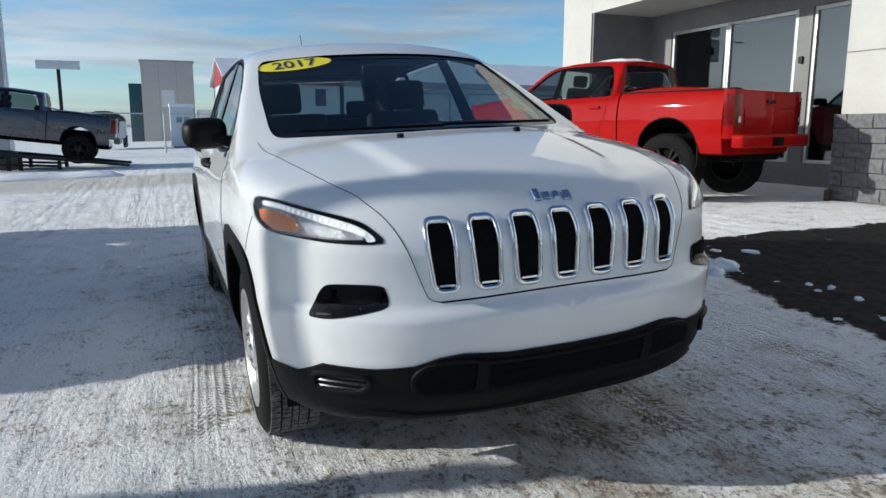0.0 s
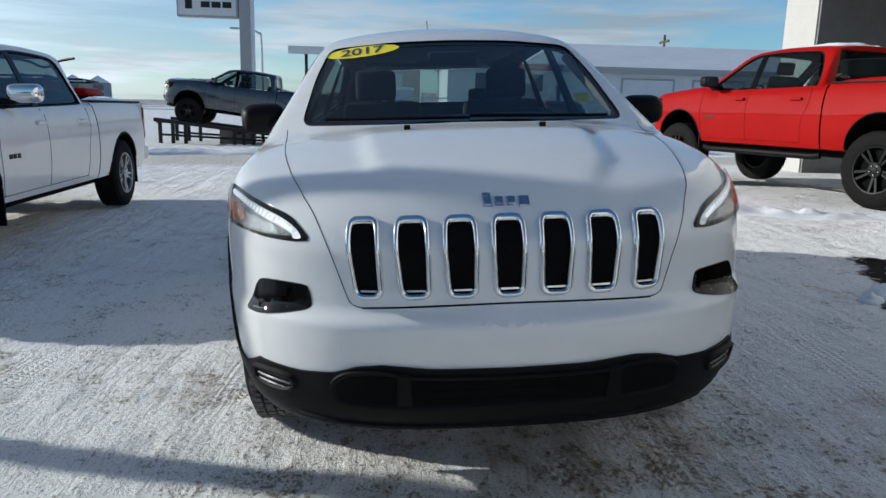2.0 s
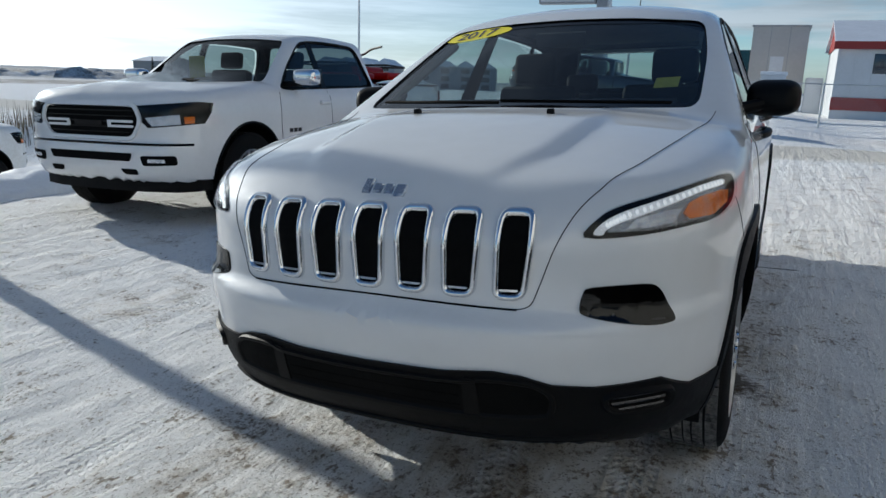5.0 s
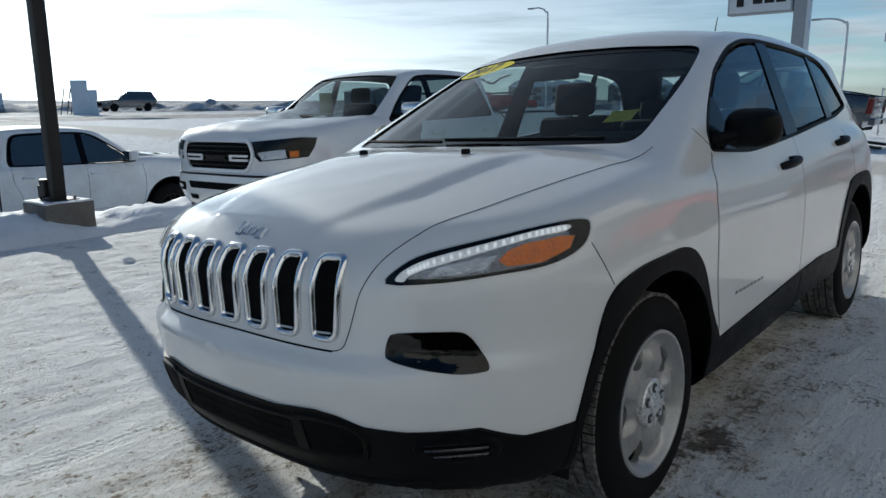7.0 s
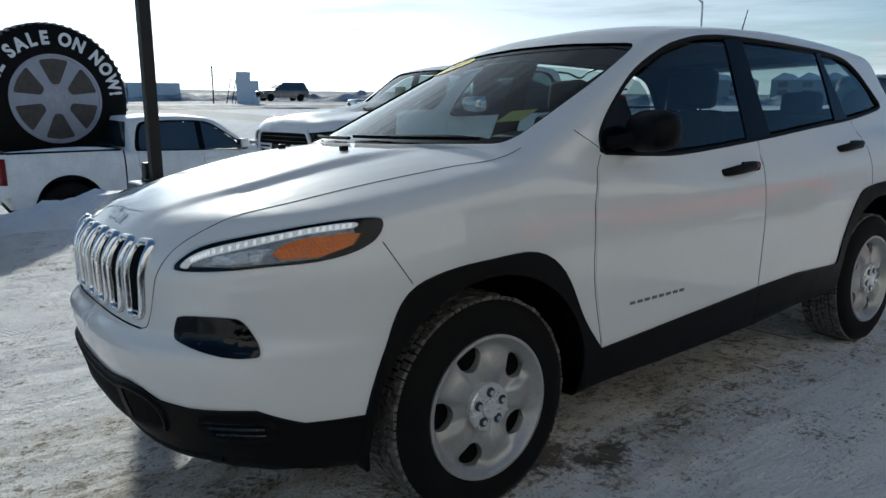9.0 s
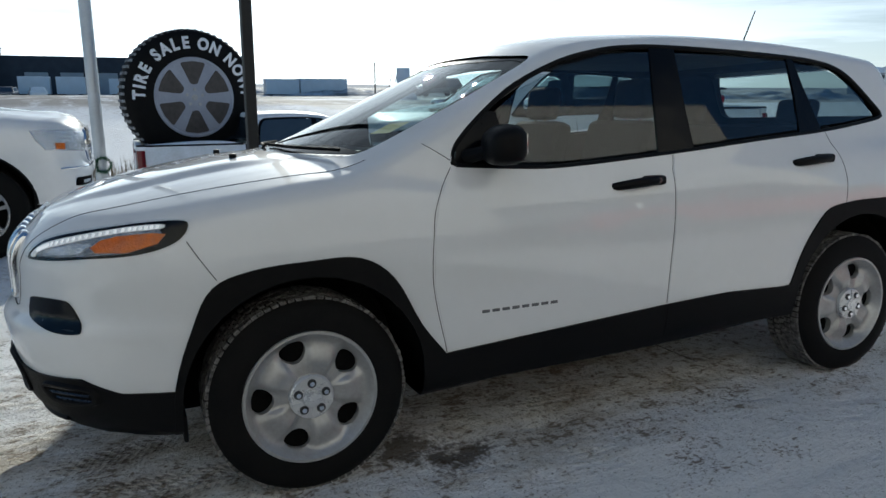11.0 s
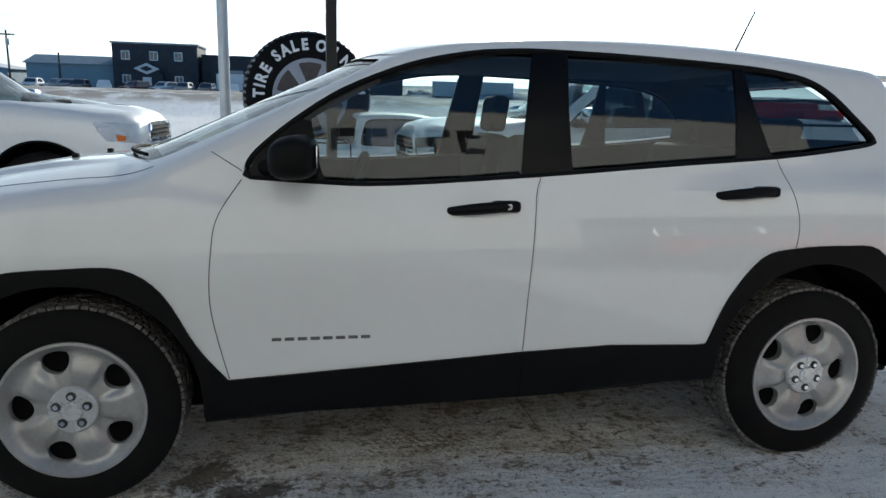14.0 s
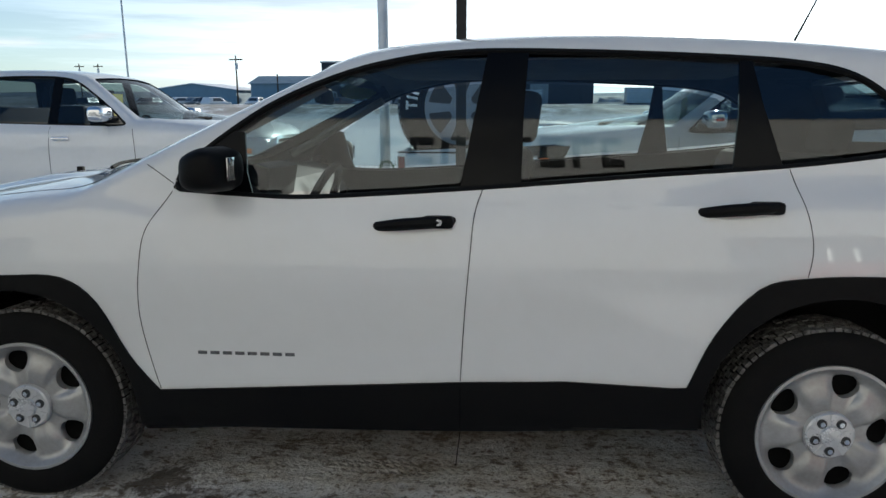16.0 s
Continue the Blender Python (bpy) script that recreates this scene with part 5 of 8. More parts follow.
    # cabin
    for x in (-0.37, 0.37):
        sb = bmesh.new()
        box(sb, x - 0.25, x + 0.25, 1.05, 1.56, 0.62, 0.80, 0.06, None, 3)
        st = part("front_seat", sb, M_CLOTH, car)
        bb = boxm(-0.24, 0.24, -0.06, 0.06, 0, 0.53, 0.055, pose(x, 1.58, 0.74, -14), 3)
        part("seat_back", bb, M_CLOTH, st)
        hb = boxm(-0.125, 0.125, -0.045, 0.045, 0, 0.185, 0.042, pose(x * 1.1, 1.72, 1.265, -8), 4)
        part("headrest", hb, M_CLOTH, st)
        for dx in (-0.05, 0.05):
            part("headrest_post", tube(bmesh.new(), [(x * 1.1 + dx, 1.705, 1.22), (x * 1.1 + dx, 1.72, 1.30)], 0.007, 6), M_CHROME, st)
    rb = part("rear_seat", boxm(-0.64, 0.64, 2.15, 2.62, 0.60, 0.80, 0.06, None, 3), M_CLOTH, car)
    part("seat_back", boxm(-0.64, 0.64, -0.07, 0.07, 0, 0.50, 0.06, pose(0, 2.66, 0.74, -18), 3), M_CLOTH, rb)
    for x in (-0.40, 0.40):
        part("headrest", boxm(-0.115, 0.115, -0.04, 0.04, 0, 0.13, 0.038, pose(x, 2.82, 1.225, -10), 4), M_CLOTH, rb)
    db = bmesh.new()
    prism(db, [(0.27, 0.75), (0.27, 1.115), (0.45, 1.135), (0.64, 1.140), (0.74, 1.10), (0.80, 0.99), (0.70, 0.86), (0.62, 0.6)], "X", -0.74, 0.74)
    part("dashboard", db, M_INTERIOR, car)
    part("instrument_hood", prism(bmesh.new(), [(0.58, 1.10), (0.62, 1.165), (0.74, 1.185), (0.79, 1.165), (0.77, 1.05)], "X", 0.19, 0.55), M_INTERIOR, car)
    part("centre_console", boxm(-0.12, 0.12, 0.72, 1.45, 0.55, 0.86, 0.03), M_INTERIOR, car)
    sw = bmesh.new()
    ring = [Vector((0.185 * math.cos(a), 0, 0.185 * math.sin(a))) for a in np.linspace(0, 2 * math.pi, 36)]
    mw = pose(0.37, 0.92, 1.0, -24)
    tube(sw, [mw @ p for p in ring], 0.016, 8, cap=False)
    for a in (-0.2, math.pi + 0.2, -math.pi / 2):
        tube(sw, [mw @ Vector((0, 0, 0)), mw @ Vector((0.18 * math.cos(a), 0, 0.18 * math.sin(a)))], 0.018, 6)
    box(sw, -0.07, 0.07, -0.02, 0.03, -0.06, 0.06, 0.02, mw)
    part("steering_wheel", sw, M_INTERIOR, car)
    part("inside_mirror", boxm(-0.12, 0.12, -0.015, 0.02, -0.035, 0.035, 0.014, pose(0, 0.86, 1.455, 12)), M_INTERIOR, car)
    part("headliner", boxm(-0.5, 0.5, 1.12, 2.7, 1.555, 1.565, 0.004), M_BEIGE, car)
    for s in (-1, 1):
        tb = bmesh.new()
        tube(tb, [(s * 0.725, 0.50, 1.18), (s * 0.665, 0.78, 1.33), (s * 0.615, 1.02, 1.46)], 0.022, 6)
        part("pillar_trim", tb, M_BEIGE, car)
    return car


suv_car = suv()

# ---- pickup trucks ----
TW = Curve((0.3, 0.90), (0.42, 0.95), (0.6, 0.99), (0.85, 1.005), (1.0, 1.0), (1.12, 0.98), (1.22, 0.95), (1.32, 0.90))
TNOSE = Curve((0.3, -0.78), (0.45, -0.90), (0.6, -0.945), (0.7, -0.945), (0.76, -0.92), (0.95, -0.915), (1.06, -0.90), (1.12, -0.86), (1.2, -0.80))
TTOP = Curve((-1.0, 1.085), (-0.9, 1.12), (-0.82, 1.165), (-0.5, 1.22), (0.0, 1.275), (0.4, 1.305), (0.7, 1.25), (2.6, 1.235), (2.75, 1.27), (4.7, 1.28))
TGX = Curve((0.9, 0.94), (1.2, 0.915), (1.43, 0.815), (1.67, 0.715), (1.80, 0.645))
def cab(z):
    """Heights of the pickup's cab above the belt line."""
    return 1.22 + (z - 1.22) * 0.86 if z > 1.22 else z


def cabs(pts):
    return [(a, cab(b)) for a, b in pts]


TROOF = Curve(*cabs([(0.4, 1.40), (0.9, 1.74), (1.15, 1.845), (1.45, 1.895), (2.0, 1.915), (2.45, 1.895), (2.8, 1.86)]))


def truck_green(x, y, z):
    ax = np.abs(x)
    f1 = (ax - TGX(z)) * 0.93
    f2 = ((0.27 + (z - 1.235) * 1.47 + 0.16 * (ax / 0.75) ** 2) - y) * 0.62
    f3 = z - (TROOF(y) - 0.03 * (ax / 0.6) ** 2)
    f4 = (y - (2.70 - 0.16 * (z - 1.2) - 0.05 * (ax / 0.8) ** 4)) * 0.97
    return np.maximum(smax(smax(smax(f1, f3, 0.07), f2, 0.03), f4, 0.05), 1.0 - z)


def truck_body(x, y, z):
    ax = np.abs(x)
    a = np.clip(-0.1 - y, 0, None) / (-0.1 - TNOSE(z))
    b = np.clip(y - 4.35, 0, None) / 0.40
    f1 = (((ax / TW(z)) ** 4 + a ** 4 + b ** 6 + 1e-9) ** 0.25 - 1) * 0.95
    dome = 0.032 * np.exp(-(ax / 0.36) ** 4) * np.clip((y + 0.9) / 0.25, 0, 1) * np.clip((0.8 - y) / 0.2, 0, 1)
    f2 = (z - (TTOP(y) - 0.06 * (ax / 0.9) ** 4 * (y < 0.8) + dome)) * 0.97
    f3 = 0.40 - z
    low = smax(smax(f1, f2, 0.05), f3, 0.04)
    return smin(low, truck_green(x, y, z), 0.03)


def truck_cabin(x, y, z):
    ax = np.abs(x)
    side = np.maximum(ax - 0.85, np.maximum(0.45 - y, y - 2.6))
    return np.maximum(np.where(z > 1.05, truck_green(x, y, z) + 0.05, side), 0.62 - z)


TDLO = spline(cabs([(0.60, 1.205), (1.0, 1.20), (1.8, 1.215), (2.42, 1.235), (2.52, 1.262), (2.50, 1.45), (2.44, 1.68), (2.36, 1.765), (2.2, 1.785), (1.8, 1.797), (1.42, 1.785), (1.20, 1.73), (0.95, 1.545), (0.70, 1.325)]), 4, True)
TWS = cabs([(-0.78, 1.275), (-0.4, 1.258), (0, 1.255), (0.4, 1.258), (0.78, 1.275), (0.69, 1.60), (0.63, 1.775), (0.3, 1.80), (0, 1.805), (-0.3, 1.80), (-0.63, 1.775), (-0.69, 1.60)])
TREAR = cabs([(-0.74, 1.31), (0.74, 1.31), (0.63, 1.79), (-0.63, 1.79)])
TRUCK_BASE = {}


def truck_base():
    """The shell shared by all trucks."""
    cuts = [(shell(truck_cabin, 0.9, 2.2, 1.0, 64, 40, 12), M_INTERIOR)]
    cuts.append((prism(bmesh.new(), TDLO, "X", -1.3, 1.3), M_BLACKPLASTIC))
    cuts.append((prism(bmesh.new(), rounded(TWS, 0.05), "Y", -0.7, 1.3), M_BLACKPLASTIC))
    cuts.append((prism(bmesh.new(), rounded(TREAR, 0.05), "Y", 2.35, 3.0), M_BLACKPLASTIC))
    cuts.append((box(bmesh.new(), -0.80, 0.80, 2.80, 4.70, 0.78, 2.2), M_BLACKPLASTIC))
    cuts.append((box(bmesh.new(), -1.3, 1.3, 4.40, 5.2, 0.2, 2.2), M_WHITE))
    cuts.append((box(bmesh.new(), -1.2, 1.2, 2.712, 2.735, 0.0, 2.2), M_DEEP))
    for yc in (0.0, 3.57):
        for s in (-1, 1):
            cuts.append((prism(bmesh.new(), arch_poly(yc, 0.475, 0.43), "X", s * 0.60, s * 1.3), M_DEEP))
    return carve(shell(truck_body, 0.5, 4.0, 0.75, 112, 110, 30, 3.6), [M_WHITE], cuts)


def text_bars(n, w, h, gap, depth=0.012):
    bm = bmesh.new()
    for i in range(n):
        box(bm, i * (w + gap), i * (w + gap) + w, -depth, 0.0, 0, h, 0.004)
    return bm


def pickup(m, paint, label, wheel_m, wheel_holes=6, r=0.405, rim=0.255, chrome=False, mirror_m=None):
    t = empty("pickup_truck", m, label, "truck")
    if not TRUCK_BASE:
        TRUCK_BASE["shell"] = truck_base()
    me = TRUCK_BASE["shell"].copy()
    me.materials[0] = paint
    mesh_part("body", me, t)
    f = truck_body
    gf = lambda x, y, z: truck_body(x, y, z) + 0.008
    FW = cabs([(0.68, 1.228), (1.0, 1.222), (1.37, 1.232), (1.37, 1.762), (1.24, 1.725), (0.98, 1.535), (0.78, 1.355)])
    BW = cabs([(1.46, 1.234), (2.1, 1.248), (2.44, 1.265), (2.46, 1.32), (2.42, 1.60), (2.36, 1.725), (2.30, 1.752), (1.8, 1.77), (1.46, 1.768)])
    for s in (-1, 1):
        for nm, poly, gm in (("front_window", FW, M_TRUCKGLASS), ("rear_window", BW, M_TRUCKGLASS)):
            part(nm, patch(gf, poly, "X", s, 0.0, 0.0, 0.1), gm, t).visible_shadow = False
        part("window_pillar", patch(f, [(1.365, 1.20), (1.465, 1.20), (1.465, cab(1.80)), (1.365, cab(1.80))], "X", s, -0.003, 0.01, 0.08), M_GLOSSBLACK, t)
        part("window_frame", ribbon(gf, list(TDLO[::4]) + [TDLO[0]], "X", s, 0.013, 4), M_BLACKPLASTIC, t)
        strip(f, [(0.50, 1.17), (0.47, 0.9), (0.50, 0.6), (0.54, 0.47)], "X", s, 0.003, "door_seam", t)
        strip(f, [(1.42, 1.19), (1.42, 0.8), (1.43, 0.47)], "X", s, 0.003, "door_seam", t)
        strip(f, [(2.50, 1.22), (2.50, 1.0), (2.42, 0.8), (2.40, 0.47)], "X", s, 0.003, "door_seam", t)
        strip(f, [(0.52, 0.475), (1.4, 0.478), (2.4, 0.482)], "X", s, 0.003, "door_seam", t)
        for y in (1.28, 2.30):
            x0 = float(TW(1.05))
            hb = bmesh.new()
            box(hb, min(s * (x0 - 0.01), s * (x0 + 0.035)), max(s * (x0 - 0.01), s * (x0 + 0.035)), y - 0.095, y + 0.095, 1.045, 1.085, 0.014, None, 3)
            part("door_handle", hb, M_CHROME if chrome else paint, t)
        mb = bmesh.new()
        box(mb, s * 1.12 - 0.13, s * 1.12 + 0.13, 0.67, 0.84, 1.245, 1.40, 0.06, None, 5)
        mr = part("door_mirror", mb, mirror_m or paint, t)
        part("mirror_arm", box(bmesh.new(), min(s * 0.86, s * 1.06), max(s * 0.86, s * 1.06), 0.68, 0.78, 1.225, 1.285, 0.02), M_BLACKPLASTIC, mr)
        part("mirror_glass", boxm(s * 1.14 - 0.10, s * 1.14 + 0.10, 0.842, 0.846, 1.26, 1.40, 0.001), M_DARKGLASS, mr)
        # front lamps
        hl = [(s * x, z) for x, z in [(0.50, 1.05), (0.93, 1.09), (0.975, 1.08), (0.982, 1.0), (0.97, 0.91), (0.62, 0.872), (0.55, 0.94)]]
        way = (-s * 0.45, 0.9, 0)
        pts = [tuple(p) for p in on_front(f, hl)]
        hd = part("headlight", patch_dir(f, pts, way, 0.002, 0.0, 0.05), M_REFLECT if chrome else M_GLOSSBLACK, t, "headlight")
        am = [(s * x, z) for x, z in [(0.885, 0.965), (0.935, 0.97), (0.935, 0.915), (0.89, 0.91)]]
        part("indicator", patch_dir(f, [tuple(p) for p in on_front(f, am)], way, 0.005, 0.002, 0.05), M_AMBER, hd)
        pj = [(s * x, z) for x, z in [(0.60, 0.955), (0.86, 0.985), (0.87, 0.905), (0.66, 0.885)]]
        part("projector", patch_dir(f, [tuple(p) for p in on_front(f, pj)], way, 0.005, 0.002, 0.05), M_REFLECT, hd)
        part("lens", patch_dir(f, pts, way, 0.012, 0.01, 0.05), M_LENS, hd).visible_shadow = False
        fog = rounded([(s * 0.55, 0.64), (s * 0.84, 0.645), (s * 0.84, 0.565), (s * 0.57, 0.555)], 0.025)
        fg = part("fog_lamp", patch(f, fog, "Y", -1, 0.004, 0.006, 0.05), M_DEEP, t, "fog lamp in a black recess")
        part("fog_bulb", patch(f, rounded([(s * 0.62, 0.615), (s * 0.76, 0.615), (s * 0.76, 0.585), (s * 0.62, 0.585)], 0.01), "Y", -1, 0.008, 0.004, 0.05), M_REFLECT, fg)
        # tail lamps
        cb = bmesh.new()
        prism(cb, [(s * 0.79, 4.395), (s * 0.99, 4.395), (s * 0.985, 4.47), (s * 0.955, 4.535), (s * 0.90, 4.56), (s * 0.79, 4.56)], "Z", 0.62, 1.262)
        part("bed_corner", cb, paint, t)
        lb = bmesh.new()
        prism(lb, [(s * 0.82, 4.42), (s * 1.0, 4.42), (s * 0.997, 4.48), (s * 0.965, 4.545), (s * 0.905, 4.572), (s * 0.82, 4.572)], "Z", 0.80, 1.20)
        tl = part("tail_light", lb, M_REDLENS, t, "red tail light")
        part("reversing_lamp", boxm(s * 0.865 - 0.035, s * 0.865 + 0.035, 4.573, 4.579, 0.83, 0.92, 0.004), M_REFLECT, tl)
        part("bed_rail_cap", boxm(min(s * 0.80, s * 0.94), max(s * 0.80, s * 0.94), 2.76, 4.55, 1.255, 1.285, 0.012), M_BLACKPLASTIC, t)
        fl = bmesh.new()
        box(fl, min(s * 0.74, s * 0.98), max(s * 0.74, s * 0.98), 0.475, 0.495, 0.24, 0.62, 0.004)
        part("mud_flap", fl, M_BLACKPLASTIC, t)
        fl = bmesh.new()
        box(fl, min(s * 0.74, s * 0.98), max(s * 0.74, s * 0.98), 4.045, 4.065, 0.24, 0.62, 0.004)
        part("mud_flap", fl, M_BLACKPLASTIC, t)
        # hood vent
        hv = [(s * 0.30, -0.10), (s * 0.42, -0.14), (s * 0.46, 0.16), (s * 0.38, 0.20)]
        part("hood_vent", patch(f, hv, "Z", 1, 0.004, 0.006, 0.08), M_CHROME if chrome else M_DEEP, t)
        arch = [(yy, zz) for yy, zz in arch_poly(0.0, 0.482, 0.43, 14, 0.40)[:14]]
        for yc in (0.0, 3.57):
            part("arch_lip", ribbon(f, [(yy + yc, zz) for yy, zz in arch], "X", s, 0.012, 2), M_BLACKPLASTIC, t)
    part("windscreen", patch(gf, spline(TWS, 2, True), "Y", -1, 0.0, 0.0, 0.1), M_GLASS, t).visible_shadow = False
    part("tailgate_window", patch(gf, rounded(TREAR, 0.05), "Y", 1, 0.0, 0.0, 0.1), M_TRUCKGLASS, t).visible_shadow = False
    # grille and bumper
    grille = rounded([(-0.50, 1.045), (0.50, 1.045), (0.55, 0.93), (0.46, 0.79), (-0.46, 0.79), (-0.55, 0.93)], 0.05)
    g = part("grille", patch(f, grille, "Y", -1, 0.003, 0.0, 0.06), M_DEEP, t, "black grille")
    part("grille_frame", ring_on(f, grille, [-0.035, -0.03, 0.0, 0.008], [-0.01, 0.02, 0.02, -0.01]), M_CHROME if chrome else paint, g)
    for z in (0.83, 0.875, 0.92, 0.965, 1.01):
        part("grille_bar", patch(f, [(-0.50, z - 0.006), (0.50, z - 0.006), (0.50, z + 0.006), (-0.50, z + 0.006)], "Y", -1, 0.010, 0.008, 0.12), M_CHROME if chrome else M_GLOSSBLACK, g)
    for s in (-1, 1):
        for z in (0.882, 0.922):
            part("grille_accent", patch(f, rounded([(s * 0.24, z - 0.010), (s * 0.49, z - 0.010), (s * 0.49, z + 0.010), (s * 0.24, z + 0.010)], 0.008), "Y", -1, 0.016, 0.012, 0.12), M_CHROME if chrome else paint, g)
        part("grille_accent", patch(f, rounded([(s * 0.22, 0.872), (s * 0.25, 0.872), (s * 0.25, 0.932), (s * 0.22, 0.932)], 0.008), "Y", -1, 0.016, 0.012, 0.12), M_CHROME if chrome else paint, g)
    part("name_badge", patch(f, [(-0.16, 0.885), (0.16, 0.885), (0.16, 0.92), (-0.16, 0.92)], "Y", -1, 0.018, 0.01, 0.1), M_GLOSSBLACK, g)
    bp = part("front_bumper", ribbon(f, [(x, 0.735) for x in np.linspace(-0.93, 0.93, 14)], "Y", -1, 0.012, 2), M_CHROME if chrome else M_GLOSSBLACK, t)
    part("lower_intake", patch(f, rounded([(-0.48, 0.66), (0.48, 0.66), (0.45, 0.59), (-0.45, 0.59)], 0.02), "Y", -1, 0.003, 0.0, 0.1), M_DEEP, bp)
    for s in (-1, 1):
        part("tow_hook_recess", patch(f, rounded([(s * 0.33, 0.525), (s * 0.50, 0.525), (s * 0.50, 0.475), (s * 0.36, 0.475)], 0.02), "Y", -1, 0.004, 0.0, 0.06), M_DEEP, bp)
    part("air_dam", prism(bmesh.new(), [(-0.90, -0.45), (-0.88, -0.60), (-0.78, -0.74), (-0.5, -0.83), (0, -0.86), (0.5, -0.83), (0.78, -0.74), (0.88, -0.60), (0.90, -0.45)], "Z", 0.32, 0.47), M_BLACKPLASTIC, t)
    tg = part("tailgate", boxm(-0.785, 0.785, 4.46, 4.555, 0.66, 1.265, 0.022, None, 3), paint, t)
    part("tailgate_crease", boxm(-0.72, 0.72, 4.55, 4.566, 0.76, 1.02, 0.006), paint, tg)
    rb = part("rear_bumper", boxm(-0.97, 0.97, 4.52, 4.70, 0.50, 0.68, 0.045, None, 4), M_CHROME if chrome else paint, t)
    part("number_plate", boxm(-0.16, 0.16, 4.702, 4.708, 0.52, 0.64, 0.001), M_DEEP, rb)
    part("tailgate_handle", boxm(-0.12, 0.12, 4.550, 4.575, 1.10, 1.15, 0.01), M_GLOSSBLACK, tg)
    part("underbody", boxm(-0.70, 0.70, -0.6, 4.4, 0.30, 0.42, 0.03), M_DEEP, t)
    # cabin
    for x in (-0.42, 0.42):
        st = part("front_seat", boxm(x - 0.27, x + 0.27, 0.85, 1.40, 0.75, 0.95, 0.06), M_CLOTH, t)
        part("seat_back", boxm(-0.26, 0.26, -0.07, 0.07, 0, 0.54, 0.06, pose(x, 1.42, 0.88, -12)), M_CLOTH, st)
        part("headrest", boxm(-0.14, 0.14, -0.05, 0.05, 0, 0.19, 0.045, pose(x, 1.52, 1.42, -8)), M_CLOTH, st)
    rs = part("rear_seat", boxm(-0.75, 0.75, -0.08, 0.08, 0, 0.60, 0.07, pose(0, 2.36, 0.80, -10)), M_CLOTH, t)
    part("dashboard", prism(bmesh.new(), [(0.48, 0.8), (0.48, 1.16), (0.75, 1.19), (0.90, 1.12), (0.90, 0.9), (0.75, 0.75)], "X", -0.80, 0.80), M_INTERIOR, t)
    sw = bmesh.new()
    mw = pose(0.42, 0.98, 1.12, -24)
    tube(sw, [mw @ Vector((0.19 * math.cos(a), 0, 0.19 * math.sin(a))) for a in np.linspace(0, 2 * math.pi, 24)], 0.016, 6, cap=False)
    part("steering_wheel", sw, M_INTERIOR, t)
    hz = r
    wheel_set(t, [(s * 0.86, y, hz) for s in (1, -1) for y in (0.0, 3.57)], r, 0.27, rim, "cast", wheel_m, wheel_holes, M_RUBBER, "pickup wheel")
    return t


def lot_z(x, y):
    return float(lot_height(np.array(x, float), np.array(y, float)))


CHROME_PARTS = ("door_handle", "door_mirror", "hood_vent", "grille_frame", "grille_bar", "grille_accent", "front_bumper", "rear_bumper")


def variant(src, m, paint, label, wheel_m=None, wheel_r=0.405, chrome=False, lift=0.0):
    """Another truck of the same make: its own paint, wheels and brightwork."""
    t = copy_thing(src, m)
    t["label"] = label
    kin = [t] + list(t.children_recursive)
    for o in kin:
        if o.type != "MESH" or o.name.startswith("price_sheet"):
            continue
        kind = o.name.split(".")[0]
        swap = {}
        if paint is not M_TRUCKWHITE:
            swap[M_TRUCKWHITE.name] = paint
        if chrome and kind in CHROME_PARTS:
            swap.update({M_TRUCKWHITE.name: M_CHROME, M_GLOSSBLACK.name: M_CHROME})
        if kind == "door_mirror" and not chrome:
            swap[M_CHROME.name] = M_BLACKPLASTIC if paint is M_RED else paint
        if chrome and kind == "headlight":
            swap[M_GLOSSBLACK.name] = M_REFLECT
        if wheel_m and kind in ("rim", "hub_cap"):
            swap[M_CASTWHEEL.name] = wheel_m
        if any(s.name in swap for s in o.data.materials if s):
            o.data = o.data.copy()
            for k, s in enumerate(o.data.materials):
                if s and s.name in swap:
                    o.data.materials[k] = swap[s.name]
        if kind == "wheel" and wheel_r != 0.405:
            k = wheel_r / 0.405
            loc, rot, _ = o.matrix_basis.decompose()
            loc.z = wheel_r - lift
            o.matrix_basis = Matrix.LocRotScale(loc, rot, (1.10, k, k))
    return t


near_truck = pickup(pose(-4.49, 2.71, -0.10, 0, -1.2, 2.7), M_TRUCKWHITE, "white crew cab pickup with black grille parked on snow", M_CASTWHEEL, 5, mirror_m=M_CHROME)
for k in range(3):
    part("badge_bar", boxm(0.998, 1.008, 0.60 + k * 0.075, 0.66 + k * 0.075, 0.78, 0.82, 0.003), M_STEEL, near_truck, "black badge bar on the door")
part("price_sheet", boxm(-0.52, -0.31, 0.93, 0.936, 1.30, 1.54), M_DULLYELLOW, near_truck, "yellow price sheet behind the windscreen")
chrome_truck = variant(near_truck, pose(-5.12, -1.72, -0.07, 0, 1.2, 180), M_TRUCKWHITE, "white crew cab pickup with chrome grille and mirrors", None, 0.43, True, 0.06)
sign_truck = variant(near_truck, pose(-11.0, 4.29, -0.85, 0, 0, 180), M_FROST, "snow dusted white pickup carrying a big tyre sign", M_BLACKWHEEL, 0.43, lift=0.08)
red_truck = variant(near_truck, pose(5.33, 9.15, 0.40, 0, 0, 198.2), M_RED, "lifted red crew cab pickup with black wheels", M_BLACKWHEEL, 0.475, lift=0.264)
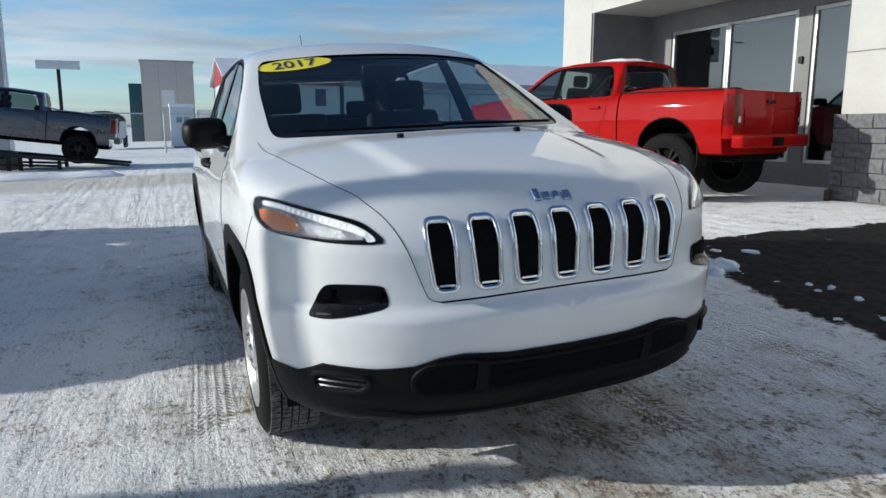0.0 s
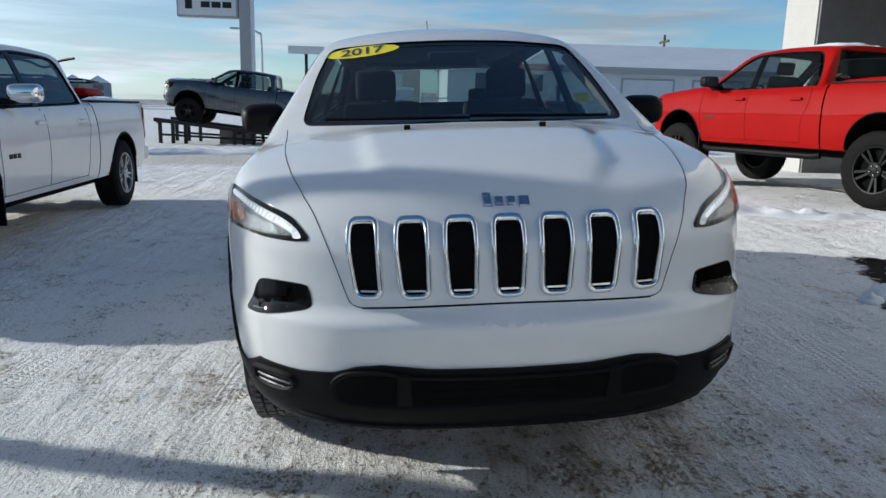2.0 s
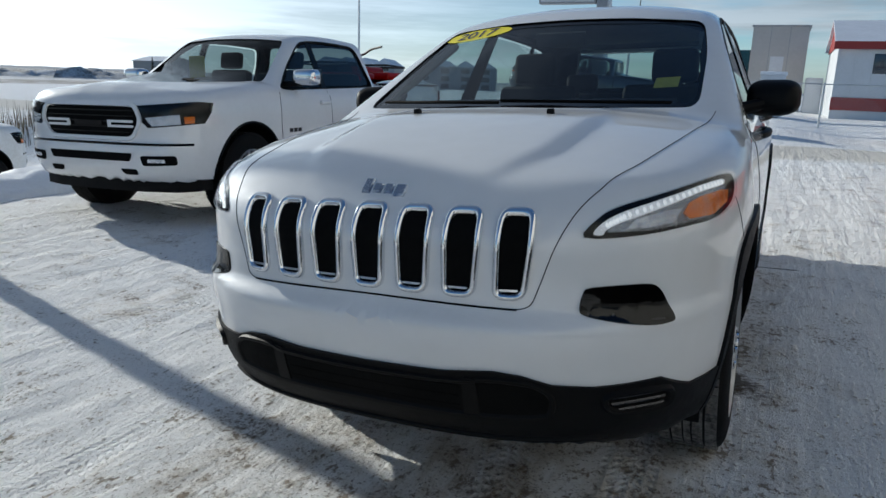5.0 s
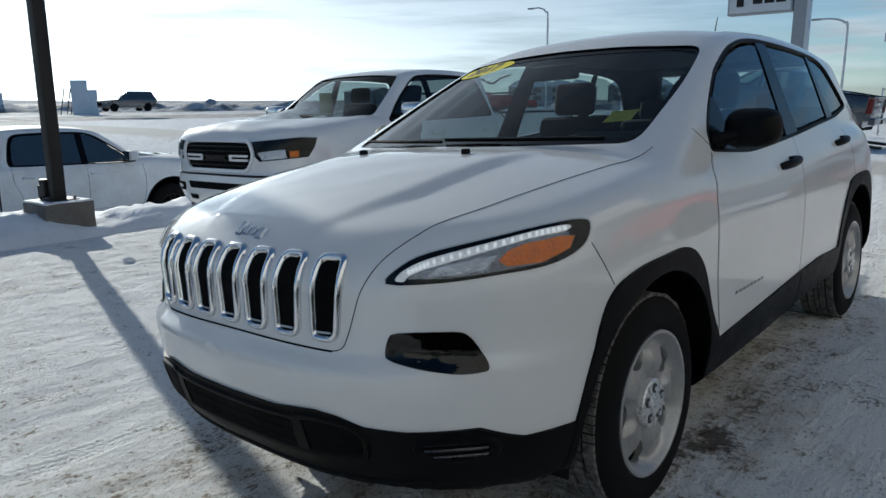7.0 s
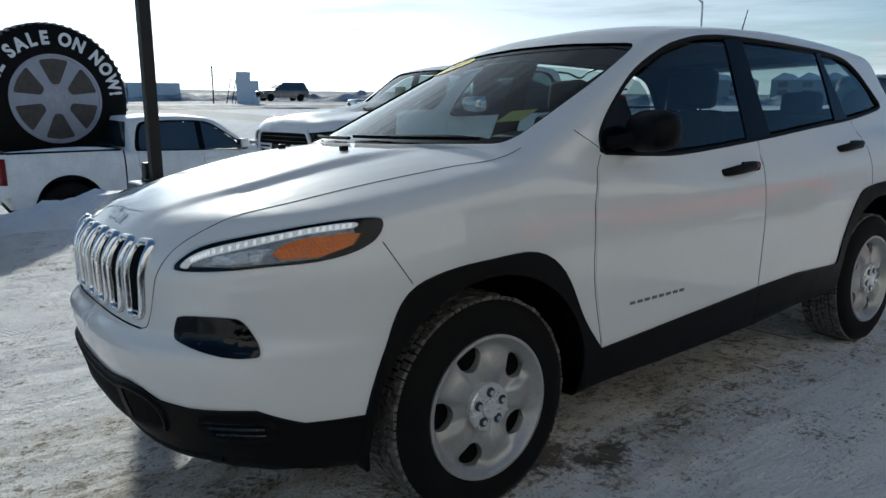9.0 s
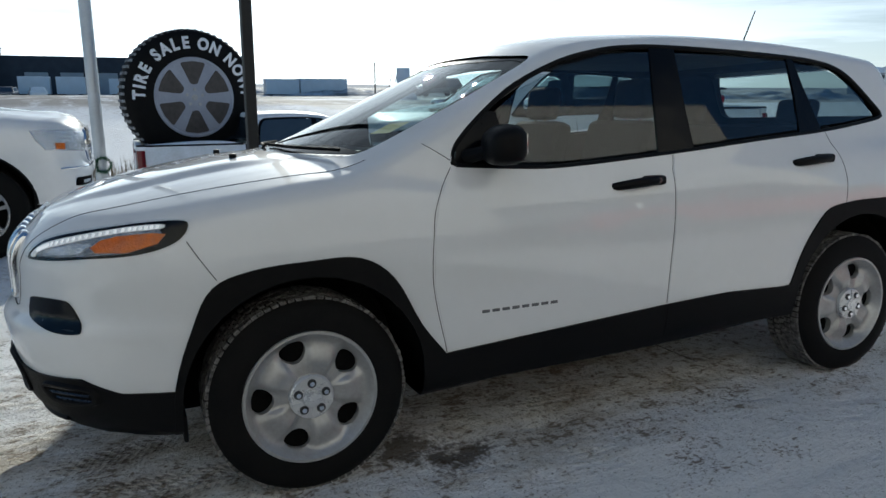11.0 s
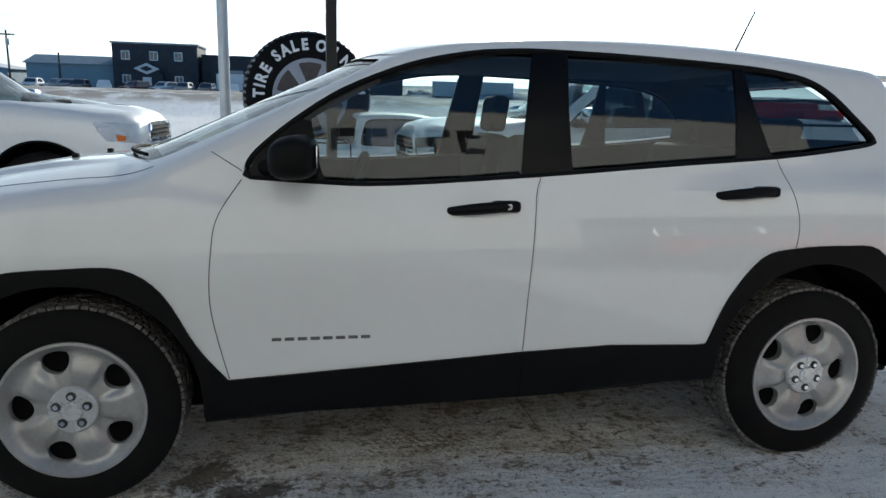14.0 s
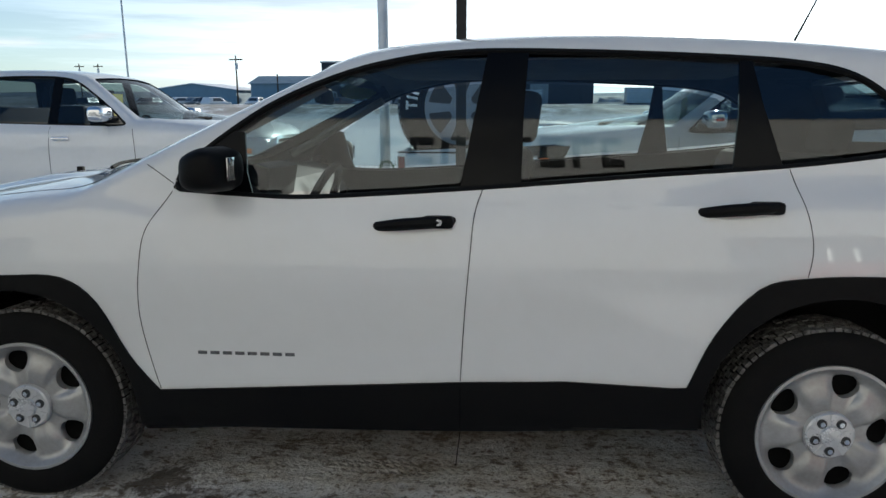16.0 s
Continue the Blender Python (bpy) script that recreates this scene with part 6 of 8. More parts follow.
for s in (-1, 1):
    part("side_step", tube(bmesh.new(), [(s * 0.90, 0.55, 0.33), (s * 0.93, 0.65, 0.31), (s * 0.93, 2.60, 0.31), (s * 0.90, 2.70, 0.33)], 0.045, 10), M_BLACKPLASTIC, red_truck, "black tube side step")
gray_truck = variant(near_truck, pose(-6.95, 21.85, 0.70, -6.9, 0, -90), M_GRAY, "dark grey pickup shown off on a black steel ramp", M_BLACKWHEEL, 0.43, lift=0.19)
# frost and old snow dull the windows of the sign truck
for o in sign_truck.children_recursive:
    if o.type == "MESH" and o.data.materials and o.data.materials[0] in (M_GLASS, M_TINT, M_TRUCKGLASS):
        o.data = o.data.copy()
        o.data.materials[0] = M_DARKGLASS
for tr in (sign_truck, red_truck, gray_truck):
    for o in [c for c in tr.children if c.name.startswith("price_sheet")]:
        bpy.data.objects.remove(o)

# ---- poles, sign and tyre ----


def thing(name, bm, material, label, category, m=None, group="", kind="", smooth=True):
    ob = part(name, bm, material, None, "", smooth)
    if m is not None:
        ob.matrix_world = m
    return tagged(ob, label, category, group, kind)


def rough_block(bm, x0, x1, y0, y1, z0, z1, amp=0.012, seed=1, n=6):
    """A cast block with slightly uneven faces."""
    box(bm, x0, x1, y0, y1, z0, z1, 0.02)
    bmesh.ops.subdivide_edges(bm, edges=[e for e in bm.edges if e.calc_length() > 0.15], cuts=n, use_grid_fill=True)
    for v in bm.verts:
        v.co += amp * noise.noise_vector(v.co * 4 + Vector((seed, 0, 0)))
    return bm


lamp_post = empty("lamp_post", pose(-6.6, 1.10, -0.16, 0, 0, 4), "black square steel lamp post bolted to a concrete base", "lamp post")
part("concrete_base", rough_block(bmesh.new(), -0.27, 0.27, -0.27, 0.27, -0.15, 0.42, 0.012, 5), M_CONCRETE, lamp_post, "weathered concrete base")
part("pole", boxm(-0.068, 0.068, -0.068, 0.068, 0.42, 8.5, 0.012), M_STEEL, lamp_post)
part("base_plate", boxm(-0.16, 0.16, -0.16, 0.16, 0.42, 0.445, 0.004), M_STEEL, lamp_post)
part("socket_box", boxm(-0.20, -0.08, -0.10, 0.06, 0.47, 0.66, 0.012), M_STEEL, lamp_post)
part("socket_box", boxm(-0.34, -0.22, -0.06, 0.10, 0.44, 0.58, 0.012), M_STEEL, lamp_post)
for sx in (-1, 1):
    for sy in (-1, 1):
        part("bolt", cyl(bmesh.new(), 0.014, 0.014, (sx * 0.125, sy * 0.125, 0.44), (sx * 0.125, sy * 0.125, 0.475), 6), M_STEEL, lamp_post)
part("snow_cap", rough_block(bmesh.new(), -0.26, 0.26, -0.26, 0.26, 0.415, 0.435, 0.006, 9, 4), M_SNOW, lamp_post)

flag_pole = empty("flag_pole", pose(-12.4, -0.88, -0.92), "tall pale grey metal pole", "pole")
part("shaft", tube(bmesh.new(), [(0, 0, 0), (0, 0, 4), (0, 0, 9)], [0.115, 0.11, 0.085], 16), M_GALV, flag_pole)
part("foot_plate", boxm(-0.2, 0.2, -0.2, 0.2, 0, 0.04, 0.006), M_GALV, flag_pole)
wreath = bmesh.new()
for i in range(40):
    a = 2 * math.pi * i / 40
    c = Vector((0.12, 0.14 * math.cos(a), 0.14 * math.sin(a)))
    for k in range(5):
        d = noise.random_unit_vector() * 0.06
        cyl(wreath, 0.010, 0.002, c, c + d, 4)
M_GREEN = mat("green_garland", (0.02, 0.10, 0.04), 0.7, vary=0.4, scale=20)
garland = thing("garland", wreath, M_GREEN, "small green garland hung on the pale pole", "garland", pose(-12.4, -0.84, -0.09, 0, 0, 0), smooth=False)


def tyre_sign():
    t = empty("tyre_sign", pose(-11.5, 0.80, 1.22, 0, 0, 11), "huge black tyre sign standing in the pickup bed", "sign")
    R, W = 1.24, 0.30
    bm = bmesh.new()
    lathe(bm, [(-W, 0.70), (-W, R - 0.16), (-W + 0.05, R - 0.05), (-W + 0.14, R), (W - 0.14, R), (W - 0.05, R - 0.05), (W, R - 0.16), (W, 0.74), (W - 0.05, 0.72), (-W + 0.05, 0.70)], 96, closed=True)
    bmesh.ops.recalc_face_normals(bm, faces=bm.faces)
    part("tyre", bm, M_RUBBER, t, sharp=40)
    tb = bmesh.new()
    n = 62
    for i in range(n):
        m = Matrix.Rotation(2 * math.pi * i / n, 4, "X")
        for x0, x1 in ((-W + 0.06, -0.10), (-0.08, -0.01), (0.01, 0.08), (0.10, W - 0.10)):
            z1 = R + 0.006
            box(tb, x0, x1, -0.026, 0.026, R - 0.10, z1, 0, m)
    M_TYREEDGE = mat("grey_tread", (0.34, 0.35, 0.36), 0.8, vary=0.5, scale=9, color2=(0.05, 0.05, 0.05))
    part("tread", tb, M_TYREEDGE, t, "grey tread blocks", smooth=False)
    M_HUB = mat("blue_grey_print", (0.34, 0.36, 0.42), 0.5, vary=0.15, scale=5)
    M_HOLE = mat("dark_print", (0.06, 0.05, 0.045), 0.5, vary=0.4, scale=12)
    disc = bmesh.new()
    lathe(disc, [(W - 0.03, 0.745), (W + 0.012, 0.735), (W + 0.012, 0.70), (W - 0.002, 0.69), (W - 0.002, 0.001), (W - 0.06, 0.001), (W - 0.06, 0.745)], 72, closed=False)
    bmesh.ops.recalc_face_normals(disc, faces=disc.faces)
    rim = part("rim", disc, M_HUB, t, "blue grey printed rim")
    for k in range(6):
        a = 2 * math.pi * (k + 0.5) / 6 + math.pi / 2 - math.pi / 6
        poly = rounded([(0.24, -0.06), (0.63, -0.235), (0.665, 0), (0.63, 0.235), (0.24, 0.06)], 0.05)
        poly = [(p * math.cos(a) - q * math.sin(a), p * math.sin(a) + q * math.cos(a)) for p, q in poly]
        part("rim_opening", prism(bmesh.new(), poly, "X", W - 0.02, W + 0.003), M_HOLE, rim, smooth=False)
    for k in range(5):
        a = 2 * math.pi * k / 5 + 0.3
        r_ = 0.15
        part("wheel_nut", cyl(bmesh.new(), 0.03, 0.025, (W - 0.005, r_ * math.cos(a), r_ * math.sin(a)), (W + 0.012, r_ * math.cos(a), r_ * math.sin(a)), 10), M_SILVER, rim)
    part("hub_cap", cyl(bmesh.new(), 0.055, 0.05, (W - 0.005, 0, 0), (W + 0.014, 0, 0), 20), M_SILVER, rim)
    # the words run round the upper side wall
    text = "TIRE SALE ON NOW!"
    a0, a1 = 183.0, 3.0
    wd = {"I": 0.45, " ": 0.5, "!": 0.45, "W": 1.3, "O": 1.12, "N": 1.08}
    total = sum(wd.get(c, 0.95) for c in text)
    at = 0.0
    M_LETTER = mat("white_letters", (0.75, 0.76, 0.78), 0.6, vary=0.05)
    for c in text:
        w = wd.get(c, 0.95)
        mid = a0 + (a1 - a0) * (at + w / 2) / total
        at += w
        if c == " ":
            continue
        lb = text_mesh(c, 0.275, 0.012, 0.004)
        a = radians(mid)
        rot = Matrix(((0, 0, 1, W + 0.004), (1, 0, 0, 0), (0, 1, 0, 0), (0, 0, 0, 1)))
        spin = Matrix.Rotation(a - math.pi / 2, 4, "X")
        place = Matrix.Translation((0, 0.985 * math.cos(a), 0.985 * math.sin(a)))
        bmesh.ops.transform(lb, matrix=place @ spin @ rot @ Matrix.Diagonal((0.92, 1.05, 1, 1)), verts=lb.verts)
        part("letter", lb, M_LETTER, t, smooth=False)
    return t


tyre = tyre_sign()
for y0 in (-0.35, 0.45):
    thing("wood_chock", boxm(-0.7, 0.7, y0 - 0.06, y0 + 0.06, 0, 0.26, 0.01), mat("weathered_wood", (0.12, 0.09, 0.06), 0.8, vary=0.4, scale=8), "weathered timber chock under the tyre sign", "chock", pose(-11.4, 0.76 + y0 * 0.4, -0.15))


# ---- snow banks and lumps ----


def snow_ridge(name, pts, w, h, seed, label):
    """A ploughed bank along a line."""
    bm = bmesh.new()
    line = spline(pts, 14)
    rows = []
    for i, (x, y) in enumerate(line):
        a, b = line[max(i - 1, 0)], line[min(i + 1, len(line) - 1)]
        d = Vector((b[0] - a[0], b[1] - a[1], 0)).normalized()
        s = Vector((-d.y, d.x, 0))
        row = []
        fade = min(1, i / 6, (len(line) - 1 - i) / 6)
        for k in range(17):
            u = (k / 16 - 0.5) * 2
            p = Vector((x, y, 0)) + s * u * w
            z = h * fade * (1 - u * u) ** 0.8 * (0.75 + 0.6 * noise.noise(Vector((x * 1.1 + seed, y * 1.1, 0.3))))
            z += 0.07 * fade * noise.noise(Vector((p.x * 5, p.y * 5, seed))) * (1 - u * u) + 0.035 * noise.noise(Vector((p.x * 14, p.y * 14, seed))) * (1 - u * u)
            row.append(bm.verts.new((p.x, p.y, lot_z(p.x, p.y) + z - 0.02 - (0.05 if abs(u) > 0.99 else 0))))
        rows.append(row)
    for a, b in zip(rows, rows[1:]):
        for k in range(16):
            bm.faces.new((a[k], b[k], b[k + 1], a[k + 1]))
    bmesh.ops.recalc_face_normals(bm, faces=bm.faces)
    ob = part(name, bm, M_SNOW, None, "", True, 70)
    return tagged(ob, label, "snow bank", kind="structure")


snow_ridge("snow_bank", [(-7.0, -6.0), (-6.9, -3.0), (-6.8, -1.0), (-6.75, 0.3), (-6.9, 1.6), (-7.1, 3.4), (-7.3, 5.4), (-7.6, 7.6)], 0.75, 0.36, 1.0, "low ploughed bank of snow at the lot edge")
snow_ridge("snow_bank", [(-9.0, 15.6), (-7.0, 15.9), (-5.5, 16.6), (-3.4, 17.0), (-2.0, 17.2)], 0.7, 0.20, 5.0, "low lumpy snow beside the road")
snow_ridge("snow_bank", [(2.6, 5.6), (3.6, 5.3), (4.6, 4.9), (5.8, 4.5)], 0.35, 0.10, 9.0, "trampled snow beside the red pickup")


def lump(x, y, r, h, seed):
    bm = bmesh.new()
    bmesh.ops.create_icosphere(bm, subdivisions=3, radius=1)
    for v in bm.verts:
        n = 1 + 0.35 * noise.noise(v.co * 2.3 + Vector((seed, 0, 0))) + 0.15 * noise.noise(v.co * 6 + Vector((seed, 1, 0)))
        v.co = Vector((v.co.x * r * n, v.co.y * r * 0.7 * n, max(v.co.z, -0.25) * h * n))
    ob = part("snow_lump", bm, M_SNOW, None, "", True, 80)
    ob.matrix_world = pose(x, y, lot_z(x, y), 0, 0, seed * 50)
    tagged(ob, "small clump of frozen snow on the lot", "snow", "loose snow clumps")


rnd = random.Random(4)
for x, y, r, h in ((2.86, 1.42, 0.15, 0.07), (2.66, 1.30, 0.09, 0.05), (3.55, 1.85, 0.08, 0.02), (2.95, 0.72, 0.035, 0.02), (3.02, 0.60, 0.03, 0.02), (2.84, 0.55, 0.025, 0.02), (3.3, 2.0, 0.06, 0.02), (2.6, -0.1, 0.04, 0.02), (2.9, 0.3, 0.04, 0.02), (-4.6, 0.9, 0.05, 0.03), (-6.4, 1.9, 0.12, 0.06)):
    lump(x, y, r, h, rnd.random() * 6)


# ---- dealership ----


def dealership():
    d = empty("dealership", pose(0, 0, 0), "white stucco car dealership with grey block base", "building", kind="structure")
    g0 = -0.2
    # near wall, solid to the left of the opening
    # unseen upper wall is made up: its height sets the reflection in the car's windows
    part("wall", boxm(7.80, 14.0, -26.0, 4.56, g0, 9.1), M_STUCCO, d, "white stucco wall")
    part("wall", boxm(7.80, 14.0, 10.95, 12.1, g0, 9.1), M_STUCCO, d)
    part("wall", boxm(9.42, 9.9, 4.45, 10.95, g0, 0.55), M_RECESS, d, "grey sill wall")
    part("wall", boxm(9.40, 9.9, 4.45, 10.95, 3.22, 3.62), M_RECESS, d, "grey header over the windows")
    part("fascia", boxm(7.803, 14.0, 4.56, 10.95, 3.62, 9.1), M_STUCCO, d)
    part("side_lining", boxm(7.83, 9.42, 10.90, 10.946, g0, 3.62), M_RECESS, d, "grey lining of the recess")
    part("concrete_base", boxm(7.72, 7.95, -26.0, 4.62, g0, 0.16), M_CONCRETE, d)
    part("block_base", boxm(7.74, 7.95, -26.0, 1.8, 0.16, 1.26, 0.01), M_BLOCK, d, "grey split face block base")
    for z in (2.2, 3.4, 4.6, 5.8, 7.0):
        part("wall_joint", boxm(7.794, 7.802, -26.0, 4.55, z - 0.008, z + 0.008), M_RECESS, d)
    part("roof", boxm(7.9, 14.2, -26.2, 12.2, 9.1, 9.25), M_RECESS, d)
    # fascia lettering seen mirrored in the car's windows: plain bars
    for k in range(8):
        y0 = -0.5 + k * 0.56
        for a, b, c, e in ((0.0, 0.13, 7.95, 8.6), (0.15, 0.42, 8.45, 8.6), (0.15, 0.42, 7.95, 8.1))[:2 + k % 2]:
            part("sign_bar", boxm(7.755, 7.80, y0 + a, y0 + b, c, e, 0.01), M_STEEL, d)
    for k in range(4):
        wx = part("shop_window", boxm(7.78, 7.802, -14.0 + k * 2.4, -12.0 + k * 2.4, 1.35, 2.6, 0.0), M_DARKGLASS, d)
    # glazing of the recess
    for i, (y0, y1) in enumerate(((4.55, 6.55), (6.95, 8.55), (8.62, 10.2))):
        w = part("window", boxm(9.46, 9.475, y0, y1, 0.58, 3.18), M_SHOPGLASS, d, "tall showroom window")
        for a, b in ((y0 - 0.03, y0 + 0.03), (y1 - 0.03, y1 + 0.03)):
            part("window_frame", boxm(9.425, 9.50, a, b, 0.55, 3.22, 0.006), M_ALU, w)
        for a, b in ((0.55, 0.61), (3.15, 3.215)):
            part("window_frame", boxm(9.43, 9.50, y0 + 0.031, y1 - 0.031, a, b, 0.006), M_ALU, w)
    for y0, y1 in ((6.60, 6.90), (10.25, 10.90)):
        part("wall_pier", boxm(9.41, 9.9, y0, y1, 0.551, 3.219), M_RECESS, d)
    part("showroom_back", boxm(12.5, 12.6, 4.46, 10.94, g0, 3.7), M_RECESS, d)
    part("showroom_floor", boxm(9.9, 12.5, 4.46, 10.94, -0.1, 0.12), M_CONCRETE, d)
    part("wall_lamp", boxm(9.36, 9.405, 6.72, 6.80, 2.28, 2.40, 0.012), M_STEEL, d)
    part("ice_wedge", boxm(7.60, 7.68, 4.5, 4.56, 0.05, 0.30, 0.01, None), mat("worn_timber", (0.16, 0.09, 0.05), 0.8, vary=0.4), d)
    # split face blocks on the pier
    rr = random.Random(8)
    shapes = []
    for k in range(5):
        bm = bmesh.new()
        box(bm, 0, 0.215, 0, 0.392, 0, 0.192, 0.006, None, 1)
        es = [e for e in bm.edges if e.calc_length() > 0.1]
        bmesh.ops.subdivide_edges(bm, edges=es, cuts=2, use_grid_fill=True)
        for v in bm.verts:
            if v.co.x < 0.01 or v.co.y > 0.38:
                v.co += Vector((rr.uniform(-0.012, 0.012), rr.uniform(-0.004, 0.004), 0))
        me = bpy.data.meshes.new("block")
        bm.to_mesh(me)
        bm.free()
        me.materials.append(M_BLOCK)
        shapes.append(me)
    wallp = part("block_wall", boxm(7.76, 7.95, 1.8, 4.60, 0.16, 1.26), M_BLOCK, d)
    row = 0
    z = 0.165
    while z < 1.2:
        y = 4.60 - (0.0 if row % 2 == 0 else 0.2)
        if row % 2:
            b = new("block", shapes[rr.randrange(5)])
            b.parent = wallp
            b.matrix_world = Matrix.Translation((7.72, 4.41, z)) @ Matrix.Diagonal((1, 0.5, 1, 1))
        while y > 2.0:
            b = new("block", shapes[rr.randrange(5)])
            b.parent = wallp
            b.matrix_world = Matrix.Translation((7.72 + rr.uniform(-0.004, 0.004), y - 0.395, z))
            y -= 0.40
        row += 1
        z += 0.20
    return d


M_BLOCK = mat("grey_split_block", (0.10, 0.103, 0.107), 0.9, vary=0.5, scale=14, color2=(0.19, 0.19, 0.195), bump=0.9, bump_scale=70)
M_ALU = mat("aluminium_frame", (0.62, 0.62, 0.60), 0.4, metal=0.6, vary=0.1)
M_SHOPGLASS = glass_mat("showroom_glass", (0.30, 0.36, 0.36), 0.16)
dealership()


# ---- beyond the lot ----


def ramp():
    r = empty("display_ramp", pose(0, 0, 0), "black steel display ramp for a pickup", "ramp")
    y0, y1 = 20.75, 22.95

    def top(x):
        return 0.02 + (-2.3 - x) * 0.121
    for y in (20.95, 22.75):
        bm = bmesh.new()
        prism(bm, [(-2.0, -0.02), (-2.0, 0.05), (-8.0, top(-8.0)), (-8.0, top(-8.0) - 0.12)], "Y", y - 0.16, y + 0.16)
        part("track", bm, M_STEEL, r)
    for x in (-7.85, -7.45, -7.05, -5.5, -5.2, -4.9, -3.9):
        for y in (20.95, 22.75):
            part("leg", boxm(x - 0.05, x + 0.05, y - 0.05, y + 0.05, -0.12, top(x) - 0.05, 0.005), M_STEEL, r)
    for y in (20.9, 22.8):
        part("brace", tube(bmesh.new(), [(-7.8, y, 0.18), (-3.9, y, 0.02)], 0.04, 6), M_STEEL, r)
    for x in (-7.9, -5.4):
        part("cross_beam", boxm(x - 0.05, x + 0.05, 20.9, 22.8, top(x) - 0.16, top(x) - 0.08, 0.005), M_STEEL, r)
    return r


ramp()
for x, y in ((-5.6, 21.8),):
    thing("concrete_block", rough_block(bmesh.new(), -0.5, 0.5, -0.35, 0.35, 0, 0.55, 0.01, 3), M_CONCRETE, "rough concrete block under the ramp", "block", pose(x, y, lot_z(x, y) - 0.05))

pylon = empty("pylon_sign", pose(-6.95, 30.0, -0.1), "tall dealer pylon sign on a grey post", "sign")
part("post", boxm(-0.12, 0.36, -0.2, 0.2, 0, 9.0, 0.02), M_GREYPANEL, pylon)
part("post_edge", boxm(0.361, 0.47, -0.2, 0.2, 0, 9.0, 0.02), M_WHITEPANEL, pylon)
pn = part("panel", boxm(-2.75, -0.16, -0.22, 0.22, 4.95, 6.15, 0.03), M_GREYPANEL, pylon)
part("panel_face", boxm(-2.68, -0.24, -0.235, -0.222, 5.03, 6.08, 0.004), M_WHITEPANEL, pn)
part("panel_face", boxm(-2.68, -0.24, 0.222, 0.235, 5.03, 6.08, 0.004), M_WHITEPANEL, pn)
for k in range(3):
    part("letter_bar", boxm(-1.72 + k * 0.46, -1.34 + k * 0.46, -0.245, -0.236, 5.35, 5.60, 0.003), M_STEEL, pn)
part("emblem", boxm(-2.38, -2.08, -0.245, -0.236, 5.28, 5.72, 0.003), M_STEEL, pn)
part("panel", boxm(-2.75, -0.16, -0.22, 0.22, 6.3, 8.2, 0.03), M_WHITEPANEL, pylon)


def street_lamp(x, y, h, arm, side, label="grey street lamp with a curved arm"):
    s = empty("street_lamp", pose(x, y, 0), label, "street lamp", "street lamps")
    pts = spline([(0, 0, -0.3), (0, 0, h * 0.85), (side * arm * 0.12, 0, h * 0.96), (side * arm * 0.5, 0, h), (side * arm, 0, h + 0.02)], 6)
    part("post", tube(bmesh.new(), pts, [0.11 - 0.05 * i / len(pts) for i in range(len(pts))], 8), M_GALV, s)
    part("lamp_head", boxm(side * arm - 0.35, side * arm + 0.35, -0.14, 0.14, h - 0.05, h + 0.10, 0.04), M_GREYPANEL, s)
    return s


street_lamp(-38.1, 60.0, 10.4, 2.0, -1)
street_lamp(-11.5, 60.0, 7.4, 2.2, -1)
street_lamp(-70.0, -37.2, 12.5, 0.6, -1)

bb = empty("billboard", pose(-8.95, 70.0, 0), "blank white billboard on one steel post", "billboard")
part("post", boxm(-0.14, 0.14, -0.12, 0.12, -0.5, 6.2, 0.01), M_STEEL, bb)
part("panel", boxm(-1.75, 1.75, -0.15, 0.15, 6.2, 6.95, 0.02), M_WHITEPANEL, bb)


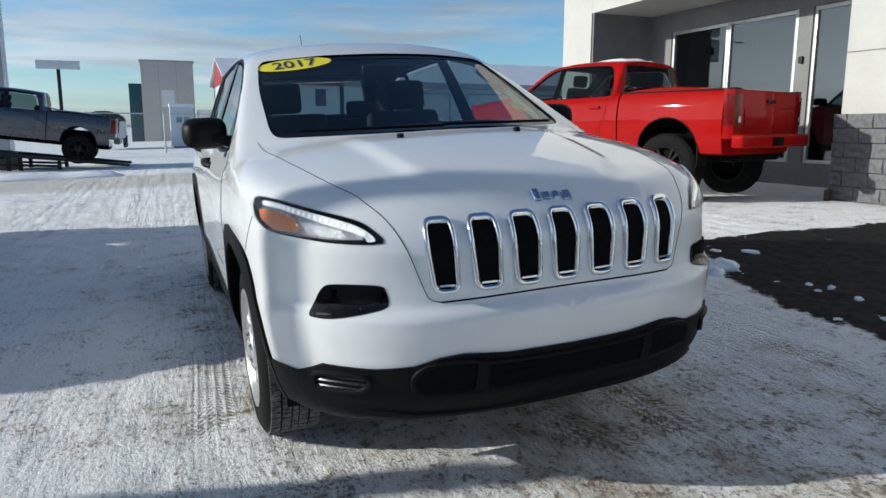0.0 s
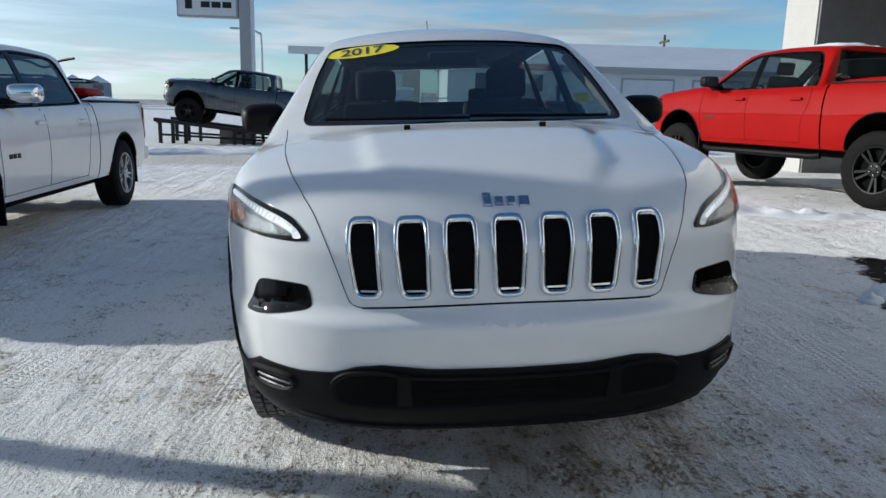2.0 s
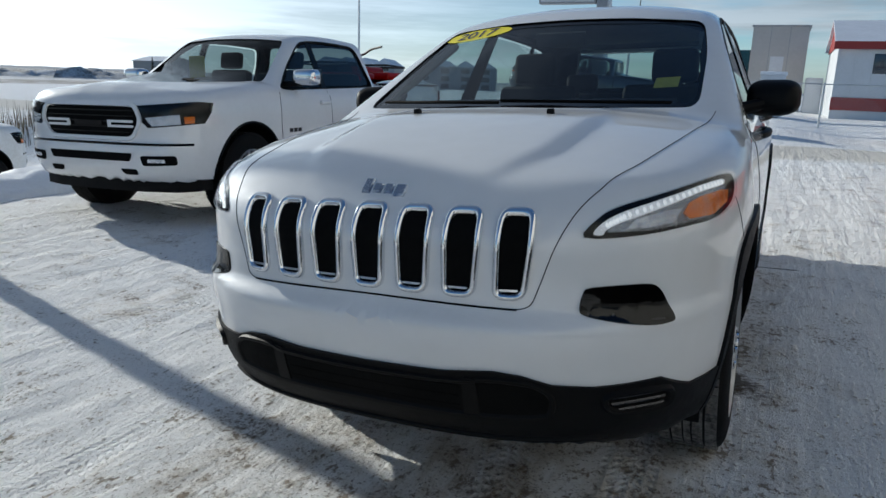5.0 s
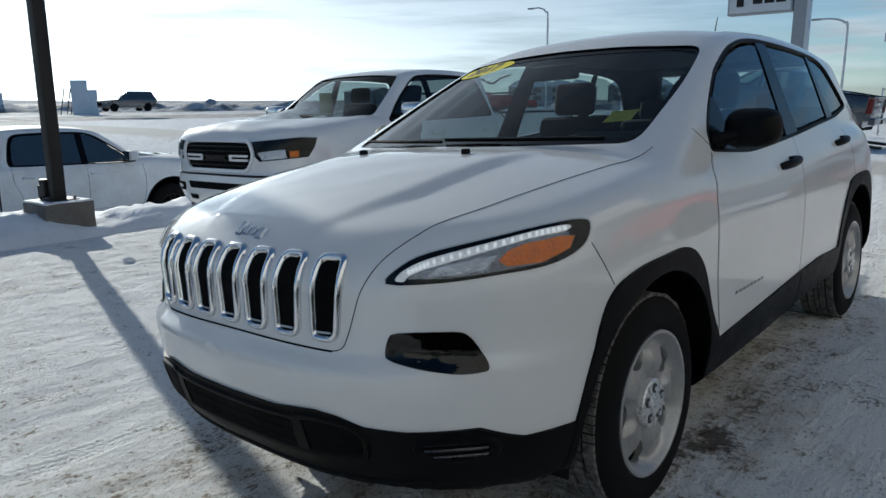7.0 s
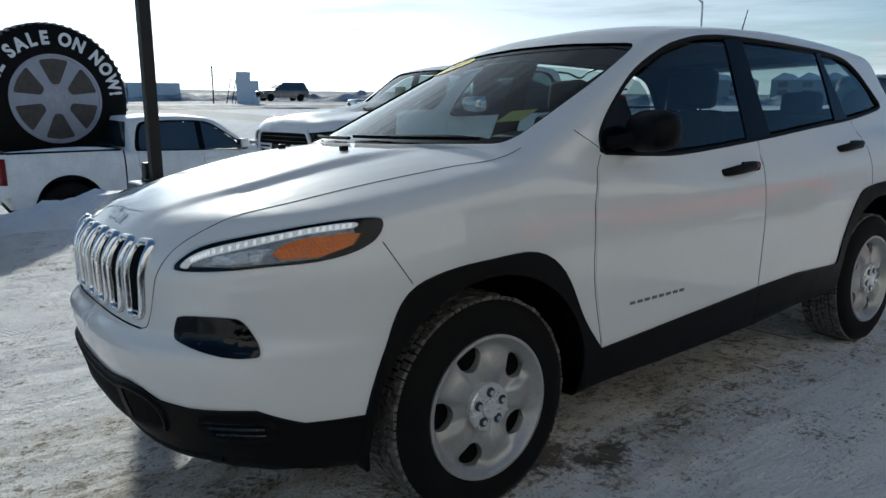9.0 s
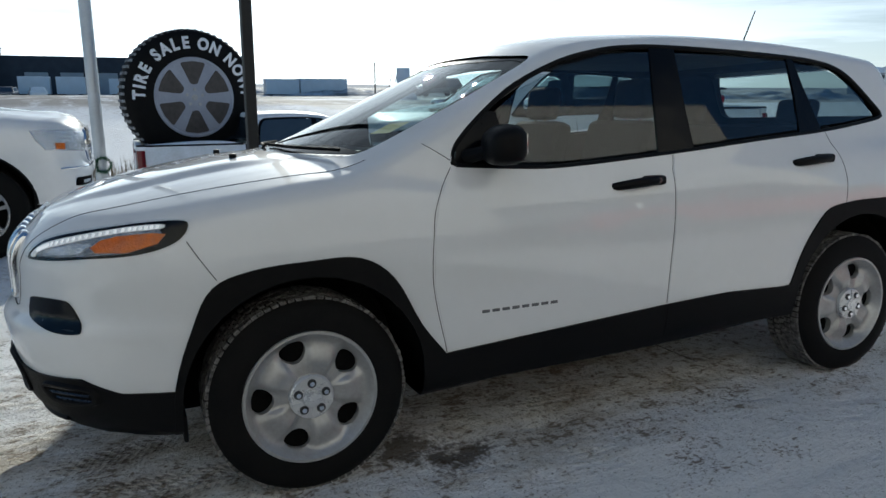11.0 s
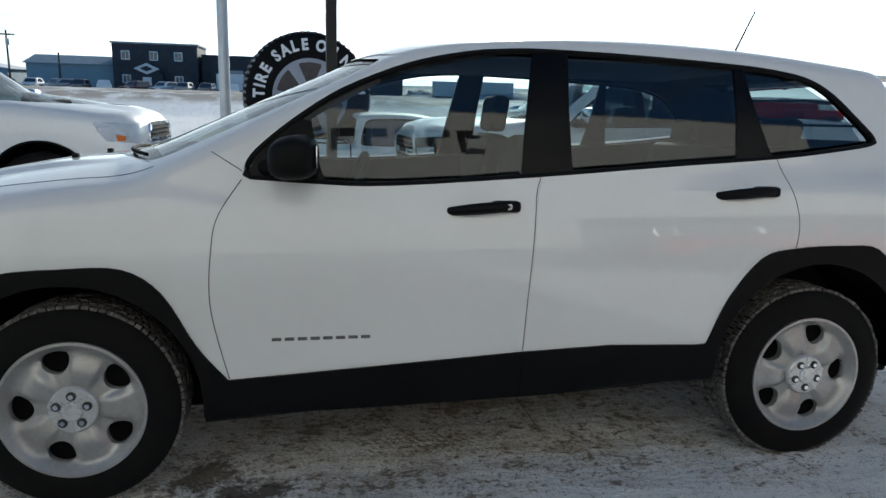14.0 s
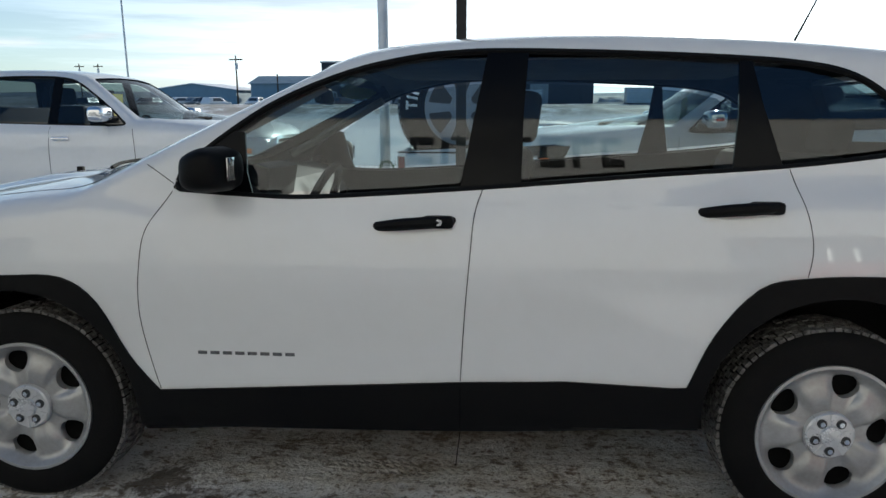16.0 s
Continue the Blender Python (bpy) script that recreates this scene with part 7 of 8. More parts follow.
def shed(name, x0, x1, y0, y1, z0, eave, ridge, wall_m, roof_m, label, along="X", doors=(), windows=(), trim=None, snow=True):
    """A metal building with a gable roof. doors: (x or y start, end, top) on the face towards the lot."""
    s = empty(name, pose(0, 0, 0), label, "building")
    bm = bmesh.new()
    if along == "X":
        ym = (y0 + y1) / 2
        prism(bm, [(y0, z0), (y0, eave), (ym, ridge), (y1, eave), (y1, z0)], "X", x0, x1)
    else:
        xm = (x0 + x1) / 2
        prism(bm, [(x0, z0), (x0, eave), (xm, ridge), (x1, eave), (x1, z0)], "Y", y0, y1)
    wl = part("wall", bm, wall_m, s, smooth=False)
    th = 0.12
    if along == "X":
        for a, b in ((y0 - 0.4, (y0 + y1) / 2), (y1 + 0.4, (y0 + y1) / 2)):
            k = (ridge - eave) / abs((y1 - y0) / 2)
            bm = bmesh.new()
            ea = eave - 0.4 * k
            prism(bm, [(a, ea + 0.02), (a, ea + th), (b, ridge + th), (b, ridge + 0.02)], "X", x0 - 0.3, x1 + 0.3)
            part("roof", bm, roof_m, s, smooth=False)
        n = int((x1 - x0) / 0.9)
        ribs = bmesh.new()
        for i in range(n + 1):
            x = x0 + (x1 - x0) * i / n
            box(ribs, x - 0.03, x + 0.03, y0 - 0.025, y0 - 0.002, z0, eave - 0.05)
        part("cladding_ribs", ribs, wall_m, s, smooth=False)["kind"] = "stuff"
    else:
        for a, b in ((x0 - 0.4, (x0 + x1) / 2), (x1 + 0.4, (x0 + x1) / 2)):
            k = (ridge - eave) / abs((x1 - x0) / 2)
            ea = eave - 0.4 * k
            bm = bmesh.new()
            prism(bm, [(a, ea + 0.02), (a, ea + th), (b, ridge + th), (b, ridge + 0.02)], "Y", y0 - 0.3, y1 + 0.3)
            part("roof", bm, roof_m, s, smooth=False)
    if trim:
        part("eave_trim", boxm(x0 - 0.32, x1 + 0.32, y0 - 0.46, y0 - 0.40, eave - 0.45, eave + 0.02), trim, s)
    for a, b, top in doors:
        dr = part("garage_door", boxm(a, b, y0 - 0.06, y0 - 0.03, z0, top, 0.01), M_WHITEPANEL, s)
        part("door_frame", boxm(a - 0.12, a - 0.001, y0 - 0.08, y0 - 0.03, z0, top + 0.12), trim or M_GREYPANEL, dr)
        part("door_frame", boxm(b + 0.001, b + 0.12, y0 - 0.08, y0 - 0.03, z0, top + 0.12), trim or M_GREYPANEL, dr)
        part("door_frame", boxm(a, b, y0 - 0.08, y0 - 0.03, top + 0.001, top + 0.12), trim or M_GREYPANEL, dr)
    for a, b, c, d in windows:
        part("window", boxm(a, b, y0 - 0.05, y0 - 0.03, c, d, 0.005), M_DARKGLASS, s)
    return s


M_SNOWROOF = mat("snowy_metal_roof", (0.74, 0.76, 0.80), 0.6, vary=0.12, scale=0.6)
# storage sheds behind the road
shed("storage_building", 12.0, 46.0, 50.0, 62.0, -0.3, 4.55, 6.6, M_WHITEPANEL, M_SNOWROOF, "long pale metal storage building with a snowy roof", doors=[(16.6 + 5.4 * k, 20.4 + 5.4 * k, 3.7) for k in range(5)], windows=(), trim=M_GREYPANEL)
shed("shop_building", 3.6, 11.6, 50.0, 62.0, -0.3, 4.6, 6.3, M_WHITEPANEL, M_SNOWROOF, "white metal shop with dark red trim", windows=[(5.6, 6.4, 2.7, 3.9), (9.8, 10.6, 2.7, 3.9)], trim=M_REDPANEL)
part("red_gable", prism(bmesh.new(), [(50.0, 4.4), (56.0, 6.35), (62.0, 4.4)], "X", 3.50, 3.58), M_REDPANEL, bpy.data.objects["shop_building"], "red gable end", smooth=False)
part("red_stripe", boxm(3.55, 11.65, 49.93, 49.965, 0.4, 1.2), M_REDPANEL, bpy.data.objects["shop_building"])
tb = empty("tower_building", pose(0, 0, 0), "tall plain grey metal building with one window", "building")
M_TOWER = mat("beige_sheet_metal", (0.47, 0.45, 0.42), 0.6, vary=0.1, scale=0.6)
M_ANNEX = mat("teal_glazing", (0.02, 0.075, 0.085), 0.2, vary=0.4, scale=0.8)
part("wall", boxm(-2.1, 2.0, 62.0, 68.0, -0.4, 6.5, 0.02), M_TOWER, tb)
for x in (-0.75, 0.65):
    part("wall_joint", boxm(x - 0.02, x + 0.02, 61.985, 61.997, -0.4, 6.48), M_GREYPANEL, tb)
part("roof_edge", boxm(-2.2, 2.1, 61.9, 68.1, 6.5, 6.62), M_GREYPANEL, tb)
part("window", boxm(-0.6, 0.4, 61.95, 61.99, 2.8, 4.2), M_WHITEPANEL, tb)
part("glass_annex", boxm(-3.1, -2.12, 62.5, 66.0, -0.4, 4.7, 0.02), M_ANNEX, tb)
part("snow_hut", boxm(2.2, 3.4, 61.0, 63.0, -0.4, 2.6, 0.05), M_WHITEPANEL, tb)


def chain_fence(p0, p1, h=1.9):
    f = empty("chain_fence", pose(0, 0, 0), "chain link fence with steel posts", "fence")
    a, b = Vector((*p0, 0)), Vector((*p1, 0))
    L = (b - a).length
    d = (b - a) / L
    n = int(L / 3)
    for i in range(n + 1):
        p = a + d * (L * i / n)
        z = lot_z(p.x, p.y)
        part("post", cyl(bmesh.new(), 0.04, 0.04, (p.x, p.y, z - 0.1), (p.x, p.y, z + h), 8), M_GALV, f)
    part("top_rail", tube(bmesh.new(), [(a.x, a.y, lot_z(a.x, a.y) + h - 0.05), (b.x, b.y, lot_z(b.x, b.y) + h - 0.05)], 0.03, 6), M_GALV, f)
    wires = bmesh.new()
    k = int(L / 0.14)
    for i in range(k):
        for s in (-1, 1):
            p = a + d * (L * (i + 0.5) / k)
            q = a + d * min(max(L * (i + 0.5) / k + s * h, 0), L)
            zz = lot_z(p.x, p.y)
            hh = abs((q - p).length)
            up = Vector((0, 0, 1))
            w = d * 0.004
            v = [wires.verts.new(x) for x in (p - w + up * zz, p + w + up * zz, q + w + up * (zz + hh), q - w + up * (zz + hh))]
            wires.faces.new(v)
    part("mesh", wires, M_GALV, f, smooth=False)["kind"] = "stuff"
    return f


chain_fence((-4.0, 32.0), (5.5, 32.0))
chain_fence((5.5, 32.0), (30.0, 33.0))


# ---- far cars ----


def far_car_f(l, h, hood, van):
    def f(x, y, z):
        ax = np.abs(x)
        a = np.clip(0.2 - y, 0, None) / 1.05
        b = np.clip(y - (l - 1.3), 0, None) / 0.45
        f1 = (((ax / 0.90) ** 4 + a ** 4 + b ** 4 + 1e-9) ** 0.25 - 1) * 0.9
        f2 = z - np.where(y < 0.9, hood + 0.08 * y, hood + 0.07)
        low = smax(smax(f1, f2, 0.06), 0.30 - z, 0.05)
        g = smax(smax((ax - (0.88 - 0.33 * (z - hood))) * 0.95, (0.35 + (z - hood) * (1.1 if van else 1.5) - y) * 0.6, 0.05), smax((z - h), (y - (l - 0.98 - 0.45 * (z - hood))) * 0.9, 0.08), 0.10)
        return smin(low, np.maximum(g, hood - 0.1 - z), 0.04)
    return f


CARS = {}


def far_car(m, paint, label, l=4.6, h=1.65, hood=0.98, van=True, cat="car", lamps=M_REFLECT):
    key = (l, h, hood, van)
    c = empty("parked_car", m, label, cat, "cars parked far off")
    f = far_car_f(*key)
    if key not in CARS:
        cuts = [(prism(bmesh.new(), arch_poly(yc, 0.37, 0.33, 12), "X", s * 0.6, s * 1.2), M_DEEP) for yc in (0.0, l - 1.85) for s in (-1, 1)]
        body = carve(shell(f, 0.5, l - 1.6, 0.7, 48, 30, 12), [M_WHITE], cuts)
        win = [patch(f, rounded([(0.75, hood + 0.10), (l - 1.6, hood + 0.12), (l - 1.75, h - 0.12), (1.45, h - 0.12)], 0.08), "X", s, 0.006, 0.0, 0.3) for s in (-1, 1)]
        win.append(patch(f, rounded([(-0.70, hood + 0.12), (0.70, hood + 0.12), (0.56, h - 0.12), (-0.56, h - 0.12)], 0.06), "Y", -1, 0.006, 0.0, 0.3))
        wme = []
        for w in win:
            me = bpy.data.meshes.new("car_window")
            w.to_mesh(me)
            w.free()
            me.materials.append(M_DARKGLASS)
            wme.append(me)
        wh = bmesh.new()
        lathe(wh, [(-0.1, 0.2), (-0.1, 0.31), (-0.08, 0.33), (0.08, 0.33), (0.1, 0.31), (0.1, 0.2), (0.07, 0.19), (0.07, 0.001)], 24)
        bmesh.ops.recalc_face_normals(wh, faces=wh.faces)
        wm = bpy.data.meshes.new("car_wheel")
        wh.to_mesh(wm)
        wh.free()
        wm.materials.append(M_RUBBER)
        hm = []
        for s in (-1, 1):
            hb = patch(f, rounded([(s * 0.50, 0.78), (s * 0.80, 0.80), (s * 0.80, 0.68), (s * 0.52, 0.66)], 0.03), "Y", -1, 0.006, 0.004, 0.2)
            me = bpy.data.meshes.new("car_lamp")
            hb.to_mesh(me)
            hb.free()
            me.materials.append(lamps)
            hm.append(me)
        gb = patch(f, rounded([(-0.45, 0.76), (0.45, 0.76), (0.42, 0.50), (-0.42, 0.50)], 0.05), "Y", -1, 0.005, 0.0, 0.2)
        gm = bpy.data.meshes.new("car_grille")
        gb.to_mesh(gm)
        gb.free()
        gm.materials.append(M_DEEP)
        CARS[key] = (body, wme, wm, hm, gm)
    body, wme, wm, hm, gm = CARS[key]
    me = body.copy()
    me.materials[0] = paint
    mesh_part("body", me, c)
    for w in wme:
        new("window", w).parent = c
    for w in hm:
        new("headlight", w).parent = c
    new("grille", gm).parent = c
    for s in (-1, 1):
        for y in (0.0, l - 1.85):
            w = new("wheel", wm)
            w.parent = c
            w.matrix_local = pose(s * 0.80, y, 0.33, 0, 0, 0 if s > 0 else 180)
    return c


van = far_car(pose(5.75, 21.5, -0.13, 0, 0, 3), M_MAROON, "dark red minivan parked across the road", 5.1, 1.75, 1.02, True)
van["group"] = ""
road_car = far_car(pose(-60.0, 26.0, 0.60), M_GRAY, "dark SUV on the road past the field", 4.8, 1.7, 1.0, False)
road_car["group"] = ""
paints = [M_WHITE, M_GRAY, M_SILVER, M_WHITE, M_MAROON, M_WHITE, M_GRAY, M_SILVER, M_WHITE]
rc = random.Random(11)
for k in range(16):
    y = -9.0 - 3.1 * k
    far_car(pose(-96 + rc.uniform(-2, 2), y, lot_z(-96, y), 0, 0, rc.choice((60, 90, 250, 280)) + rc.uniform(-8, 8)), paints[k % len(paints)], "car parked before the far buildings", 4.6, 1.65, 0.98, True)


# ---- far buildings across the field ----
blk = empty("dark_office", pose(0, 0, 0), "two storey dark blue clad office with a diamond sign", "building")
part("wall", boxm(-120, -110, -26.7, -14.9, -0.6, 6.5), M_NAVYPANEL, blk)
part("roof_edge", boxm(-120.1, -109.9, -26.9, -14.7, 6.5, 6.75), M_GREYPANEL, blk)
for y in (-24.9, -21.0, -17.6):
    for z0, z1 in ((4.2, 5.5), (0.9, 2.1)):
        if not (y == -21.0 and z0 < 2):
            w = part("window", boxm(-109.99, -109.94, y - 0.6, y + 0.6, z0, z1), M_WHITEPANEL, blk)
            part("pane", boxm(-109.935, -109.92, y - 0.45, y - 0.05, z0 + 0.15, z1 - 0.15), M_DARKGLASS, w)
            part("pane", boxm(-109.935, -109.92, y + 0.05, y + 0.45, z0 + 0.15, z1 - 0.15), M_DARKGLASS, w)
part("porch", prism(bmesh.new(), [(-24.0, -0.6), (-24.0, 2.2), (-21.8, 3.9), (-19.6, 2.2), (-19.6, -0.6)], "X", -109.98, -108.6), M_NAVYPANEL, blk, smooth=False)
part("diamond_sign", prism(bmesh.new(), [(-23.6, 3.0), (-21.8, 3.8), (-20.0, 3.0), (-21.8, 2.2)], "X", -108.55, -108.45), M_WHITEPANEL, blk, smooth=False)
part("diamond_center", prism(bmesh.new(), [(-22.7, 3.0), (-21.8, 3.4), (-20.9, 3.0), (-21.8, 2.6)], "X", -108.44, -108.40), M_NAVYPANEL, blk, smooth=False)
part("door", boxm(-108.55, -108.5, -22.4, -21.2, -0.4, 1.8), M_WHITEPANEL, blk)
wing = empty("dark_warehouse", pose(0, 0, 0), "long low dark blue warehouse with white dock doors", "building")
part("wall", boxm(-122, -112, -14.6, 16.0, -0.6, 5.4), M_NAVYPANEL, wing)
for k in range(5):
    part("dock_door", boxm(-111.99, -111.9, -11.5 + k * 4.4, -8.6 + k * 4.4, -0.4, 3.2), M_GREYPANEL, wing)
shed("blue_workshop", -122.0, -112.0, -39.0, -27.2, -0.6, 3.4, 4.6, M_BLUEPANEL, M_BLUEPANEL, "pale blue metal workshop", along="Y")
shed("blue_barn", -124.0, -112.0, -56.0, -41.5, -0.6, 2.4, 3.4, M_BLUEPANEL, M_SNOWROOF, "pale blue metal barn with a snowy roof", along="X")
for k, (y, l, zt) in enumerate(((-11.5, 3.6, 2.9), (-7.2, 3.4, 2.9), (-1.0, 3.4, 2.7), (4.5, 3.0, 2.6), (19.6, 4.8, 2.9), (24.6, 7.1, 3.0))):
    tr = empty("cargo_trailer", pose(-104, y, -0.35), "white box trailer parked in the yard", "trailer", "box trailers")
    part("box", boxm(-1.2, 1.2, 0, l, 0.7, zt, 0.05), M_WHITEPANEL, tr)
    for yy in (0.6, l - 0.6):
        part("wheel", cyl(bmesh.new(), 0.4, 0.4, (-1.1, yy, 0.4), (1.15, yy, 0.4), 16), M_RUBBER, tr)


def utility_pole(x, y, h, arms=True, label="wooden utility pole with a cross arm"):
    u = empty("utility_pole", pose(x, y, -0.3), label, "utility pole", "utility poles")
    part("shaft", cyl(bmesh.new(), 0.16, 0.11, (0, 0, 0), (0, 0, h), 8), M_POLEWOOD, u)
    if arms:
        part("cross_arm", boxm(-0.06, 0.06, -1.1, 1.1, h - 0.7, h - 0.5), M_POLEWOOD, u)
        part("transformer", cyl(bmesh.new(), 0.25, 0.25, (0.3, 0.2, h - 2.1), (0.3, 0.2, h - 1.2), 10), M_GALV, u)
    return u


M_POLEWOOD = mat("pole_wood", (0.10, 0.075, 0.05), 0.85, vary=0.3, scale=2)
utility_pole(-110.3, -40.6, 8.0)
utility_pole(-112.0, -34.5, 5.2, False)
utility_pole(-150.0, -90.7, 8.7)
utility_pole(-150.0, -86.4, 8.7)
utility_pole(24.0, 62.0, 8.6)

ub = empty("utility_box", pose(0.2, 40.0, 0.0), "white steel utility box behind the fence", "utility box")
part("body", boxm(-0.62, 0.62, 0, 1.6, 0.08, 2.25, 0.03), M_WHITEPANEL, ub)
part("snow_cap", rough_block(bmesh.new(), -0.66, 0.66, -0.04, 1.64, 2.25, 2.42, 0.03, 4, 4), M_SNOW, ub)
part("skid", boxm(-0.5, 0.5, 0.1, 1.5, -0.1, 0.08), M_STEEL, ub)
for x in (-0.3, 0.1):
    part("stripe", boxm(x, x + 0.3, -0.012, -0.002, 1.4, 1.7, 0.002), M_BLUEPANEL, ub)
ct = empty("covered_trailer", pose(-3.8, 40.0, 0.1), "pale trailer with a dark arched cover", "trailer")
part("body", boxm(-1.0, 1.0, 0, 3.6, 0.45, 1.35, 0.03), M_WHITEPANEL, ct)
part("cover", prism(bmesh.new(), [(1.02 * math.cos(a), 1.36 + 0.55 * math.sin(a)) for a in np.linspace(0, math.pi, 13)], "Y", -0.02, 3.62), M_STEEL, ct, smooth=False)
for sx in (-1, 1):
    for y in (1.4, 2.3):
        part("wheel", cyl(bmesh.new(), 0.33, 0.33, (sx * 0.85, y, 0.25), (sx * 1.05, y, 0.25), 16), M_RUBBER, ct)


# sign hoarding, apartments and low hills far off
hb = empty("hoarding", pose(-78.0, 31.3, -0.3, 0, 0, 62), "white hoarding with slanting props beside the road", "hoarding")
part("panel", boxm(-1.0, 0.6, -0.1, 0.1, 0.4, 4.0, 0.02), M_WHITEPANEL, hb)
part("panel", boxm(0.61, 1.5, -0.1, 0.1, 0.4, 3.0, 0.02), M_WHITEPANEL, hb)
for x in (-2.4, -1.8, -1.4):
    part("prop", tube(bmesh.new(), [(x, 1.2, 0), (x + 0.8, 0.1, 3.2)], 0.06, 6), M_STEEL, hb)
part("flag_post", cyl(bmesh.new(), 0.08, 0.08, (-3.6, 0, 0), (-3.6, 0, 4.6), 8), M_STEEL, hb)


def apartments(x, y, w, h, n):
    a = empty("apartment_building", pose(x, y, -0.3, 0, 0, 20), "grey apartment block with white gables and many windows", "building", "apartment blocks")
    part("wall", boxm(0, w, 0, 12, 0, h), M_GREYPANEL, a)
    for k in range(n):
        x0 = w * k / n
        part("gable", prism(bmesh.new(), [(x0, h), (x0 + w / n / 2, h + 1.2), (x0 + w / n, h)], "Y", -0.6, 12), M_SNOWROOF, a, smooth=False)
        for j in range(3):
            part("window", boxm(x0 + w / n * 0.3, x0 + w / n * 0.7, -0.08, -0.02, 0.5 + j * h / 3.2, 1.3 + j * h / 3.2), M_DARKGLASS, a)
    return a


apartments(-62, 118, 15, 4.4, 4)
apartments(-80, 112, 15, 4.4, 4)


shed("far_arena", -166.0, -155.0, 146.0, 158.0, -0.5, 4.3, 5.6, M_GREYPANEL, M_SNOWROOF, "grey metal hall far across the fields", along="X")


def conifer(x, y, h, seed):
    t = empty("conifer", pose(x, y, lot_z(x, y) - 0.1), "small dark spruce tree far across the field", "tree", "far spruces")
    part("trunk", cyl(bmesh.new(), 0.12, 0.03, (0, 0, 0), (0, 0, h), 7), M_POLEWOOD, t)
    rg = random.Random(seed)
    bm = bmesh.new()
    for k in range(420):
        u = rg.random() ** 0.8
        z = h * (0.10 + 0.90 * u)
        r = (1 - u) * h * 0.26 * rg.uniform(0.5, 1.1) + 0.05
        a = rg.uniform(0, 6.283)
        d = Vector((math.cos(a), math.sin(a), -0.25))
        s = Vector((-math.sin(a), math.cos(a), 0)) * 0.10
        p = Vector((0, 0, z))
        bm.faces.new([bm.verts.new(q) for q in (p + d * r * 0.35 - s, p + d * r, p + d * r * 0.35 + s)])
    part("crown", bm, M_NEEDLES, t, smooth=False)
    return t


M_NEEDLES = mat("spruce_needles", (0.035, 0.05, 0.03), 0.8, vary=0.4, scale=2)
conifer(-92.0, 84.0, 3.6, 5)
conifer(-88.5, 84.5, 2.6, 6)


def hills():
    bm = bmesh.new()
    rows = []
    for k in range(240):
        a = 2 * math.pi * k / 240
        r = 1500
        h = 4.0 + 9.0 * max(0, noise.noise(Vector((3 * math.cos(a), 3 * math.sin(a), 0.7)))) + 3 * abs(noise.noise(Vector((14 * math.cos(a), 14 * math.sin(a), 2))))
        p = Vector((-math.sin(a) * r, math.cos(a) * r, 0))
        rows.append([bm.verts.new(p * 0.93 + Vector((0, 0, -8))), bm.verts.new(p + Vector((0, 0, h))), bm.verts.new(p * 1.2 + Vector((0, 0, h * 0.6)))])
    for a, b in zip(rows, rows[1:] + rows[:1]):
        for j in range(2):
            bm.faces.new((a[j], a[j + 1], b[j + 1], b[j]))
    bmesh.ops.recalc_face_normals(bm, faces=bm.faces)
    return bm


M_HILL = mat("far_woods", (0.20, 0.22, 0.25), 0.9, vary=0.5, scale=0.01, color2=(0.42, 0.45, 0.5))
thing("hills", hills(), M_HILL, "low snowy wooded ridge on the horizon", "hills", kind="structure")


def rubble(p0, p1, w, h, seed):
    """Rough heaps of frozen earth and snow beyond the road."""
    a, b = Vector((*p0, 0)), Vector((*p1, 0))
    L = (b - a).length
    d = (b - a) / L
    s = Vector((-d.y, d.x, 0))
    n, k = int(L / 0.7), 16
    bm = bmesh.new()
    rows = []
    for i in range(n + 1):
        row = []
        for j in range(k + 1):
            u = 2 * j / k - 1
            p = a + d * (L * i / n) + s * (u * w)
            q = Vector((p.x * 0.12 + seed, p.y * 0.12, 0))
            z = h * (1 - u * u) * (0.45 + 0.5 * noise.noise(q) + 0.35 * noise.noise(q * 4) + 0.22 * noise.noise(q * 11))
            row.append(bm.verts.new((p.x, p.y, lot_z(p.x, p.y) - 0.1 + max(z, 0))))
        rows.append(row)
    for r0, r1 in zip(rows, rows[1:]):
        for j in range(k):
            bm.faces.new((r0[j], r1[j], r1[j + 1], r0[j + 1]))
    bmesh.ops.recalc_face_normals(bm, faces=bm.faces)
    return bm


M_RUBBLE = mat("frozen_earth", (0.62, 0.64, 0.67), 0.9, vary=0.8, scale=0.35, color2=(0.13, 0.12, 0.11), bump=1.0, bump_scale=3)
for k, (p0, p1, w, h) in enumerate((((-112, 18), (-90, 66), 7.0, 2.0), ((-90, 66), (-52, 104), 7.0, 2.0))):
    thing("earth_heap", rubble(p0, p1, w, h, 3.0 + 7 * k), M_RUBBLE, "long heap of frozen earth and snow past the road", "earth heap", group="earth heaps", kind="structure", smooth=True)


# dry grass at the field edge
def grass():
    bm = bmesh.new()
    rg = random.Random(21)
    for _ in range(2600):
        y = rg.uniform(-3, 15)
        x = -17.0 - 0.12 * y + rg.gauss(0, 0.8)
        z = lot_z(x, y)
        h = rg.uniform(0.25, 0.75)
        d = Vector((rg.uniform(-0.2, 0.2), rg.uniform(-0.2, 0.2), 1)).normalized() * h
        w = 0.012
        v = [bm.verts.new((x, y - w, z - 0.05)), bm.verts.new((x, y + w, z - 0.05)), bm.verts.new((x + d.x, y + d.y, z + d.z))]
        bm.faces.new(v)
    return bm


M_DRYGRASS = mat("dry_grass", (0.22, 0.17, 0.10), 0.9, vary=0.4, scale=3)
thing("dry_grass", grass(), M_DRYGRASS, "dry brown weeds along the field edge", "grass", kind="stuff", smooth=False)


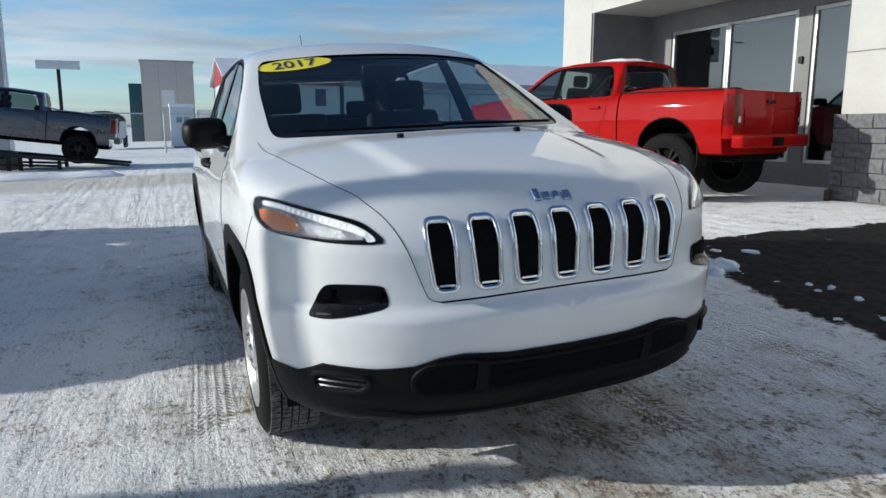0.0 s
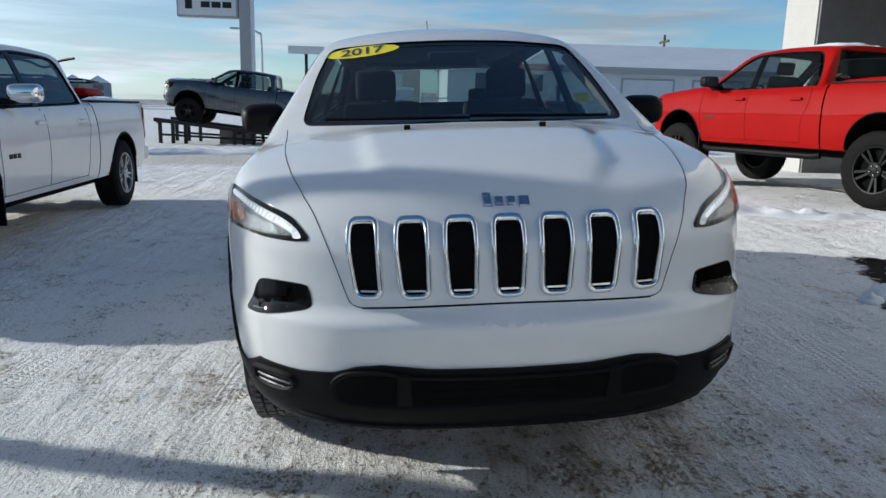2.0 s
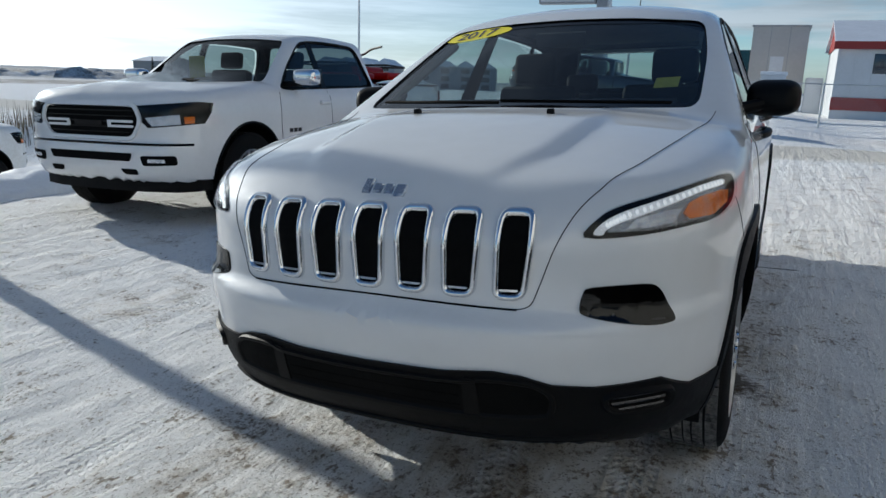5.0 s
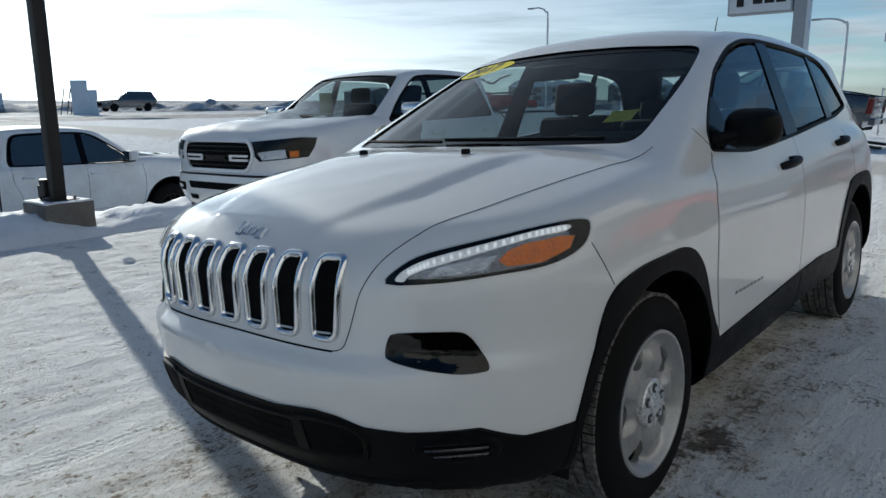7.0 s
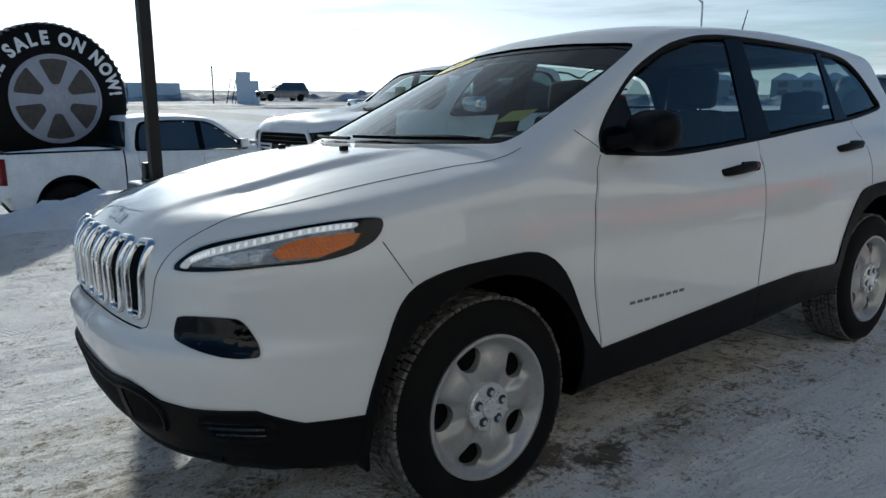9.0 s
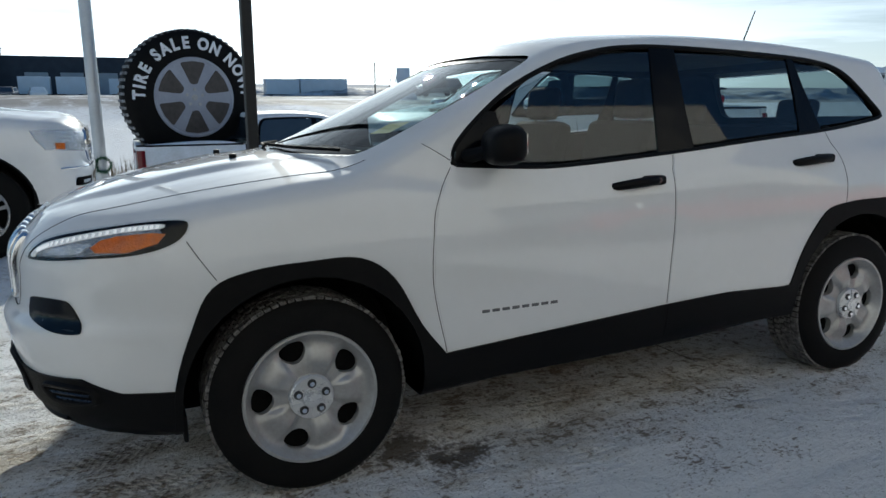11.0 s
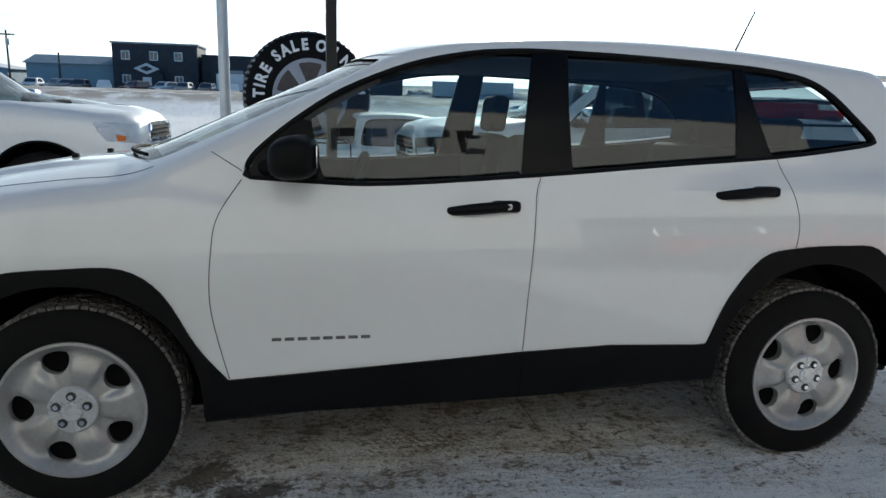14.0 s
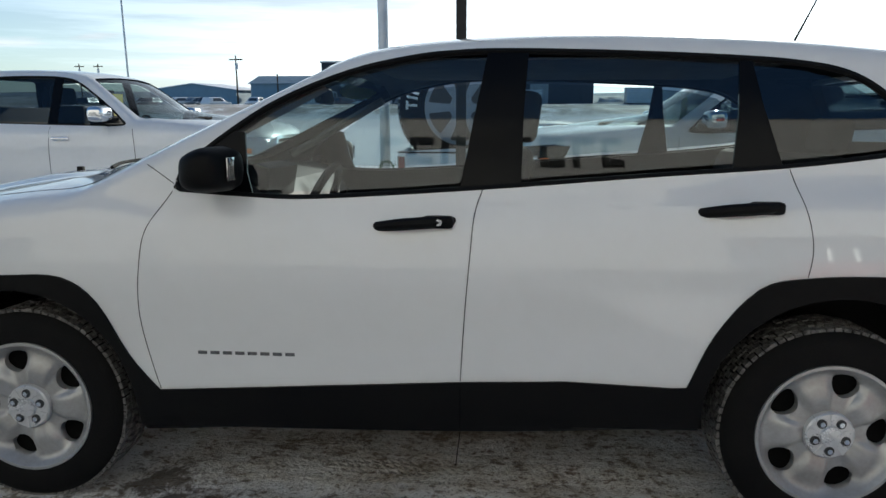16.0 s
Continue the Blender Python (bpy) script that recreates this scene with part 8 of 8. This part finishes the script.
# red quad bike in the near pickup's bed
quad = empty("quad_bike", Matrix(near_truck.matrix_world) @ pose(0.1, 3.55, 0.80, 0, 0, 180), "red quad bike loaded in the pickup bed", "quad bike")
part("seat", boxm(-0.16, 0.16, 0.1, 0.75, 0.55, 0.72, 0.06, None, 3), M_CLOTH, quad)
part("front_fender", boxm(-0.50, 0.50, -0.62, -0.05, 0.52, 0.64, 0.05, None, 3), M_RED, quad)
part("rear_fender", boxm(-0.50, 0.50, 0.35, 0.85, 0.50, 0.62, 0.05, None, 3), M_RED, quad)
part("body", boxm(-0.18, 0.18, -0.55, 0.4, 0.40, 0.72, 0.07, None, 3), M_RED, quad)
hbm = bmesh.new()
tube(hbm, spline([(-0.40, -0.02, 0.98), (-0.18, -0.12, 0.95), (0, -0.16, 0.88), (0.18, -0.12, 0.95), (0.40, -0.02, 0.98)], 5), 0.016, 6)
part("handlebar", hbm, M_STEEL, quad)
rk = bmesh.new()
tube(rk, [(-0.42, -0.70, 0.72), (0.42, -0.70, 0.72), (0.42, -0.15, 0.74), (-0.42, -0.15, 0.74), (-0.42, -0.70, 0.72)], 0.014, 6)
part("front_rack", rk, M_STEEL, quad)
rk = bmesh.new()
tube(rk, [(-0.40, 0.45, 0.72), (0.40, 0.45, 0.72), (0.40, 0.95, 0.74), (-0.40, 0.95, 0.74), (-0.40, 0.45, 0.72)], 0.014, 6)
part("rear_rack", rk, M_STEEL, quad)
for sx in (-1, 1):
    for y in (-0.42, 0.60):
        wq = bmesh.new()
        lathe(wq, [(-0.11, 0.10), (-0.12, 0.24), (-0.08, 0.28), (0.08, 0.28), (0.12, 0.24), (0.11, 0.10), (0.08, 0.001)], 24)
        bmesh.ops.transform(wq, matrix=pose(sx * 0.42, y, 0.28), verts=wq.verts)
        part("wheel", wq, M_RUBBER, quad)

# snow on the red pickup's roof
sr = bmesh.new()
bmesh.ops.create_grid(sr, x_segments=24, y_segments=14, size=1)
for v in sr.verts:
    e = max(abs(v.co.x), abs(v.co.y))
    hgt = 0.055 * max(0, 1 - e ** 6) * (0.6 + 0.8 * abs(noise.noise(v.co * 2.2)))
    x, y = v.co.x * 0.52, 2.20 + v.co.y * 0.30 + 0.05 * noise.noise(Vector((v.co.x * 3, 0, 0)))
    v.co = Vector((x, y, float(TROOF(y)) - 0.03 * (abs(x) / 0.6) ** 2 + hgt - 0.012))
snow_roof = thing("roof_snow", sr, M_SNOW, "crust of snow on the red pickup's roof", "snow", red_truck.matrix_world)
